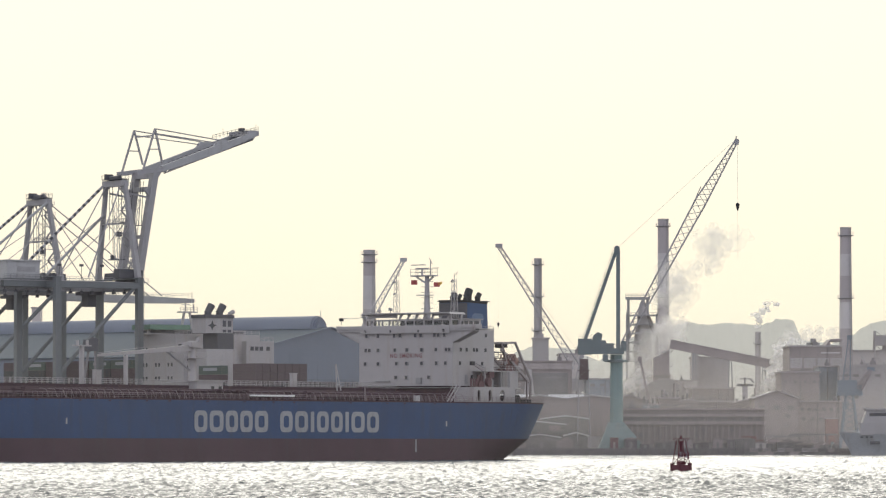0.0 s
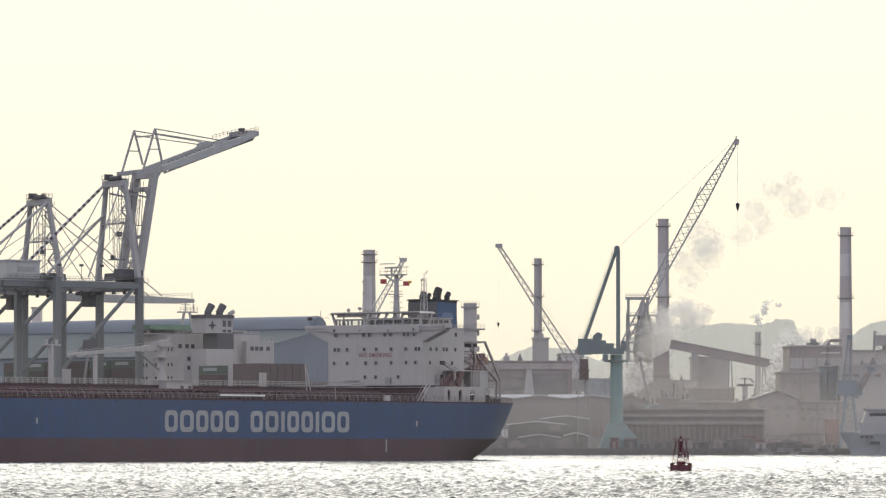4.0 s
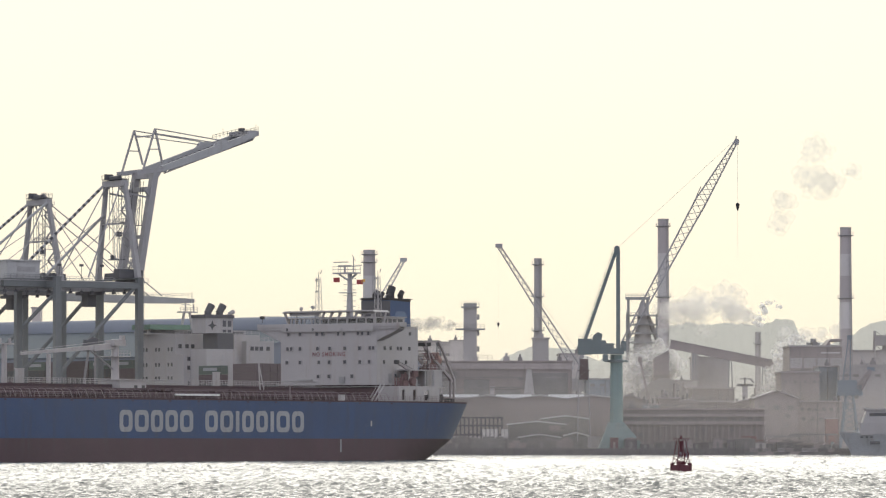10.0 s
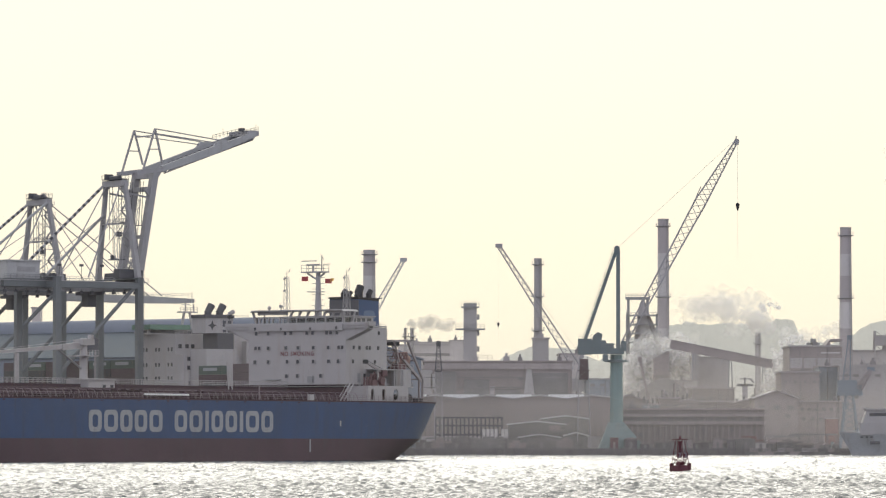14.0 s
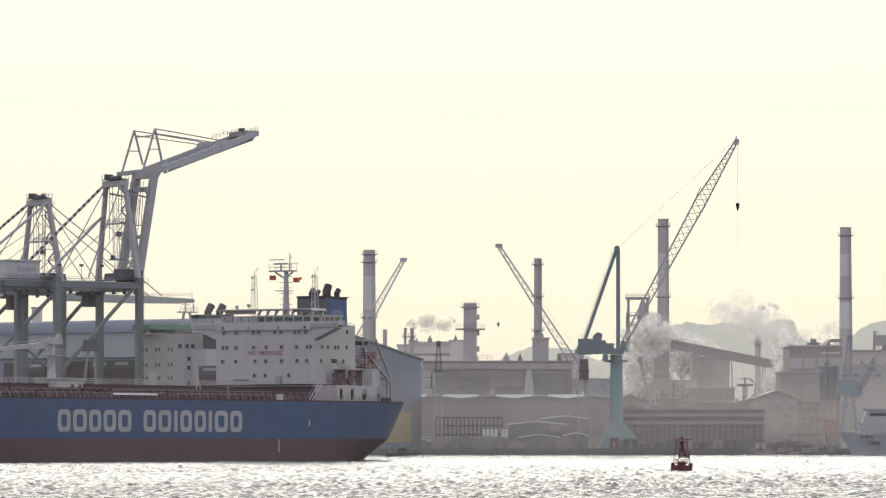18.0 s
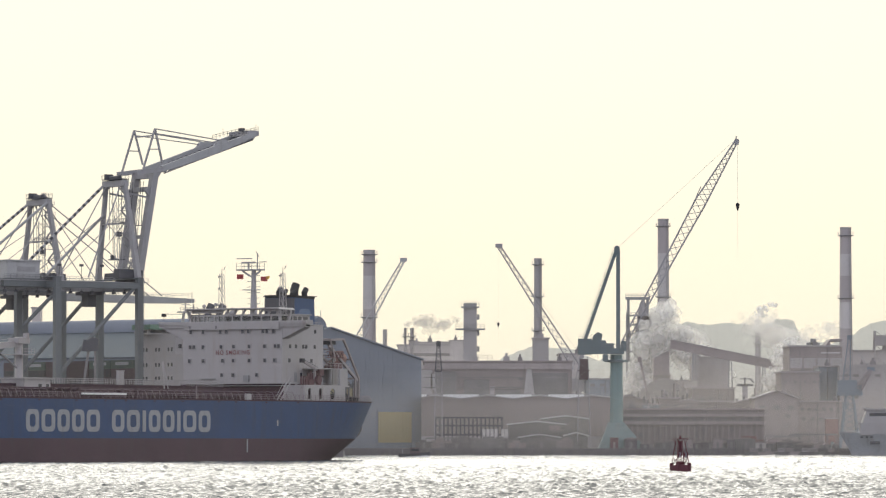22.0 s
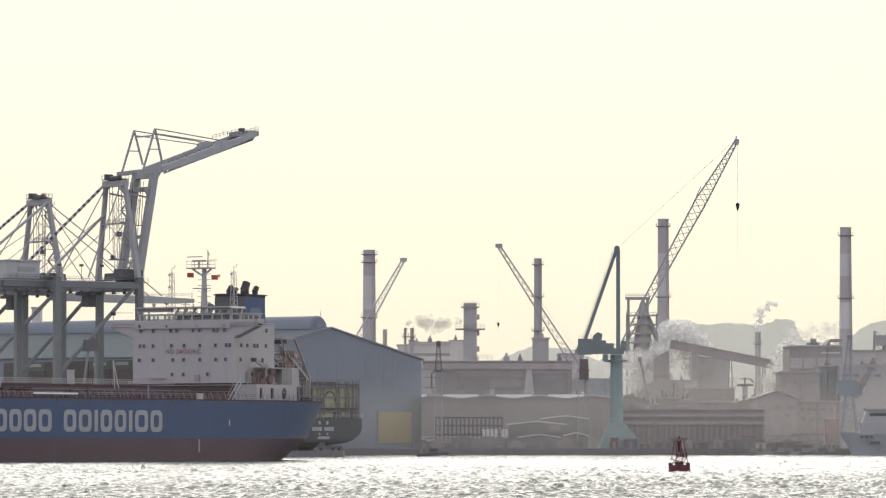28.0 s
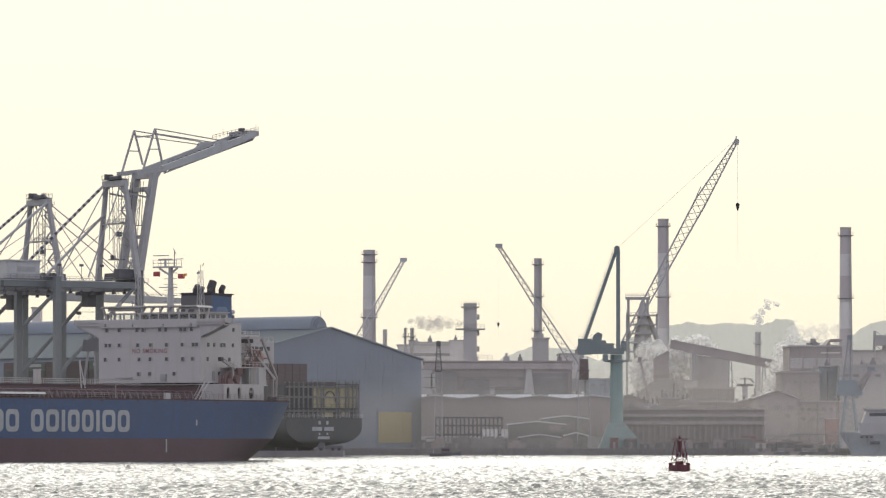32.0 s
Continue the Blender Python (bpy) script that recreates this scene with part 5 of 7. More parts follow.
for z in (13.6, 20.6):
    part("lashing_walkway", M().box(-13, 13, 1.2, 2.2, z, z + 0.3).rail((-13, 1.3, z + 0.3), (13, 1.3, z + 0.3), 1.1, 2.2, 2, 0.05), CONTHULL, cont)
part("side_gallery", M().box(-13.2, -12.6, 1, 12, 11, 20.5), CONTHULL, cont)
part("side_gallery", M().box(12.7, 13.1, 1, 1.4, 11, 20.5).box(12.7, 13.1, 6, 6.4, 11, 20.5).box(12.7, 13.1, 11.6, 12, 11, 20.5).box(12.6, 13.2, 1, 12, 13.6, 13.9).box(12.6, 13.2, 1, 12, 20.2, 20.5), DARKSTEEL, cont)
bx = mesh_of("container", M().box(-1.2, 1.2, 0, 12, 0, 2.55), CONTRED)
bg = mesh_of("container", M().box(-1.2, 1.2, 0, 12, 0, 2.55), CONTGREEN)
bd = mesh_of("container", M().box(-1.2, 1.2, 0, 12, 0, 2.55), SHEETBROWN)
for row in range(11):
    for tier in range(6):
        if row > 6 and tier > 3:
            continue
        k = bx if tier > 2 or row > 5 else (bd if (row + tier) % 3 else bg)
        ob = new("container", k)
        ob.matrix_basis = cont.matrix_basis @ pose(-13.2 + row * 2.55, 14, 11.2 + tier * 2.6)
        tagged(ob, "dull red steel shipping container stacked on the ship" if k == bx else ("green steel shipping container on the ship" if k == bg else "brown steel shipping container on the ship"), "container", "stacked containers")
# forward bays, their long sides towards the harbour
side = {}
for key, c in (("red", CONTRED), ("green", CONTGREEN), ("brown", SHEETBROWN), ("dark", CONTHULL)):
    mm = M().box(-1.2, 1.2, 0, 12.1, 0, 2.5)
    for i in range(24):
        mm.box(-1.26, -1.2, 0.3 + i * 0.5, 0.5 + i * 0.5, 0.15, 2.35)
    side[key] = mesh_of("container", mm, c)
words = {"red": "dull red steel shipping container stacked on the ship", "green": "green steel shipping container with a white strip", "brown": "brown steel shipping container on the ship", "dark": "dark weathered shipping container on the ship"}
strip = mesh_of("mark_strip", M().box(-1.3, -1.26, 2, 9.5, 1.0, 1.9), LETTER)
tops = ("green", "green", "red", "red", "green", "red", "red")
lower = ("red", "dark", "red", "dark", "red", "red", "dark")
for bay in range(6):
    for tier in range(7):
        for row in range(2):
            key = tops[bay] if tier == 6 else lower[(bay * 3 + tier + row) % 7]
            ob = new("container", side[key])
            ob.matrix_basis = cont.matrix_basis @ pose(-13.6 + row * 2.5, 81 + bay * 12.8, 10.95 + tier * 2.54)
            tagged(ob, words[key], "container", "stacked containers")
            if key == "green" and row == 0 and tier == 6:
                part("mark_strip", strip, None, ob, "plain white bar in place of lettering")
for tier in range(6):
    key = "green" if tier == 5 else lower[tier]
    ob = new("container", side[key])
    ob.matrix_basis = cont.matrix_basis @ pose(-13.6, 31.8, 10.95 + tier * 2.58)
    tagged(ob, words[key], "container", "stacked containers")
    if tier == 5:
        part("mark_strip", strip, None, ob, "plain white bar in place of lettering")
bpy.context.view_layer.update()
ch = part("accommodation", M().box(-14, 15.5, 58, 78, 11, 36.0), WHITE, cont, "white stepped accommodation block")
part("lower_block", M().box(-14.2, 15.5, 53, 57.98, 11, 30), WHITE, cont)
part("side_block", M().box(6, 15.7, 50.5, 52.98, 11, 34), WHITE, cont)
part("bridge_deck", M().box(-17, 17, 68, 76, 36.0, 37.4), WHITE, cont)
part("bridge_windows", M().box(-16.5, 16.5, 67.9, 68.0, 36.4, 37.2).box(-17.06, -17.0, 69, 75, 36.4, 37.2), GLASS, cont)
part("bridge_roof", M().box(-17.5, -3.5, 66.5, 76.8, 37.4, 38.9), mat("green_roof_paint", (0.15, 0.26, 0.19), 0.6), cont, "green painted wheelhouse top")
part("bridge_rail", M().rail((-14, 58.1, 36), (15.5, 58.1, 36), 1.2, 1.4, 3, 0.07).rail((-14.1, 53.1, 30), (6, 53.1, 30), 1.2, 1.4, 3, 0.07).rail((6.1, 50.6, 34), (15.5, 50.6, 34), 1.2, 1.4, 3, 0.07), WHITE, cont)
cwin = mesh_of("window", M().box(-0.06, 0.0, -0.45, 0.45, -0.55, 0.55), GLASS)
for z in (17.5, 23, 27, 31.5):
    for y in (60, 61.8, 67, 68.8, 74, 75.8):
        part("window", cwin, None, ch, at=(-14.0, y, z))
awin = mesh_of("window", M().box(-0.6, 0.6, -0.06, 0.0, -0.6, 0.6), GLASS)
for z in (17, 21.5, 26, 28.6):
    for x in (-12.4, -9.8):
        part("window", awin, None, ch, at=(x, 52.98, z))
for x, y, z in ((-12.4, 57.98, 32.4), (-10, 57.98, 32.4), (-8, 57.98, 32.4), (8, 50.48, 31.8), (9.6, 50.48, 31.8), (11.2, 50.48, 31.8), (13.6, 50.48, 31.8), (8, 50.48, 24), (14, 50.48, 24)):
    part("window", awin, None, ch, at=(x, y, z))
cf = part("funnel_casing", M().box(-12, -1.6, 44, 52.9, 11, 31.4), WHITE, cont)
part("funnel_grille", M().box(-7.6, -2.0, 45, 52.9, 31.4, 36.1), FUNGREY, cont, "dark grey louvred funnel base")
part("funnel", M().box(-11.5, -2.0, 45.4, 52.6, 36.1, 40.5), WHITE, cont, "white funnel with a dark star mark")
part("funnel_cap", M().box(-11.8, -1.7, 45.1, 52.9, 40.5, 41.5), FUNGREY, cont)
part("star_mark", M().prism([(-9.2 + (1.5 if i % 2 == 0 else 0.6) * math.cos(radians(45 * i)), 38.3 + (1.5 if i % 2 == 0 else 0.6) * math.sin(radians(45 * i))) for i in range(8)], 45.3, 45.4), CONTHULL, cont, "dark pointed star shape")
for x in (-5.0, -3.2):
    for z in (36.3, 38.0):
        part("louvre", M().box(x - 0.6, x + 0.6, 45.3, 45.4, z, z + 1.8 if z > 37 else z + 0.8), FUNGREY, cont)
for x in (-8.4, -4.4):
    part("exhaust_pipe", M().tube((x, 49, 40.8), (x, 49, 42.4), 1.05, n=12).tube((x - 0.2, 49, 42.0), (x + 1.3, 49, 44.4), 1.05, 1.15, 12), FUNGREY, cont)
part("radar_mast", M().beam((-4.6, 70, 37), (-3.4, 70, 43), 0.6).beam((-0.4, 70, 37), (-1.6, 70, 43), 0.6).box(-5.4, 0.6, 69, 71, 42.6, 43.0).beam((-3, 70, 43), (-3, 70, 47.0), 0.3).beam((-4.4, 70, 45), (-1.6, 70, 45), 0.25).beam((-0.2, 70, 43), (-0.2, 70, 45.2), 0.3), WHITE, cont, "white radar mast")
part("mast_rail", M().rail((-5.4, 69, 43.0), (0.6, 69, 43.0), 1.2, 1.2, 2, 0.07), WHITE, cont)
part("whistle", M().tube((-2, 51, 38), (0.2, 51, 42.0), 0.4).tube((0.2, 51, 42.0), (1.8, 51, 42.6), 0.5, 0.7), WHITE, cont)
part("aft_rail", M().rail((-13.5, 0.6, 11), (13.5, 0.6, 11), 1.2, 1.5, 3, 0.06), WHITE, cont)
part("stair_mast", M().box(4, 5.4, 50, 52.4, 11, 26), WHITE, cont)

# ---- the blue shipyard hall ----
A = 52.0
hall = thing("shipyard_hall", (-37.72, 1690, 2.2), "big blue-grey shipyard hall with a rounded ridge ventilator", "building", "", A)
HW, EAVE, RIDGE, LONG = 49.3, 30.0, 40.0, 168.0
part("gable_wall", M().prism([(-HW, 0), (HW, 0), (HW, EAVE), (0, RIDGE), (-HW, EAVE)], 0, 0.5), BLUESHED, hall)
part("back_wall", M().prism([(-HW, 0), (HW, 0), (HW, EAVE), (0, RIDGE), (-HW, EAVE)], LONG - 0.5, LONG), BLUESHED, hall)
for s in (-1, 1):
    part("side_wall", M().box(min(s * HW, s * (HW - 0.5)), max(s * HW, s * (HW - 0.5)), 0.5, LONG, 0, EAVE - 0.2), BLUESHED, hall)
    part("roof_slope", M().hexa([(s * (HW + 0.6), -0.4, EAVE - 0.1), (0, -0.4, RIDGE + 0.02), (0, LONG, RIDGE + 0.02), (s * (HW + 0.6), LONG, EAVE - 0.1), (s * (HW + 0.6), -0.4, EAVE + 0.3), (0, -0.4, RIDGE + 0.42), (0, LONG, RIDGE + 0.42), (s * (HW + 0.6), LONG, EAVE + 0.3)]), BLUEROOF, hall, "sloping blue sheet roof")
    part("verge_trim", M().beam((s * (HW + 0.6), -0.55, EAVE + 0.2), (0, -0.55, RIDGE + 0.3), 0.2, 0.5), BLUESHED, hall)
vent = [(3.8 * math.cos(radians(a)), RIDGE - 0.2 + 4.4 * (math.sin(radians(a)) if a <= 180 else 0)) for a in range(-12, 193, 12)]
part("ridge_ventilator", M().prism(vent, 5.4, LONG), BLUESHED, hall, "long rounded ventilator along the ridge")
for y0, y1, k in ((4.6, 5.4, 0.95), (4.0, 4.6, 0.86), (3.6, 4.0, 0.7)):
    part("ventilator_end", M().prism([(x * k, RIDGE - 0.9 + (z - RIDGE + 0.9) * k) for x, z in vent], y0, y1), BLUESHED, hall)
door = part("sliding_door", M().box(25.5, 43.5, -0.35, -0.05, 1.9, 12.2), YDOOR, hall, "faded yellow sliding door")
for i in range(5):
    part("door_rib", M().box(26.5 + i * 4, 26.8 + i * 4, -0.4, -0.35, 2.1, 12.0), YDOOR, door)
part("door_frame", M().box(24.9, 44.1, -0.3, -0.06, 12.3, 12.8).box(24.9, 25.4, -0.3, -0.06, 0, 12.3).box(43.6, 44.1, -0.3, -0.06, 0, 12.3), BLUESHED, hall)
for x0, x1, z0, z1 in ((-21, -16, 28, 32), (19, 24, 26, 30), (29, 35, 26, 28), (36.5, 42, 26, 28), (43.5, 48, 26, 28), (20, 23, 22, 24), (28, 34, 21, 24)):
    part("gable_panel", M().box(x0, x1, -0.1, -0.02, z0, z1), BLUESHED, hall)
for i in range(40):
    x = -49 + i * 2.5
    part("cladding_rib", M().box(x - 0.05, x + 0.05, -0.02, 0, 0, EAVE + (HW - abs(x)) / HW * 10), BLUESHED, hall)
part("ridge_aerial", M().tube((0, 4, RIDGE + 3), (0, 4, RIDGE + 6), 0.12), STEEL, hall)


# ---- chimneys ----
def chimney(label, x, y, r0, r1, z1, bands, rings, base=None):
    """A tall stack in painted bands with ring platforms."""
    c = thing("chimney", (x, y, 2.2), label, "chimney", "works chimneys")
    z1 = z1 - 2.2
    cuts = [0.0] + [b * z1 for b in bands] + [z1]
    for i in range(len(cuts) - 1):
        a, b = cuts[i], cuts[i + 1]
        ra, rb = r0 + (r1 - r0) * a / z1, r0 + (r1 - r0) * b / z1
        part("shaft_band", M().lathe([(ra, a), (rb, b)], 20), (REDCON if (len(cuts) - i) % 2 == 0 else PALECON) if bands else CONCRETE, c)
    part("shaft_rim", M().lathe([(r1 + 0.06, z1 - 0.8), (r1 + 0.06, z1 + 0.1), (r1 - 0.5, z1 + 0.12)], 20), CONCRETE, c)
    for k in rings:
        z = k * z1
        r = r0 + (r1 - r0) * k
        m = M().lathe([(r, z - 0.5), (r + 0.9, z - 0.2), (r + 0.9, z), (r, z)], 20)
        for i in range(12):
            a = 2 * math.pi * i / 12
            m.tube(((r + 0.85) * math.cos(a), (r + 0.85) * math.sin(a), z), ((r + 0.85) * math.cos(a), (r + 0.85) * math.sin(a), z + 1.3), 0.06, n=4)
        part("ring_platform", m, STEEL, c)
    part("ladder", M().lattice((r0 * 0.7, -r0 * 0.75, 2), (r1 * 0.7, -r1 * 0.75, z1), 0.8, 0.8, 0.8, 0.8, 30, 0.06), STEEL, c)
    return c


chimney("tall banded concrete chimney behind the hall", -29.13, 2000, 3.04, 2.34, 80.13, (0.48, 0.7, 0.87), (0.94, 0.98, 0.66))
chimney("tall slim grey chimney", 36.56, 1950, 1.85, 1.44, 74.96, (), (0.97, 0.8, 0.62, 0.4))
chimney("tall banded concrete chimney among steam", 91.4, 2100, 2.81, 2.23, 96.84, (0.36, 0.52, 0.65, 0.85), (0.97, 0.66))
chimney("tall banded concrete chimney by the boiler house", 155.16, 1950, 2.94, 2.13, 86.93, (0.36, 0.54, 0.66, 0.78, 0.88), (0.965, 0.68))
chimney("short slim steel chimney giving off vapour", 142.96, 2300, 1.41, 1.23, 54.36, (), (0.9,))
chimney("small twin steel stack", -15.33, 2050, 0.55, 0.5, 50.47, (), (0.93,))
chimney("small twin steel stack", -12.58, 2050, 0.73, 0.69, 50.47, (), (0.93, 0.9))
chimney("small far steel stack", -26.44, 2300, 1.03, 0.92, 55.39, (), ())

# square flue tower with outrigger platforms
sq = thing("flue_tower", (10.18, 1900, 2.2), "square concrete flue tower with side platforms", "chimney")
w = 2.59
part("shaft", M().hexa([(-w, -w, 0), (w, -w, 0), (w, w, 0), (-w, w, 0), (-w * 0.95, -w, 56.38 - 2.2), (w * 0.95, -w, 56.38 - 2.2), (w * 0.95, w, 56.38 - 2.2), (-w * 0.95, w, 56.38 - 2.2)]), CONCRETE, sq)
for z, k in ((46.84 - 2.2, 26), (55.11 - 2.2, 16)):
    h = 0.21 * k
    part("platform", M().box(-h, h, -w - 1, w + 1, z - 0.5, z).rail((-h, -w - 1, z), (h, -w - 1, z), 1.6, 1.4, 2, 0.08), STEEL, sq)
for i in range(7):
    part("ladder_cage", M().box(w, w + 0.9, -0.5, 0.5, 12 + i * 6, 14 + i * 6), STEEL, sq)


# ---- works buildings ----
def building(name, label, x0, x1, y, depth, z1, wall, roof=None, windows=(), ribs=0, pitch=0.0, overhang=0.5):
    """A plain works building; windows: rows of (z, height, width, count)."""
    b = thing(name, ((x0 + x1) / 2, y, 2.2), label, "building")
    h, w = z1 - 2.2, (x1 - x0) / 2
    part("wall", M().prism([(-w, 0), (w, 0), (w, h), (0, h + pitch), (-w, h)], 0, depth) if pitch else M().box(-w, w, 0, depth, 0, h), wall, b)
    r = roof or SHEET
    if pitch:
        for s in (-1, 1):
            part("roof", M().hexa([(s * (w + overhang), -0.6, h - 0.1), (0, -0.6, h + pitch + 0.05), (0, depth + 0.6, h + pitch + 0.05), (s * (w + overhang), depth + 0.6, h - 0.1), (s * (w + overhang), -0.6, h + 0.3), (0, -0.6, h + pitch + 0.45), (0, depth + 0.6, h + pitch + 0.45), (s * (w + overhang), depth + 0.6, h + 0.3)]), r, b)
    else:
        part("roof", M().box(-w - overhang, w + overhang, -overhang, depth + overhang, h, h + 0.5), r, b)
    for z, hh, ww, n in windows:
        me = mesh_of("window", M().box(-ww / 2, ww / 2, -0.12, -0.02, -hh / 2, hh / 2), HAZEGLASS)
        for i in range(n):
            part("window", me, None, b, at=(-w + (i + 0.5) * 2 * w / n, 0, z - 2.2))
    if ribs:
        me = mesh_of("wall_rib", M().box(-0.2, 0.2, -0.3, -0.0, 0, h - 0.1), wall)
        for i in range(ribs):
            part("wall_rib", me, None, b, at=(-w + (i + 0.5) * 2 * w / ribs, 0, 0))
    # seams, pipes, vents and openings of a worn works wall
    rng = random.Random(int(x0 * 7 + z1 * 13))
    if w > 3 and h > 5:
        seam = mesh_of("cladding_seam", M().box(-0.06, 0.06, -0.09, 0, 0.3, h - 0.2), wall)
        for i in range(1, int(2 * w / 2.4)):
            part("cladding_seam", seam, None, b, at=(-w + i * 2.4, 0, 0))
        for i in range(max(2, int(w / 3))):
            x, z = rng.uniform(-w * 0.9, w * 0.9), rng.uniform(h * 0.25, h * 0.9)
            k = rng.random()
            if k < 0.35:
                part("downpipe", M().tube((x, -0.25, 0), (x, -0.25, h - 0.2), 0.14, n=6), DARKSTEEL, b)
            elif k < 0.6:
                q = rng.uniform(0.5, 1.1)
                part("wall_vent", M().box(x - q, x + q, -0.25, 0, z - 0.5, z + 0.5).box(x - q - 0.1, x + q + 0.1, -0.35, 0, z + 0.5, z + 0.6), DARKSTEEL, b)
            elif k < 0.8:
                part("cladding_patch", M().box(x - rng.uniform(1, 2.4), x + rng.uniform(1, 2.4), -0.13, 0, z - rng.uniform(0.8, 2), min(h - 0.3, z + rng.uniform(0.8, 2))), rng.choice((SHEET, SHADEBROWN, SHEETBROWN, SLATE)), b)
            else:
                part("cable_tray", M().box(max(-w, x - rng.uniform(3, 7)), min(w, x + rng.uniform(3, 7)), -0.3, 0, z, z + 0.22), DARKSTEEL, b)
        for i in range(max(1, int(w / 6))):
            if not pitch:
                x = rng.uniform(-w * 0.85, w * 0.85)
                q = rng.uniform(0.4, 1.2)
                part("roof_cowl", M().box(x - q, x + q, 2, 4, h + 0.5, h + 0.9 + q).box(x - q * 0.4, x + q * 0.4, 2.5, 3.5, h + 0.9 + q, h + 1.6 + q * 1.5), rng.choice((DARKSTEEL, SHEET)), b)
    return b


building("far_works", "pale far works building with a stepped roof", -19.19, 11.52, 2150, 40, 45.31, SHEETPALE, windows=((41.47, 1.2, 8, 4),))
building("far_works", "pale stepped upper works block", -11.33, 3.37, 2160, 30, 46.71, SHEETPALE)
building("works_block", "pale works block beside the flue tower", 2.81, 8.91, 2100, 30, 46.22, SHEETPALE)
big = building("plate_shop", "large brown-grey plate shop with a flat roof", -6.75, 45.29, 1780, 70, 32.4, SHADEBROWN, SHEETBROWN, windows=(), ribs=26)
for i, (a, b, c, d) in enumerate(((928, 1002, 658, 700), (745, 765, 655, 700), (762, 800, 662, 690))):
    part("cladding_panel", M().box((a - 881) * 0.1986, (b - 881) * 0.1986, -0.36, -0.32, (785 - d) * 0.1986 + 1.6, (785 - c) * 0.1986 + 1.6), SHADEBROWN if i == 0 else SHEET, big)
for z0, z1, mm in ((27.6, 29.9, SHEETBROWN), (21.0, 21.4, DARKSTEEL), (24.6, 24.9, DARKSTEEL)):
    part("wall_band", M().box(-25.9, 25.9, -0.46, -0.38, z0, z1), mm, big)
# flat dark sheets on the closed wall; a bay's dimness is their colour
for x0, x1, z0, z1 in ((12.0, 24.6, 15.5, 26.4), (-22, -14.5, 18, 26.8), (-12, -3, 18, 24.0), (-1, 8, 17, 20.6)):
    part("dark_opening", M().box(x0, x1, -0.37, -0.31, z0, z1), DARKSHED, big, "flat dark sheet painted as a dim open bay")
part("buttress", M().prism([(8.6, 14.8), (13.4, 14.8), (11.8, 27.6), (10.2, 27.6)], -1.4, -0.3), SHEET, big)
part("roof_railing", M().rail((-10, 0, 30.6), (-2, 0, 30.6), 2.0, 1.4, 2, 0.1), STEEL, big)
building("works_block", "grey works block near the crane", 50.28, 60.49, 1760, 40, 25.99, SLATE, SHEET, windows=((24.03, 1.0, 1.6, 3),))
building("stack_base", "concrete base house of a chimney", 34.51, 40.59, 1945, 12, 43.95, CONCRETE)
building("works_block", "stepped grey block on the skyline", 43.68, 52.16, 1900, 30, 37.09, SHEETPALE)

# long shed with a row of shallow arched bays, bright roof between them
shed = thing("bay_shed", (-7.87, 1720, 2.2), "long brown-grey shed with shallow gabled bays and bright roof", "building")
base, top = 0.0, 18.96 - 2.2
step = 17.85
for i in range(4):
    x0 = -3.84 + i * step
    xs = max(x0, 0.58)
    part("bay_wall", M().prism([(xs, 0), (x0 + step, 0), (x0 + step, top), (x0 + step / 2, top + 1.0), (xs, top + 2 * (xs - x0) / step)], 0, 0.5), SHADEBROWN, shed)
    part("bay_roof", M().hexa([(xs + 0.1, 4, top + 0.3), (x0 + step / 2, 4, top + 1.3), (x0 + step / 2, 60, top + 1.35), (xs + 0.1, 60, top + 0.9), (xs + 0.1, 4, top + 0.5), (x0 + step / 2, 4, top + 1.5), (x0 + step / 2, 60, top + 1.6), (xs + 0.1, 60, top + 1.5)]), ROOFLIT, shed, "bright weathered metal roof bay")
    part("bay_roof", M().hexa([(x0 + step - 0.1, 4, top + 0.3), (x0 + step / 2, 4, top + 1.3), (x0 + step / 2, 60, top + 1.35), (x0 + step - 0.1, 60, top + 0.9), (x0 + step - 0.1, 4, top + 0.5), (x0 + step / 2, 4, top + 1.5), (x0 + step / 2, 60, top + 1.6), (x0 + step - 0.1, 60, top + 1.5)]), ROOFLIT, shed)
    part("gutter", M().beam((xs, -0.2, top + 2 * (xs - x0) / step), (x0 + step / 2, -0.2, top + 1.0), 0.3, 0.35).beam((x0 + step / 2, -0.2, top + 1.0), (x0 + step, -0.2, top), 0.3, 0.35), SHEET, shed)
for i in range(4):
    x0 = -3.84 + i * step
    # opaque near-white strip; the roof's sky reflection is put into its colour
    part("roof_light", M().box(max(x0 - step * 0.34, 0.58), x0 + step * 0.34, 0.6, 0.7, top - 0.4, top + 1.45), ROOFGLINT, shed, "near-white strip painted as the roof's sky glint")
part("back_block", M().box(0.58, -3.84 + 4 * step, 30, 40, 0, top - 1.5), SHEETBROWN, shed)
part("plinth", M().box(0.58, -3.84 + 4 * step, -0.5, 0.1, 0, 4), CONCRETE, shed)

# open yard frames before the shed
yard = thing("yard_gantry", (8.6, 1675, 2.2), "open steel yard frame with upright posts", "frame")
wz = 0.19
for i in range(17):
    x = (-58 + i * 7.2) * wz
    part("post", M().box(x - 0.25, x + 0.25, 0, 0.5, 0, 12.59 - 2.2), CABIN, yard)
for z in (12.59 - 2.2, 9.97 - 2.2, 6.98 - 2.2):
    part("rail_beam", M().box(-60 * wz, 60 * wz, -0.1, 0.6, z - 0.6, z), CABIN, yard)
part("walkway", M().box(-62 * wz, 46 * wz, -1.6, 0, 2.87 - 2.2, 3.8 - 2.2), PALECON, yard, "pale walkway slab")
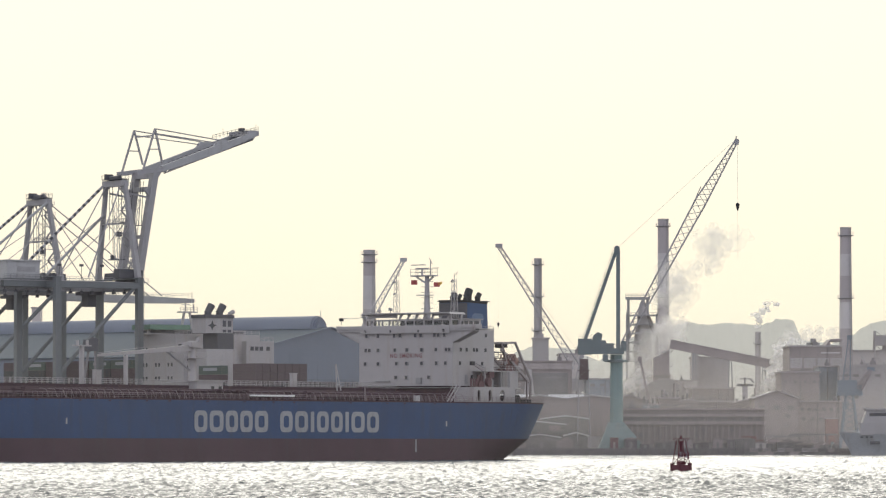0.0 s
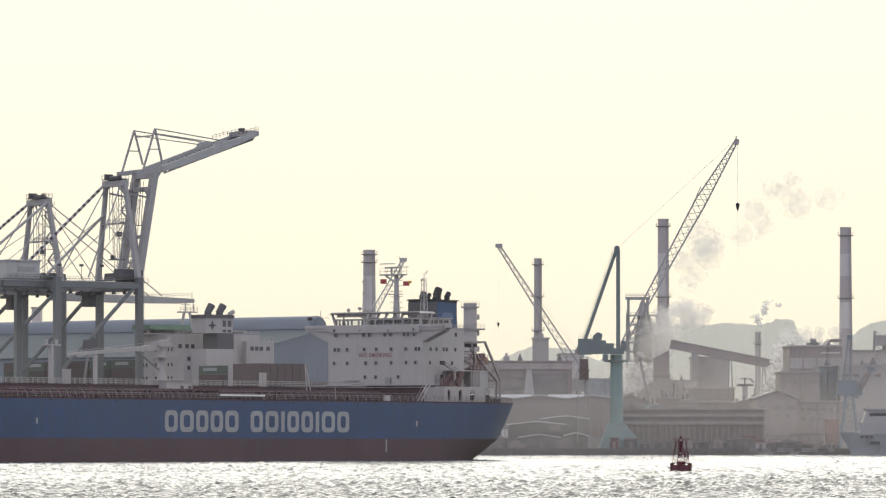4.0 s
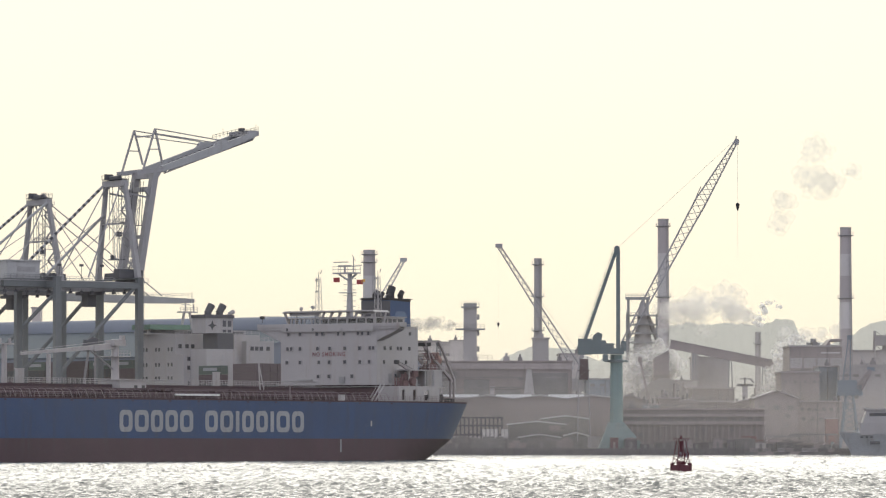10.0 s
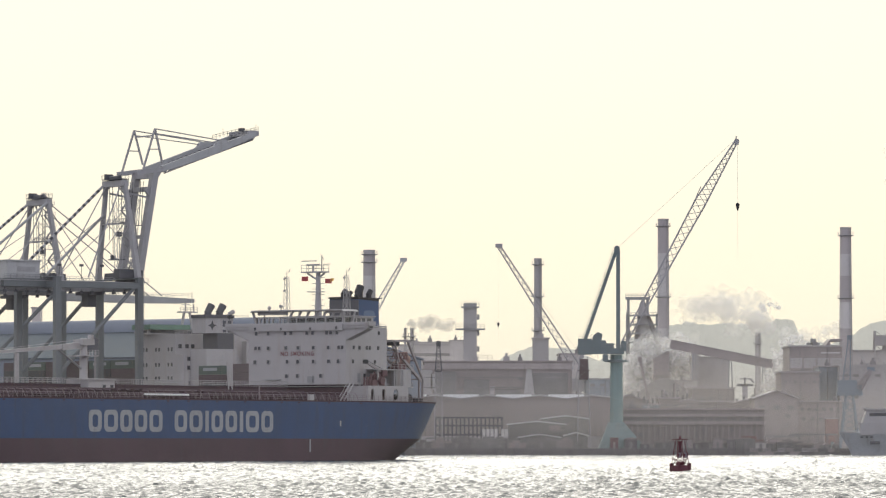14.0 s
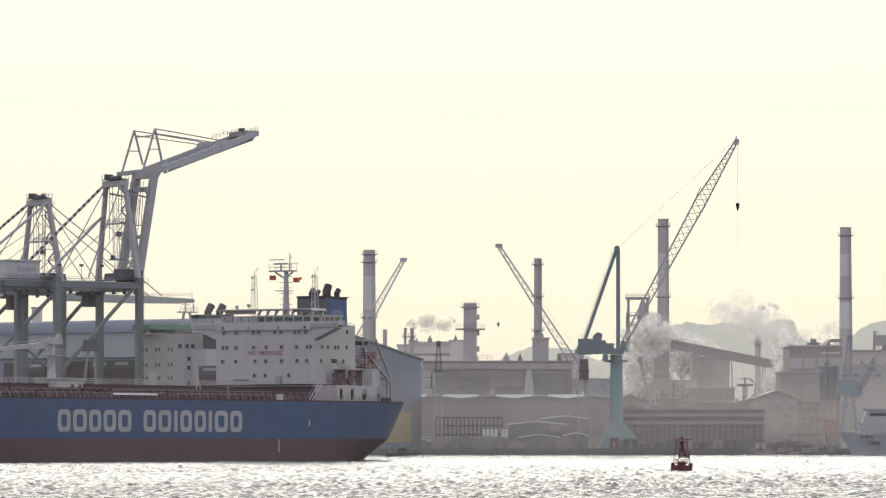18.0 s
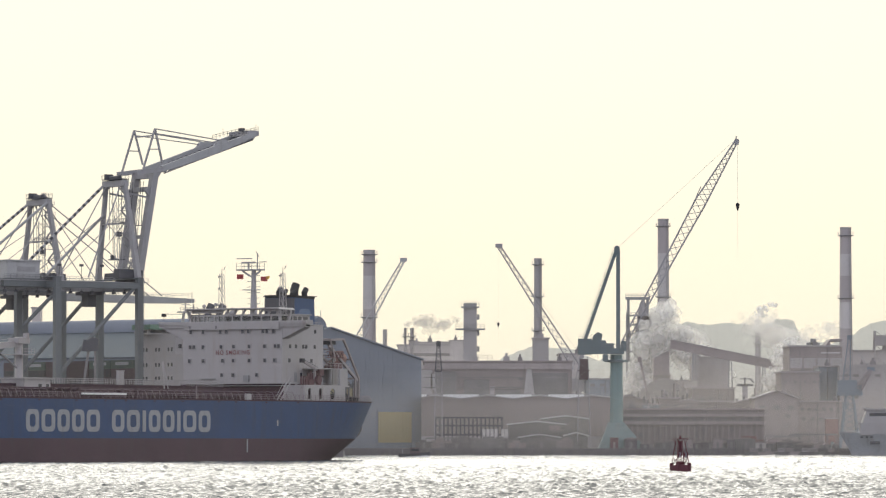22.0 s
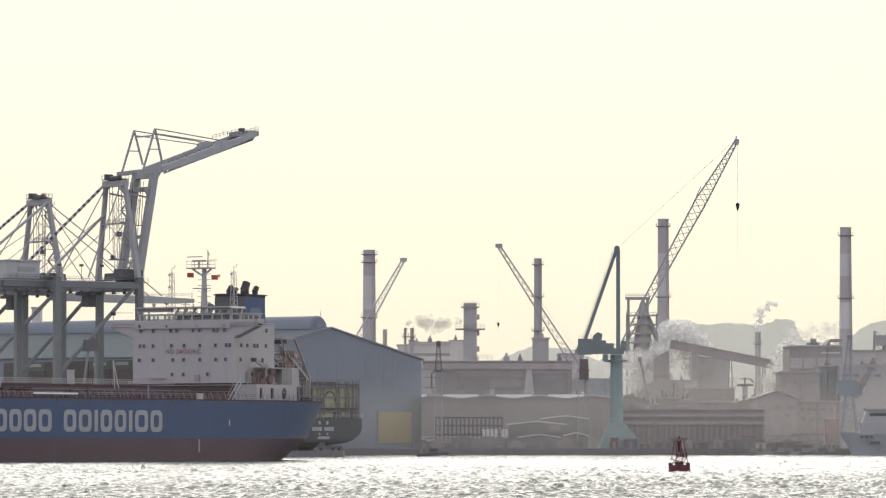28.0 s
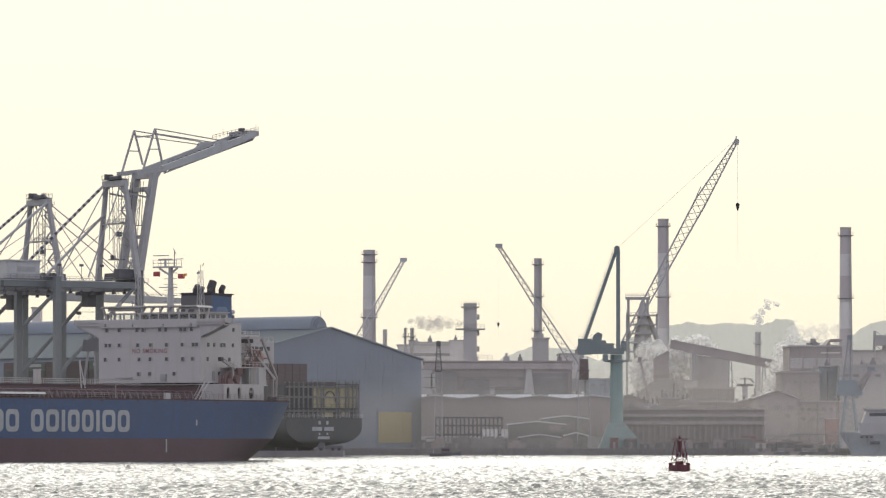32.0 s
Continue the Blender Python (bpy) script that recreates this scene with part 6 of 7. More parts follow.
for i, x in enumerate((856, 863, 870, 877, 889, 895)):
    part("pale_panel", M().box((x - 830) * wz - 0.5, (x - 830) * wz + 0.5, -0.3, -0.15, 6.04 - 2.2, 8.47 - 2.2), PALECON, yard)
for x0, x1, zt, y, lab in ((900, 1000, 752, 1690, "low grey store with a bright sheet roof"), (960, 1040, 742, 1700, "low grey store with a bright sheet roof"), (920, 990, 775, 1672, "low lean-to shed with a pale roof"), (1000, 1040, 772, 1680, "low lean-to shed with a pale roof")):
    k = y / 8961.0
    building("yard_store", lab, (x0 - 784) * k, (x1 - 784) * k, y, 14, 3.8 + (785 - zt) * k, DARKSHED, ROOFLIT, pitch=0.9)


# ---- shipyard jib crane ----
D0 = 1650
jc = thing("level_luffing_crane", (56.53, 1650, 2.2), "teal shipyard jib crane on a tall column", "crane")
k = D0 / 8961.0
def jx(px):
    return (px - 1091) * k
def jz(py):
    return 3.8 + (785 - py) * k - 2.2
part("pedestal", M().hexa([(jx(1059), -8, 0), (jx(1141), -8, 0), (jx(1141), 8, 0), (jx(1059), 8, 0), (jx(1076), -2.6, jz(748)), (jx(1104), -2.6, jz(748)), (jx(1104), 2.6, jz(748)), (jx(1076), 2.6, jz(748))]), TEALGREY, jc, "flared teal pedestal")
part("column", M().lathe([(2.15, jz(750)), (1.95, jz(628))], 20), TEAL, jc)
part("column_collar", M().lathe([(2.0, jz(642)), (3.4, jz(641)), (3.4, jz(638)), (2.0, jz(637))], 20), TEALDARK, jc)
part("slewing_deck", M().box(jx(1023), jx(1104), -3.4, 3.4, jz(627), jz(617)).box(jx(1023), jx(1047), -3.6, 3.6, jz(628), jz(600)), TEALDARK, jc, "dark teal slewing platform with counterweight")
mh = part("machinery_house", M().box(jx(1044), jx(1072), -2.8, 2.8, jz(617), jz(603)).prism([(jx(1048), jz(603)), (jx(1064), jz(603)), (jx(1066), jz(592)), (jx(1058), jz(588)), (jx(1050), jz(594))], -2.4, 2.4).box(jx(1072), jx(1086), -2.2, 2.2, jz(617), jz(608)), TEALDARK, jc, "rounded machinery cover")
part("deck_railing", M().rail((jx(1023), -3.4, jz(600)), (jx(1047), -3.4, jz(600)), 1.2, 1.2, 2, 0.06).rail((jx(1064), -3.4, jz(617)), (jx(1104), -3.4, jz(617)), 1.2, 1.2, 2, 0.06), STEEL, jc)
for y in (-1.9, 1.9):
    part("tower_leg", M().beam((jx(1094), y, jz(617)), (jx(1094), y * 0.4, jz(445)), 1.2, 1.2), TEALDARK, jc)
    part("back_leg", M().beam((jx(1036), y, jz(600)), (jx(1090), y * 0.4, jz(445)), 1.0, 1.0), TEALDARK, jc)
    part("jib_foot", M().box(jx(1099), jx(1108), y - 0.4, y + 0.4, jz(622), jz(604)), TEALDARK, jc)
m = M()
for i in range(16):
    a, b = i / 16, (i + 1) / 16
    pa = Vector((jx(1036), -1.9, jz(600))).lerp(Vector((jx(1090), -0.8, jz(445))), a)
    pb = Vector((jx(1036), -1.9, jz(600))).lerp(Vector((jx(1090), -0.8, jz(445))), b)
    m.tube(pa + Vector((-0.7, 0, 0.4)), pb + Vector((-0.7, 0, 0.4)), 0.06, n=4).tube(pa, pa + Vector((-0.7, 0, 1.3)), 0.05, n=4).tube(pa + Vector((-0.7, 0, 1.3)), pb + Vector((-0.7, 0, 1.3)), 0.05, n=4)
part("stair_railing", m, TEALDARK, jc)
part("tower_head", M().box(jx(1087), jx(1097), -1.4, 1.4, jz(448), jz(441)).tube((jx(1092), -1, jz(440)), (jx(1092), 1, jz(440)), 0.9, n=12), TEALDARK, jc)
jib = part("jib", M().lattice((jx(1105), 0, jz(606)), (jx(1240), 0, jz(358)), 1.6, 1.6, 3.6, 3.6, 20, 0.25).lattice((jx(1240), 0, jz(358)), (jx(1304), 0, jz(250)), 3.6, 3.6, 0.9, 0.9, 12, 0.25), CRANEGREY, jc, "long grey lattice jib")
part("jib_head", M().box(jx(1301), jx(1308), -0.7, 0.7, jz(256), jz(246)).tube((jx(1303), 0, jz(248)), (jx(1304), 0, jz(240)), 0.2).tube((jx(1305), -0.5, jz(250)), (jx(1305), 0.5, jz(250)), 0.8, n=10), CRANEGREY, jib)
part("jib_knee", M().tube((jx(1232), 0, jz(350)), (jx(1241), 0, jz(330)), 0.14), CRANEGREY, jib)
for y in (-0.5, 0.5):
    part("luffing_rope", M().tube((jx(1093), y, jz(439)), (jx(1303), y, jz(246)), 0.05, n=4), CRANELIGHT, jc)
part("hoist_rope", M().tube((jx(1306), 0, jz(252)), (jx(1306), 0, jz(362)), 0.05, n=4).tube((jx(1306), 0, jz(372)), (jx(1306), 0, jz(460)), 0.04, n=4), CRANELIGHT, jc)
part("hook_block", M().lathe([(0.15, jz(373)), (0.55, jz(366)), (0.65, jz(361)), (0.2, jz(359))], 10, jx(1306), 0), BLACK, jc)
part("cab", M().box(jx(1066), jx(1075), -4.4, -2.4, jz(640), jz(628)), TEALDARK, jc)
for s in (-1, 1):
    part("gallery", M().box(jx(1070 if s < 0 else 1098), jx(1080 if s < 0 else 1112), -1.5, 1.5, jz(641), jz(639)), TEALDARK, jc)


def yard_crane(label, x, y, foot, head, tower_h, base_w, colour, k=1.0, jib_colour=None, deck=0.62):
    """Portal crane with a lattice jib from foot to head, both local."""
    c = thing("portal_crane", (x, y, 2.2), label, "crane", "shipyard cranes")
    for sx in (-1, 1):
        for sy in (-1, 1):
            part("portal_leg", M().beam((sx * base_w, sy * base_w, 0), (sx * base_w * 0.35, sy * base_w * 0.35, tower_h * deck), 0.7 * k), colour, c)
    part("portal_brace", M().lattice((0, 0, tower_h * 0.1), (0, 0, tower_h * deck), base_w * 1.6, base_w * 1.6, base_w * 0.7, base_w * 0.7, 7, 0.3 * k), colour, c)
    part("slewing_platform", M().box(-4.5 * k, 4.5 * k, -3 * k, 3 * k, tower_h * deck, tower_h * (deck + 0.04)), colour, c)
    part("machinery_house", M().box(-4.2 * k, 2.5 * k, -2.4 * k, 2.4 * k, tower_h * (deck + 0.04), tower_h * (deck + 0.14)).box(2.5 * k, 4.4 * k, -1 * k, 1 * k, tower_h * (deck + 0.04), tower_h * (deck + 0.1)), colour, c)
    part("mast", M().lattice((-1 * k, 0, tower_h * (deck + 0.14)), (0, 0, tower_h), 2.6 * k, 2.6 * k, 0.8 * k, 0.8 * k, 6, 0.14 * k).box(-0.8 * k, 0.8 * k, -0.6 * k, 0.6 * k, tower_h - 0.4, tower_h + 1.2), colour, c)
    part("jib", M().lattice(foot, head, 2.8 * k, 2.8 * k, 1.1 * k, 1.1 * k, 18, 0.24 * k), jib_colour or colour, c)
    part("jib_head", M().box(head[0] - 1.3 * k, head[0] + 1.3 * k, -0.6, 0.6, head[2] - 0.5, head[2] + 0.9), colour, c)
    part("luffing_rope", M().tube((0, 0, tower_h), head, 0.05, n=4), colour, c)
    return c


yard_crane("pale lattice jib crane behind the hall", -32.23, 1900, (0, 0, 41.97 - 2.2), (-14.84 - -32.23, 0, 72.5 - 2.2), 34, 4.5, CRANELIGHT)
yard_crane("grey lattice jib crane with a long luffing jib", 50.51, 1840, (-2, 0, 31.52 - 2.2), (20.33 - 50.51, 0, 75.46 - 2.2), 33, 5, CRANEGREY)
lm = thing("lattice_mast", (-1.48, 1662, 2.2), "slim lattice mast before the shed, dark at its head", "mast")
part("mast", M().lattice((0, 0, 0), (0, 0, 25.2), 2.6, 2.6, 2.2, 2.2, 12, 0.11), CRANEGREY, lm)
part("mast_top", M().lattice((0, 0, 25.2), (0, 0, 33.4), 2.2, 2.2, 0.9, 0.9, 8, 0.17).box(-0.9, 0.9, -0.9, 0.9, 25.0, 25.3), CABIN, lm)
part("mast_cap", M().box(-0.7, 0.7, -0.7, 0.7, 33.4, 35.2).box(-0.9, 0.9, -0.9, 0.9, 34.2, 34.4), CABIN, lm)
part("guy_ladder", M().beam((0.6, -1.2, 0), (0.4, -0.9, 25), 0.1).beam((1.0, -1.2, 0), (0.8, -0.9, 25), 0.1), DARKSTEEL, lm)
yard_crane("blue-grey portal crane by the boiler house", 136.4, 1700, (3, 0, 21.82 - 2.2), (143.61 - 136.4, 0, 28.46 - 2.2), 38.9 - 2.2, 3.3, mat("faded_blue_crane_paint", (0.235, 0.27, 0.3), 0.7), 0.95, PINK, 0.48)
lc = thing("lattice_mast", (46.4, 1670, 2.2), "tall narrow lattice mast", "mast")
part("mast", M().lattice((0, 0, 0), (0, 0, 32.31 - 2.2), 4.4, 4.4, 2.8, 2.8, 14, 0.12), CRANEGREY, lc)
part("mast_cap", M().box(-1.5, 1.5, -1.5, 1.5, 22.6, 29.4).box(-2.0, 2.0, -2.0, 2.0, 25.4, 25.7), mat("dark_red_brown_steel", (0.17, 0.12, 0.12), 0.8, vary=0.25), lc, "dark red-brown boxed head")
hk = thing("crane_hook", (20.12, 1840, 46.92), "dark hook block hanging from a jib rope", "hook")
part("block", M().lathe([(0.15, -0.8), (0.4, 0), (0.5, 0.6), (0.15, 0.8)], 10), BLACK, hk)
part("rope", M().tube((0, 0, 1), (0, 0, 74.64 - 46.92), 0.03, n=4).tube((0, 0, -1), (0, 0, -6), 0.04, n=4), CRANELIGHT, hk)

# ---- steelworks to the east of the jib crane ----
long = building("quay_warehouse", "long low columned quayside warehouse", 57.97, 105.54, 1665, 24, 14.76, SHADEBROWN, SHEETBROWN)
part("upper_band", M().box(-23.9, 23.9, -0.8, 0, 12.53 - 2.2, 13.46 - 2.2).box(-23.9, 23.9, -0.9, 0, 9.93 - 2.2, 11.05 - 2.2), SHEETBROWN, long)
me = mesh_of("column", M().box(-0.22, 0.22, -0.55, -0.1, 0, 9.93 - 2.2), SHEETBROWN)
for i in range(26):
    part("column", me, None, long, at=(-23.4 + i * 1.87, 0, 0))
me = mesh_of("window", M().box(-0.95, 0.95, -0.12, -0.02, 0, 1.3), DARKSTEEL)
for i in range(18):
    part("window", me, None, long, at=(-22.6 + i * 2.6, 0, 11.23 - 2.2))
part("plate_pile", M().box(14, 23.5, -4, -2, 0, 2.8).box(16, 21, -3.9, -2.1, 2.8, 4.0), RUST, long, "red rusty plate stock")

bf = thing("blast_furnace", (80.3, 2050, 2.2), "steel furnace tower with a top gantry among steam", "tower")
kk = 2050 / 8961.0
def bz(py):
    return 3.8 + (785 - py) * kk - 2.2
part("top_gantry", M().box((1107 - 1135) * kk, (1150 - 1135) * kk, -1.5, 1.5, bz(531), bz(526)).rail(((1107 - 1135) * kk, -1.5, bz(526)), ((1150 - 1135) * kk, -1.5, bz(526)), 1.2, 1.2, 2, 0.1), STEEL, bf)
for px in (1112, 1146):
    part("gantry_leg", M().box((px - 1135) * kk - 0.5, (px - 1135) * kk + 0.5, -1, 1, bz(640), bz(531)), STEEL, bf)
part("furnace_shaft", M().lathe([(3.4, 0), (3.4, bz(640)), (4.0, bz(620)), (3.2, bz(590)), (2.2, bz(565)), (1.4, bz(540)), (0.7, bz(532))], 20, 0.6, 0), SHEET, bf)
part("down_comer", M().tube((1, 0, bz(545)), ((1163 - 1135) * kk, 0, bz(600)), 1.1, n=12).tube(((1163 - 1135) * kk, 0, bz(600)), ((1163 - 1135) * kk, 0, 0), 1.1, n=12), SHEET, bf)
for i in range(6):
    z = bz(640 - i * 16)
    part("tower_floor", M().box(-6.2, 6.4, -5, 5, z, z + 0.4).rail((-6.2, -5, z), (6.4, -5, z), 1.3, 1.6, 2, 0.09), STEEL, bf)
for x in (-6, 6):
    part("tower_column", M().box(x - 0.4, x + 0.4, -5, -4.4, 0, bz(556)), STEEL, bf)

building("sinter_house", "tall grey sinter house", 98.65, 112.93, 2000, 25, 37.6, SHEET)
building("sinter_house", "narrow grey tower block", 97.93, 100.38, 1990, 10, 40, SHEET)
def heap(x0, x1, y, crest, label, seed):
    """A long heap of loose fines; crest: heights along it."""
    m, n, q = M(), 40, 9
    vs = []
    for i in range(n):
        f = i / (n - 1)
        h = float(np.interp(f, [c[0] for c in crest], [c[1] for c in crest]))
        for j in range(q):
            g = 2 * j / (q - 1) - 1
            vs.append(((x0 + (x1 - x0) * f), 16 * g, max(0.0, h * (1 - abs(g) ** 1.3) + 0.5 * noise.noise((i * 0.4, j * 0.7, seed)) * (1 - abs(g)))))
    m.add(vs, [(i * q + j, (i + 1) * q + j, (i + 1) * q + j + 1, i * q + j + 1) for i in range(n - 1) for j in range(q - 1)])
    ob = tagged(new("ore_heap", mesh_of("ore_heap", m, ORE)), label, "heap", kind="stuff")
    ob.location = (0, y, 2.2)
    return ob


heap(66.0, 100.0, 1915, [(0, 13), (0.22, 21), (0.42, 25.5), (0.55, 26.5), (0.7, 24), (0.85, 17), (1, 10)], "dark ore heap behind the warehouse", 1.7)
stk = thing("transfer_tower", (83.9, 1945, 2.2), "grey transfer tower with a sloping top", "tower")
part("wall", M().prism([(-3.0, 0), (3.0, 0), (3.0, 37.2), (-3.0, 34.0)], 0, 8), SHEETBROWN, stk)
part("roof", M().hexa([(-3.4, -0.4, 33.9), (3.4, -0.4, 37.5), (3.4, 8.4, 37.5), (-3.4, 8.4, 33.9), (-3.4, -0.4, 34.2), (3.4, -0.4, 37.8), (3.4, 8.4, 37.8), (-3.4, 8.4, 34.2)]), SHEET, stk)
part("lower_stage", M().box(-3.2, 3.4, -1.6, 0, 0, 27.6).box(-3.6, 4.0, -1.9, 0, 27.6, 27.9), SHADEBROWN, stk)
for z in (8, 14, 20, 26, 31):
    part("landing", M().box(3.0, 4.2, 0, 3, z, z + 0.2).rail((4.2, 0, z + 0.2), (4.2, 3, z + 0.2), 1.1, 1.0, 2, 0.06), STEEL, stk)
chute = thing("leaning_chute", (72.0, 1860, 2.2), "dark leaning pipe behind the warehouse", "chute")
part("pipe", M().beam((5.2, 0, 10.0), (0.4, 0, 32.0), 1.0, 1.0, 0.7, 0.7).beam((6.6, 0, 0), (5.2, 0, 10.2), 1.2), SHADEBROWN, chute)
part("pipe_head", M().box(-0.5, 0.9, -0.6, 0.6, 31.4, 33.4), SHADEBROWN, chute)
building("works_block", "grey works block under the conveyor", 88.4, 97.9, 1950, 20, 27.8, SHEETPALE, windows=((24.5, 1.0, 1.2, 3),))
for x0, x1, zt, wall, lab, pit in ((1088, 1136, 708, SHEETBROWN, "low brown works shed with a pitched roof", 1.6), (1136, 1166, 717, SLATE, "low slate-grey works shed", 0), (1166, 1204, 706, SHADEBROWN, "dull brown works shed", 0), (1204, 1236, 712, SHEETBROWN, "brown works shed with roof vents", 0.8), (1236, 1296, 712, SHADEBROWN, "dull works shed with small windows", 0), (1296, 1352, 714, SHADEBROWN, "low brown shed at the end of the range", 1.2)):
    k = 1820 / 8961.0
    b = building("works_block", lab, (x0 - 784) * k, (x1 - 784) * k, 1820, 26, 3.8 + (785 - zt) * k, wall, windows=((3.8 + (785 - zt - 12) * k, 0.9, 1.0, 4),), pitch=pit)
    w, h = (x1 - x0) * k / 2, 3.8 + (785 - zt) * k - 2.2
    for i, s in enumerate((-0.7, -0.25, 0.3, 0.75)):
        part("roof_vent", M().box(w * s - 0.3, w * s + 0.3, 2, 3, h, h + 1.4 + (i * 7 + x0) % 3 * 0.7).box(w * s - 0.5, w * s + 0.5, 1.8, 3.2, h + 1.4 + (i * 7 + x0) % 3 * 0.7, h + 1.7 + (i * 7 + x0) % 3 * 0.7), DARKSTEEL, b)
    if x0 in (1166, 1296):
        part("flue", M().tube((w * 0.5, 6, h), (w * 0.5, 6, h + 5.5), 0.45, n=10), SHADEBROWN, b)
building("works_block", "dull grey range behind the warehouse", 92.52, 108.26, 1880, 30, 24.15, SHADEBROWN)
# conveyor bridge: a sloping enclosed gallery on trestles
cv = thing("conveyor_bridge", (110.68, 1960, 2.2), "long sloping enclosed conveyor bridge", "conveyor")
kc = 1960 / 8961.0
pa, pb = ((1186 - 1290) * kc, 0, 3.8 + (785 - 610) * kc - 2.2), ((1398 - 1290) * kc, 0, 3.8 + (785 - 652) * kc - 2.2)
part("gallery", M().beam(pa, pb, 3.4, 3.2), SHEETBROWN, cv)
part("gallery_roof", M().beam((pa[0], 0, pa[2] + 1.8), (pb[0], 0, pb[2] + 1.8), 3.9, 0.3), SHEET, cv)
for s in (0.2, 0.5, 0.78):
    p = Vector(pa).lerp(Vector(pb), s)
    part("trestle", M().beam((p.x - 1.6, -1.4, 0), (p.x - 0.4, -1.4, p.z - 1.5), 0.5).beam((p.x + 1.6, -1.4, 0), (p.x + 0.4, -1.4, p.z - 1.5), 0.5).beam((p.x - 1.3, -1.4, p.z * 0.3), (p.x + 0.8, -1.4, p.z * 0.65), 0.3), STEEL, cv)
boil = building("boiler_house", "large brown boiler house with a stepped top", 129.97, 149.69, 1900, 35, 40.06, SHEETBROWN, windows=())
part("upper_stage", M().box(5.72, 9.97, 2, 24, 40, 43.03 - 2.2).prism([(3.82, 38.3), (5.72, 38.3), (5.72, 40.8)], 2, 24), SHEETBROWN, boil)
part("roof_vent", M().box(-1.5, 0.2, 4, 8, 38.7, 41).box(-3, 2, 4, 8, 38.7, 39.4), STEEL, boil)
part("light_strip", M().box(2, 9.0, -0.14, -0.04, 37.51 - 2.2, 38.04 - 2.2), PALECON, boil)
for i in range(4):
    part("wall_panel", M().box(-9.5 + i * 5, -5.0 + i * 5, -0.1, -0.03, 32 - 2.2, 35.82 - 2.2), SHEET, boil)
mill = building("mill_block", "grey mill block with a flat roof", 123.46, 137.5, 1850, 30, 29.61, SHEETBROWN, SHEET, windows=((26.3, 0.8, 1.0, 4),))
building("mill_block", "slate-grey mill block beside the boiler house", 138.24, 146.96, 1860, 30, 31.82, SLATE)
building("ore_shed", "round-roofed brown ore shed", 109.65, 124.75, 1780, 30, 19.49, SHEETBROWN, SHEET, windows=((16.31, 1.6, 2.0, 3),), pitch=2.6)
building("ore_shed", "brown works range with small windows", 123.05, 141.03, 1790, 30, 18.38, SHEETBROWN, windows=((15.79, 1.2, 1.2, 7), (12.39, 1.2, 1.2, 6)))
building("works_block", "grey works range beyond the naval quay", 144.93, 176.72, 1850, 40, 32.08, SHEET, windows=((28.57, 1.0, 2.0, 8),))
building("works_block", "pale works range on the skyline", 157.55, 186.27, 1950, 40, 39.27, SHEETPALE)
tow = thing("screen_tower", (169.3, 1950, 2.2), "dark lattice screening tower on the skyline", "tower")
part("frame_tower", M().lattice((0, 0, 0), (0, 0, 47.1 - 2.2), 9, 9, 6, 6, 9, 0.3).box(-3, 4, -2, 2, 41.45 - 2.2, 45.36 - 2.2), SHEET, tow)
rk = thing("hopper_tower", (110.24, 1850, 2.2), "small hopper tower with a slewing arm", "tower")
part("post", M().box(-1, 1, -1, 1, 0, 25.48 - 2.2), SHEET, rk)
part("arm", M().box(-3, 3, -1, 1, 24.65 - 2.2, 25.48 - 2.2).beam((0, 0, 25.48 - 2.2), (0, 0, 27.95 - 2.2), 0.5).beam((-1.6, 0, 27.34 - 2.2), (2.4, 0, 27.34 - 2.2), 0.4).beam((2, 0, 27.34 - 2.2), (3.4, 0, 25.89 - 2.2), 0.6), DARKSTEEL, rk)

# low quayside stores, stacks and parked gear
random.seed(21)
for i in range(30):
    px = 1100 + i * 13 + random.uniform(-3, 3)
    kq = 1642 / 8961.0
    w, h = random.uniform(0.9, 3.2), random.uniform(0.9, 3.0)
    b = thing("quay_store", ((px - 784) * kq, 1642 + random.uniform(-3, 8), 2.2), "small grey store box on the quay", "store", "quayside stores")
    c = random.choice((SHEETPALE, SHADEBROWN, SHEETBROWN, QUAYMAT, GROUNDMAT, DARKSHED, QUAYMAT, DARKSHED))
    part("body", M().box(-w, w, 0, 3, 0, h), c, b)
    part("lid", M().prism([(-w - 0.2, h), (w + 0.2, h), (w * 0.3, h + 0.6), (-w * 0.3, h + 0.6)], -0.2, 3.2), SHADEBROWN, b)
    part("door", M().box(-0.4, 0.5, -0.08, 0.02, 0, min(2.0, h - 0.3)), HAZEGLASS, b)
for i in range(22):
    kq = 1645 / 8961.0
    px = 750 + i * 15 + random.uniform(-4, 4)
    if 1030 < px < 1150:
        continue
    w, h = random.uniform(1.5, 5), random.uniform(1.0, 3.2)
    b = thing("quay_store", ((px - 784) * kq, 1645 + random.uniform(-3, 8), 2.2), "low weathered store on the shipyard quay", "store", "quayside stores")
    part("body", M().box(-w, w, 0, 3, 0, h).box(-w * 0.5, w * 0.3, 0.3, 2.6, h, h + 0.7), random.choice((SHADEBROWN, GROUNDMAT, DARKSHED, QUAYMAT)), b)
    part("door", M().box(-0.4, 0.5, -0.08, 0.02, 0, min(2.0, h - 0.2)), HAZEGLASS, b)
rc = thing("red_cabin", (135.13, 1760, 2.2), "faded red steel cabin by the works", "cabin")
part("body", M().box(-2.2, 2.2, 0, 4, 0, 12.25 - 2.2), RUST, rc)
part("roof", M().box(-2.5, 2.5, -0.3, 4.3, 12.25 - 2.2, 12.64 - 2.2), SHEET, rc)
part("door", M().box(-0.5, 0.6, -0.1, 0.02, 0, 2.1), TEALDARK, rc)

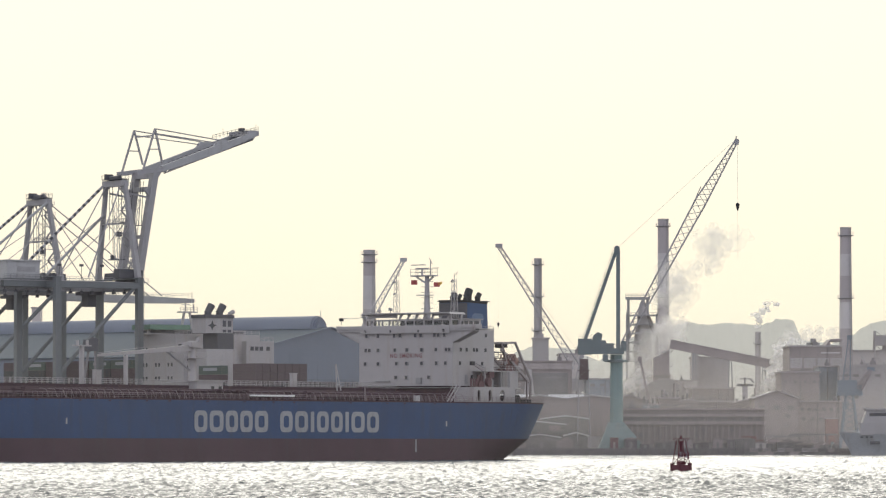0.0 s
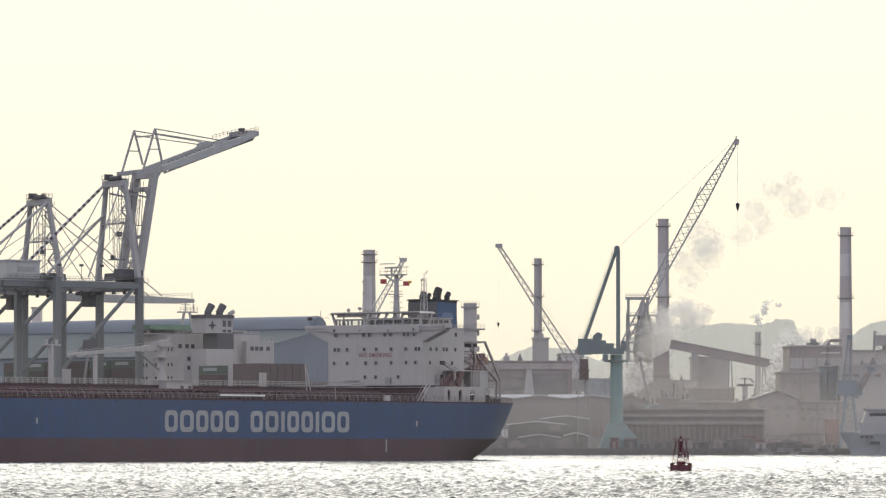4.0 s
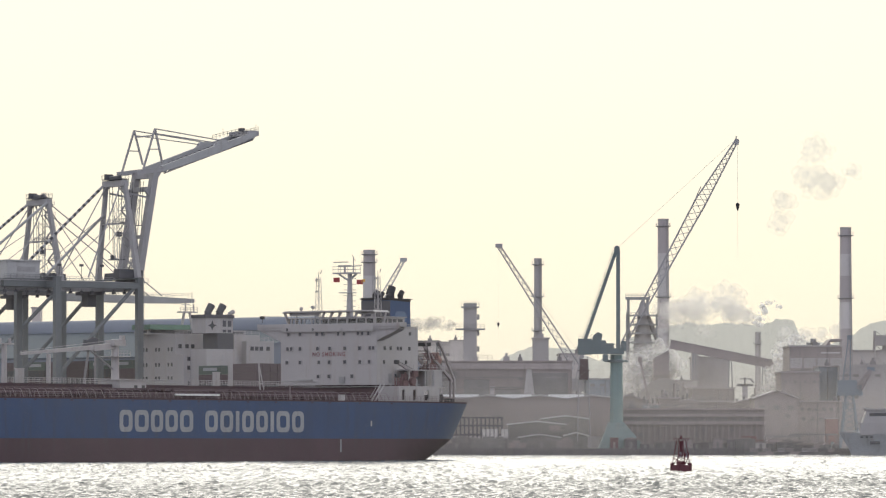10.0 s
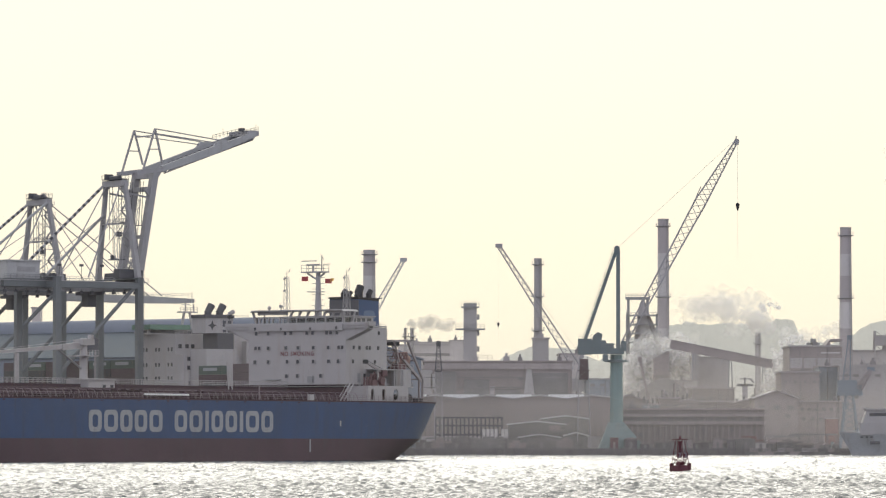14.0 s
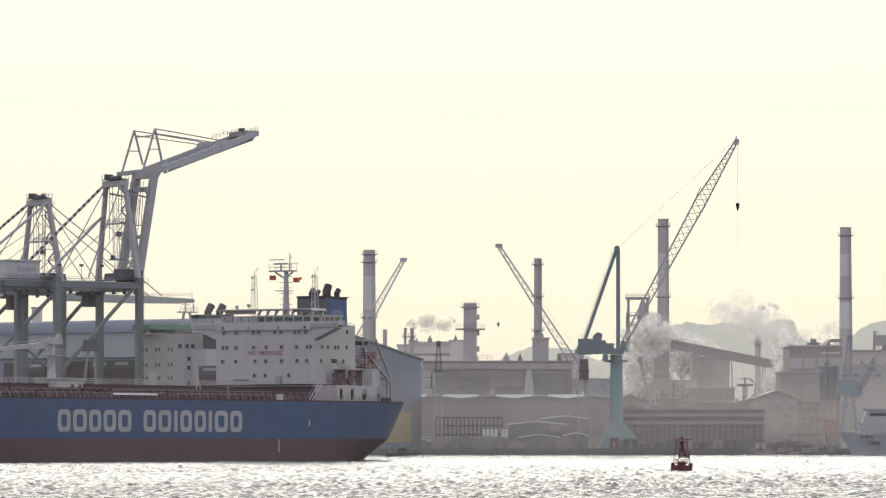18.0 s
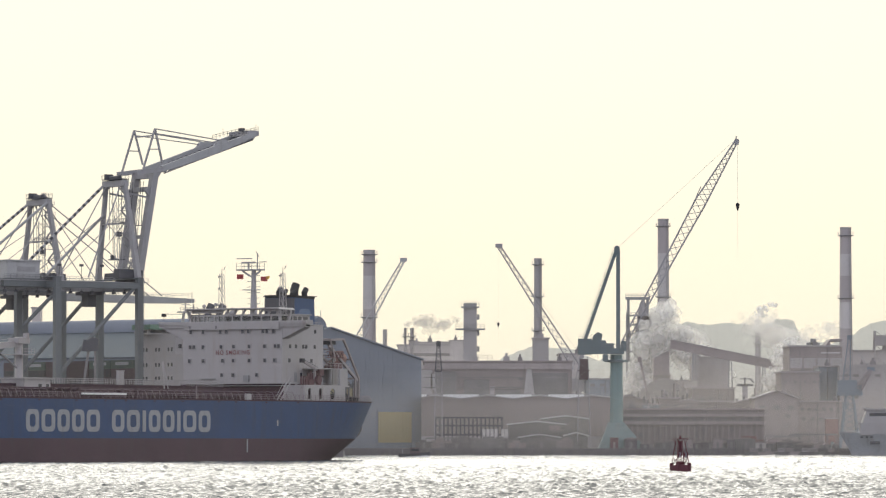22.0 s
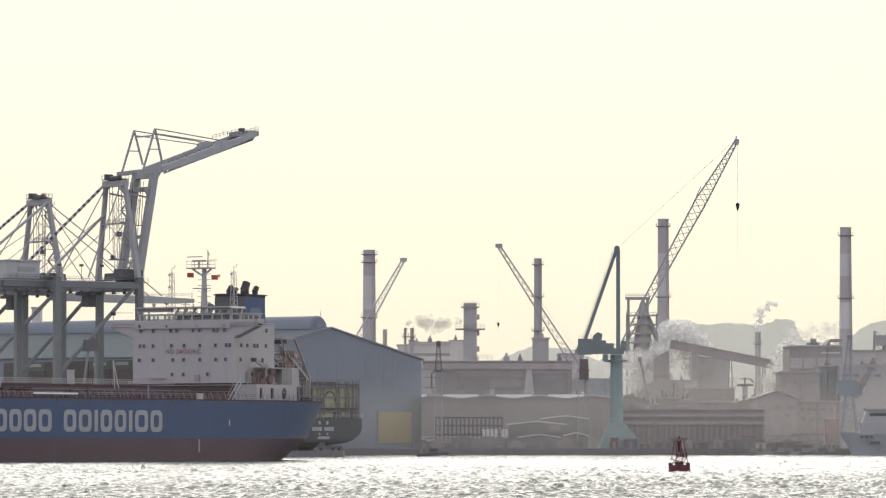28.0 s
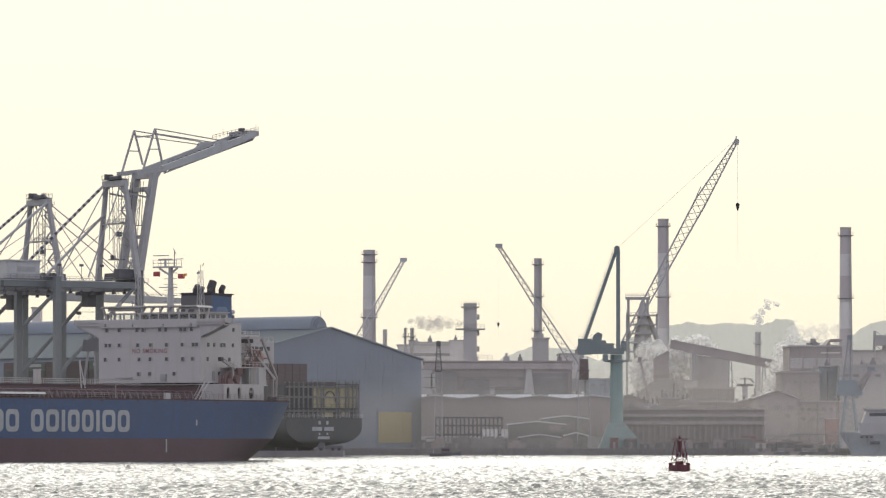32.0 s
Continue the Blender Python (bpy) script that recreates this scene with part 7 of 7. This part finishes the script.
# open-sided quay shelters, a hoist on the pier and a far block on the skyline
def shelter(x, y, w, h, depth, label):
    b = thing("quay_shelter", (x, y, 2.2), label, "shelter", "quay shelters")
    part("roof", M().prism([(-w, h), (w, h), (w * 0.92, h + 0.55), (-w * 0.92, h + 0.55)], 0, depth), DARKSTEEL, b)
    n = max(2, int(w / 1.6))
    me = mesh_of("post", M().box(-0.12, 0.12, 0, 0.24, 0, h), DARKSTEEL)
    for i in range(n + 1):
        part("post", me, None, b, at=(-w * 0.95 + 1.9 * w * i / n, 0.1, 0))
        part("post", me, None, b, at=(-w * 0.95 + 1.9 * w * i / n, depth - 0.4, 0))
    part("stored_crate", M().box(-w * 0.6, -w * 0.2, 1, depth - 1, 0, h * 0.45), SHEETBROWN, b)
    part("stored_crate", M().box(w * 0.1, w * 0.5, 1, depth - 1, 0, h * 0.35), CONCRETE, b)
    return b


shelter(110.53, 1648, 6.0, 3.6, 6, "open dark shelter on the quay")
shelter(120.79, 1650, 8.0, 4.2, 6, "long open dark shelter on the quay")
shelter(95.01, 1650, 5.0, 2.6, 5, "low open shelter by the warehouse")
shelter(2.96, 1655, 9.0, 3.0, 6, "long low shelter before the yard frame")
random.seed(33)
for i in range(7):
    px = 1335 + i * 22 + random.uniform(-5, 5)
    kb = 1617 / 8961.0
    b = thing("moored_launch", ((px - 784) * kb, 1617.5, 0.0), "small grey launch moored at the quay", "boat", "moored launches", random.uniform(-4, 4))
    w = random.uniform(2.2, 3.4)
    part("hull", M().prism([(-w, 1.0), (-w * 0.9, -0.3), (w * 0.75, -0.3), (w * 1.1, 1.25)], -0.9, 0.9), random.choice((SHEETBROWN, DARKSHED, QUAYMAT)), b)
    part("cabin", M().box(-w * 0.5, w * 0.3, -0.7, 0.7, 1.0, 2.2), random.choice((SHEET, SHEETBROWN)), b)
    part("window", M().box(-w * 0.42, w * 0.22, -0.75, -0.69, 1.5, 1.95), HAZEGLASS, b)
hst = thing("pier_hoist", (-102.69, 1470, 2.4), "dark inclined hoist standing on the container pier", "hoist")
part("inclined_leg", M().beam((-106.96 - -102.69, 0, 0), (-102.69 - -102.69, 0, 32.18 - 2.4), 0.7), DARKSTEEL, hst)
part("post", M().box(1.4, 2.0, -0.3, 0.3, 0, 30.87 - 2.4), DARKSTEEL, hst)
part("winch_head", M().prism([(-2.0, 30.54 - 2.4), (2.6, 30.54 - 2.4), (2.8, 33.98 - 2.4), (1.0, 34.64 - 2.4), (-0.4, 33.66 - 2.4), (-1.6, 33.98 - 2.4)], -1.4, 1.4), FUNGREY, hst)
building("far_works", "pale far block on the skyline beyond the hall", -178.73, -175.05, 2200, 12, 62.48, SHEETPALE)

# ---- pale grey patrol ship at the quay ----
ps = thing("patrol_ship", (124.99, 1600, 0), "pale grey patrol ship moored bow towards the works", "ship")
kp = 1600 / 8961.0
m = M()
xs = [0, 1.5, 4, 8, 14, 22, 40]
zl = [0, 2, 4, 6, 8.0]
for s in (1, -1):
    vs = []
    for x in xs:
        for z in zl:
            xx = x + (8 - z) * 0.55 * (1 - x / 40)
            vs.append((xx, s * 5.5 * min(1, (x / 16) ** 0.7) * (0.55 + 0.45 * z / 8) if x else 0.0, z - 1 if z == 0 else z + (0.8 * (1 - x / 14) if x < 14 else 0) * z / 8))
    n = len(zl)
    m.add(vs, [(i * n + j, (i + 1) * n + j, (i + 1) * n + j + 1, i * n + j + 1) for i in range(len(xs) - 1) for j in range(n - 1)])
part("hull", m, NAVYGREY, ps)
part("deck", M().prism([(3, -1), (14, -5), (40, -5.4), (40, 5.4), (14, 5), (3, 1)], 7.8, 8.0, "z"), NAVYGREY, ps)
part("superstructure", M().box(6.6, 40, -4.0, 4.0, 6.4, 10.2).hexa([(7.2, -3.8, 10.2), (40, -3.8, 10.2), (40, 3.8, 10.2), (7.2, 3.8, 10.2), (8.6, -3.4, 14.2), (40, -3.4, 14.2), (40, 3.4, 14.2), (8.6, 3.4, 14.2)]), WHITE, ps)
part("bridge_windows", M().box(9.4, 40, -3.66, -3.5, 12.4, 13.4), GLASS, ps)
part("bridge_roof", M().box(8.0, 40, -4.1, 4.1, 14.2, 14.8), WHITE, ps)
part("gun_mount", M().lathe([(0.9, 8), (0.9, 8.8), (0.4, 9.2)], 12, 6.6, 0).tube((6.6, 0, 8.8), (4.2, 0, 9.1), 0.15), NAVYGREY, ps)
part("number_bar", M().box(9.5, 12.6, -4.75, -4.45, 4.2, 5.4), FUNGREY, ps, "dark bar in place of a pennant number")
for x in (6.5, 8.2, 9.6):
    part("porthole", M().box(x, x + 0.7, -4.3, -3.4, 6.7, 7.2), FUNGREY, ps)
part("bow_rail", M().rail((2.5, -1, 8.6), (14, -5, 8.2), 1.0, 1.2, 2, 0.05), NAVYGREY, ps)

for child in ps.children:
    if child.name.split(".")[0] in ("hull", "deck", "gun_mount", "number_bar", "porthole", "bow_rail"):
        child.data.transform(Matrix.Diagonal((1, 1, 0.83, 1)))

# ---- small workboat crossing behind the tanker ----
tug = thing("workboat", (0, 0, 0), "small dark workboat with a wheelhouse, under way", "boat")
m = M()
xs, zl = [-5.5, -5, -2, 2, 4.5, 6], [-0.4, 0.4, 1.3]
for s in (1, -1):
    vs = [(x + z * 0.25 * (x > 3), s * 1.9 * (1 if x < 2 else max(0, 1 - ((x - 2) / 4) ** 2)) * (0.75 + 0.2 * z), z + (0.12 * max(0, x) if z > 1 else 0)) for x in xs for z in zl]
    m.add(vs, [(i * 3 + j, i * 3 + 3 + j, i * 3 + 4 + j, i * 3 + 1 + j) for i in range(5) for j in range(2)])
part("hull", m, FUNGREY, tug)
part("deck", M().prism([(-5.4, -1.8), (2, -1.9), (5.6, 0), (2, 1.9), (-5.4, 1.8)], 1.0, 1.15, "z"), DECKRED, tug)
part("wheelhouse", M().box(-1.2, 2.2, -1.2, 1.2, 1.1, 3.4).box(-1.5, 2.6, -1.4, 1.4, 3.4, 3.55), mat("dark_brown_paint", (0.13, 0.1, 0.1), 0.7), tug)
part("window", M().box(-0.8, 1.9, -1.26, -1.18, 2.3, 3.0), GLASS, tug)
part("mast", M().tube((-0.2, 0, 3.5), (-0.2, 0, 5.2), 0.07).beam((-0.8, 0, 4.6), (0.5, 0, 4.6), 0.1), STEEL, tug)
part("stern_frame", M().tube((-4, -1.2, 1.1), (-4, -1.2, 2.8), 0.1).tube((-4, 1.2, 1.1), (-4, 1.2, 2.8), 0.1).tube((-4, -1.2, 2.8), (-4, 1.2, 2.8), 0.1), STEEL, tug)


for child in tug.children:
    child.data.transform(Matrix.Scale(0.74, 4))
part("bow_wave", M().prism([(5.4, -0.1), (3.6, 0.55), (1.5, 0.35), (-3.5, 0.1), (-3.5, -0.3), (5.4, -0.3)], -1.9, -1.5), ALLOY, tug, "white bow wave along the side")

cb = thing("red_cabin", (55.45, 1640, 2.2), "dull red steel cabin at the crane foot", "cabin")
part("body", M().box(-1.3, 1.3, 0, 2.4, 0, 3.4), mat("dull_red_steel", (0.22, 0.14, 0.135), 0.85, vary=0.25), cb)
part("roof", M().box(-1.45, 1.45, -0.15, 2.55, 3.4, 3.55), SHADEBROWN, cb)
part("door", M().box(-0.4, 0.4, -0.06, 0.02, 0, 2.0), SHADEBROWN, cb)


# ---- steam and smoke: rigid puffs that drift ----
def unit_ball():
    bm = bmesh.new()
    bmesh.ops.create_icosphere(bm, subdivisions=2, radius=1)
    v, f = [tuple(p.co) for p in bm.verts], [tuple(q.index for q in g.verts) for g in bm.faces]
    bm.free()
    return v, f


BV, BF = unit_ball()


def puff_mesh(seed, rx, rz, count, r0, r1, material):
    """A loose cluster of thin lobes, dense in the middle and ragged at the edge."""
    rng = random.Random(seed)
    m = M()
    for _ in range(count):
        c = Vector((rng.gauss(0, rx * 0.42), rng.gauss(0, rx * 0.25), rng.gauss(0, rz * 0.42)))
        far = min(1.0, Vector((c.x / rx, 0, c.z / rz)).length)
        r = rng.uniform(r0, r1) * (1.1 - 0.6 * far)
        o = rng.uniform(0, 99)
        m.add([c + Vector(p) * r * (1 + 0.55 * noise.noise(Vector(p) * 1.3 + Vector((o, 0, 0)))) for p in BV], BF)
    return mesh_of("puff", m, material, 180)


PUFFS = []


def plume(name, label, d, spots, material, r, drift, count=11):
    """Puffs along a plume; each goes its own slow way."""
    k = d / 8961.0
    t = thing(name, (0, 0, 0), label, "steam")
    for i, (px, py, s) in enumerate(spots):
        ob = part("puff", puff_mesh(len(PUFFS) + 3, r * s, r * s * 0.75, count, r * s * 0.3, r * s * 0.62, material), None, t)
        ob["kind"] = "stuff"
        x, z = (px - 784) * k, 3.8 + (785 - py) * k
        PUFFS.append((ob, x, d + (i % 3) * 3, z, drift[0] * k, drift[1] * k, i))
    return t


plume("steam_plume", "white vapour rising from the slim chimney", 2296, [(1342, 577, 0.35), (1343, 569, 0.42), (1346, 560, 0.5), (1350, 551, 0.5), (1355, 543, 0.45), (1363, 538, 0.4), (1374, 541, 0.35)], STEAM, 5.0, (0.03, -0.03), 10)
plume("steam_plume", "bright white steam column behind the boiler house", 1944, [(1362, 712, 0.6), (1366, 700, 0.7), (1370, 688, 0.75), (1373, 676, 0.7), (1376, 664, 0.65), (1380, 652, 0.65), (1384, 640, 0.65), (1388, 627, 0.7), (1394, 614, 0.7), (1404, 604, 0.65), (1356, 704, 0.55), (1380, 694, 0.55), (1384, 676, 0.5), (1364, 684, 0.5)], STEAM, 6.0, (0.1, -0.1), 9)
plume("steam_plume", "thin vapour over the boiler house roof", 1950, [(1418, 600, 0.8), (1436, 596, 0.8), (1456, 590, 0.8), (1476, 588, 0.7), (1398, 590, 0.8)], VAPOUR, 6.0, (0.3, -0.2), 9)
plume("smoke_plume", "grey smoke from the twin stacks", 2040, [(726, 573, 0.4), (734, 571, 0.55), (744, 570, 0.7), (756, 572, 0.8), (768, 576, 0.8), (780, 573, 0.7), (792, 576, 0.6), (804, 570, 0.4)], SMOKE, 5.0, (0.25, -0.02), 12)

# steam from the furnace: every puff leaves the vent in its turn, climbs and drifts off behind the boiler house
VENT = thing("steam_plume", (0, 0, 0), "white steam rolling up from the furnace", "steam")
DRIFT = []
random.seed(12)
for i in range(92):
    born = -17.5 + i * 0.53
    size = random.uniform(0.65, 1.35) * (0.8 if born > 14 else 1.0)
    ob = part("puff", puff_mesh(400 + i, 6.6 * size, 5.2 * size, 11, 2.2 * size, 4.4 * size, WISP if born < -10 or -5 < born < -0.5 else VAPOUR if born < -5 or i % 4 == 0 else STEAM), None, VENT)
    ob["kind"] = "stuff"
    DRIFT.append((ob, born, random.uniform(-1, 1), random.uniform(-1, 1), random.uniform(-3, 3)))


# thin translucent sheets added to imitate haze in the air over works and harbour
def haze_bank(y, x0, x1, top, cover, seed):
    m = steam_mat("haze_film", (0.99, 0.94, 0.9), cover)
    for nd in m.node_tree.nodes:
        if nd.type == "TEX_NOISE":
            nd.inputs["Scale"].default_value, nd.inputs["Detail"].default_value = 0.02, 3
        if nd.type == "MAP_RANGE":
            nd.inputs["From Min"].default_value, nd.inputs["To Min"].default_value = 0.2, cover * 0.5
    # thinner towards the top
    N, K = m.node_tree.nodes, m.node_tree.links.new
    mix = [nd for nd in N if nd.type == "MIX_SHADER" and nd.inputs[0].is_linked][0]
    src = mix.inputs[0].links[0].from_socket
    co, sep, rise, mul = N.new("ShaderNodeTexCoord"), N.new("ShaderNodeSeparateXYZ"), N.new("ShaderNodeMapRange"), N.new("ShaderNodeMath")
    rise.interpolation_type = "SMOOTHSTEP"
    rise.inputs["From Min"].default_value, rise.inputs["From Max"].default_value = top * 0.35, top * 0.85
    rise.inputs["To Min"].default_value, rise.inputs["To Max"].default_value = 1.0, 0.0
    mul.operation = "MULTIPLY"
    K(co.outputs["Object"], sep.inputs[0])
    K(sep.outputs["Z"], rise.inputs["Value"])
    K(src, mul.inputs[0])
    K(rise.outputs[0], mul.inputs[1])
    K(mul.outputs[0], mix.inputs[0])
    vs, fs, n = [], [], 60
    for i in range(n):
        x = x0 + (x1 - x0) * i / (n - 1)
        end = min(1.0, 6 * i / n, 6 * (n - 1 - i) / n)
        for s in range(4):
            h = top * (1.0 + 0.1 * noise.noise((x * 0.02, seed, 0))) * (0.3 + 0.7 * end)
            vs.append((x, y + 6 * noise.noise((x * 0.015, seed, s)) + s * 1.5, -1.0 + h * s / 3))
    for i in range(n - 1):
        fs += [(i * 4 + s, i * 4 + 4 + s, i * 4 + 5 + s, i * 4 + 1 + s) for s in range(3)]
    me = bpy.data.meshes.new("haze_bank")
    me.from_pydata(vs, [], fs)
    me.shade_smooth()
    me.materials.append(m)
    return tagged(new("haze_bank", me), "translucent sheet added to imitate haze in the air", "haze", kind="stuff")


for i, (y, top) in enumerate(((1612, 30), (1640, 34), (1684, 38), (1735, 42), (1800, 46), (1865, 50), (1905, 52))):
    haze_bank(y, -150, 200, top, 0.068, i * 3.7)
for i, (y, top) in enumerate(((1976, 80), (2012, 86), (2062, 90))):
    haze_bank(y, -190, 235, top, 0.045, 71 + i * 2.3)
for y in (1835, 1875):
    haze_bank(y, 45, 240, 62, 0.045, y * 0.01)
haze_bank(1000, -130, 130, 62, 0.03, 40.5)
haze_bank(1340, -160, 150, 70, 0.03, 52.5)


# ---- what moves ----
def tanker_at(t):
    a = 53.511 + 0.167 * t
    return pose(-31.621 - 1.638 * t, 1130.317 - 1.892 * t, 0.0, 0, 0, 180 + a)


BOB = [(0, 0, 0, 0), (1, 0, 1, -0.3), (2, 0, 0, 0.2), (3, -1, 1, 0.3), (4.5, 0, 0, -0.4), (6, -2, 0, -1.6), (7, 2, 0, 0.4), (8, 2, 1, 0.3), (9, -1, 0, -0.9), (10, 0, 0, 0.2), (11, 0, 1, 0.6), (12, 2, 0, 1.2), (13, 0, 0, 0.2), (14, -1, 1, -0.8), (15.5, 0, 0, 0.4), (17, 0, 0, -0.2),
       (18, 1, 1, 0.5), (19, 2, 0, -0.3), (20, -1, 0, 0.2), (21, 1, 0, 1.0), (22, -1, 0, -0.3), (23, -1, 0, 0.2), (24, 0, 0, 1.0), (25, 0, 1, -0.2), (26.5, -2, 0, 0.3), (28, -3, 0, -0.5), (29, -3, 1, 0.2), (30, -1, 0, 0.3), (31, -4, 0, -0.2), (32, -3, 0, 0.3)]


HIGH = ((-60, 1150, 705), (0, 1150, 690), (4, 1158, 630), (8, 1178, 575), (12, 1200, 510), (16, 1250, 440), (19, 1330, 385), (22, 1470, 320), (26, 1700, 220), (70, 2600, 0))
MID = ((-60, 1140, 705), (0, 1142, 690), (3, 1142, 650), (7, 1168, 600), (12, 1206, 560), (18, 1282, 556), (25, 1365, 590), (30, 1420, 640), (36, 1425, 665), (90, 1425, 665))
LOW = ((-60, 1132, 705), (0, 1134, 690), (3, 1132, 662), (7, 1150, 646), (11, 1184, 636), (15, 1222, 628), (19, 1252, 650), (23, 1257, 672), (90, 1257, 675))


def drift_at(t, born, a, b, depth):
    """Where a puff of furnace steam is: the first climb high, the next drift along the roofs, the last roll over behind the sinter house."""
    age, k = t - born, 2034 / 8961.0
    line = HIGH if born < -10 else MID if born < -0.5 else LOW
    px, py = [float(np.interp(age, [p[0] for p in line], [p[j] for p in line])) for j in (1, 2)]
    if line is LOW:
        py -= 75 * max(0.0, 1 - abs(born - 11) / 6.5) * math.sin(math.pi * min(1.0, max(0.0, (age - 2) / 16)))
    late = {HIGH: 99, MID: 18, LOW: 13}[line]
    spread = max(4.0, 7 + 2.0 * min(late, 16.0, max(0.0, age)) - 4.0 * max(0.0, age - late) + (7.0 * max(0.0, age - 17) if line is HIGH else 0.0))
    return pose((px + a * spread - 784) * k, 2034 + depth, 3.8 + (785 - py - b * spread * 0.8) * k, 0, 6 * math.sin(age * 0.2 + a * 5), 0)


def motions():
    walk(tanker, [(t, tanker_at(t)) for t in range(0, 33, 4)])
    walk(buoy, [(t, pose(31.99 + dx * 0.076, 681, -0.05 - dz * 0.05, 0, lean * 1.2, 20)) for t, dx, dz, lean in BOB])
    walk(tug, [(0.0, pose(-26.87, 1400, 0, 0, 0, 4)), (16.0, pose(-13.28, 1400, 0, 0, 0, 3)), (32.0, pose(0.31, 1400, 0, 0, 0, 3))])
    walk(WAVES, [(0.0, pose(0, 0, 0)), (32.0, pose(-16, -34, 0))])
    for ob, x, y, z, vx, vz, i in PUFFS:
        rows = []
        for t in (0, 8, 16, 24, 32):
            u = t - 16
            rows.append((t, pose(x + vx * u + 1.2 * math.sin(i * 2.1 + t * 0.19), y, z - vz * u + 0.8 * math.sin(i * 1.3 + t * 0.23), 0, 10 * math.sin(i + t * 0.08), 0)))
        walk(ob, rows)
    for ob, born, a, b, depth in DRIFT:
        walk(ob, [(t, drift_at(t, born, a, b, depth)) for t in range(0, 33, 2)])


motions()
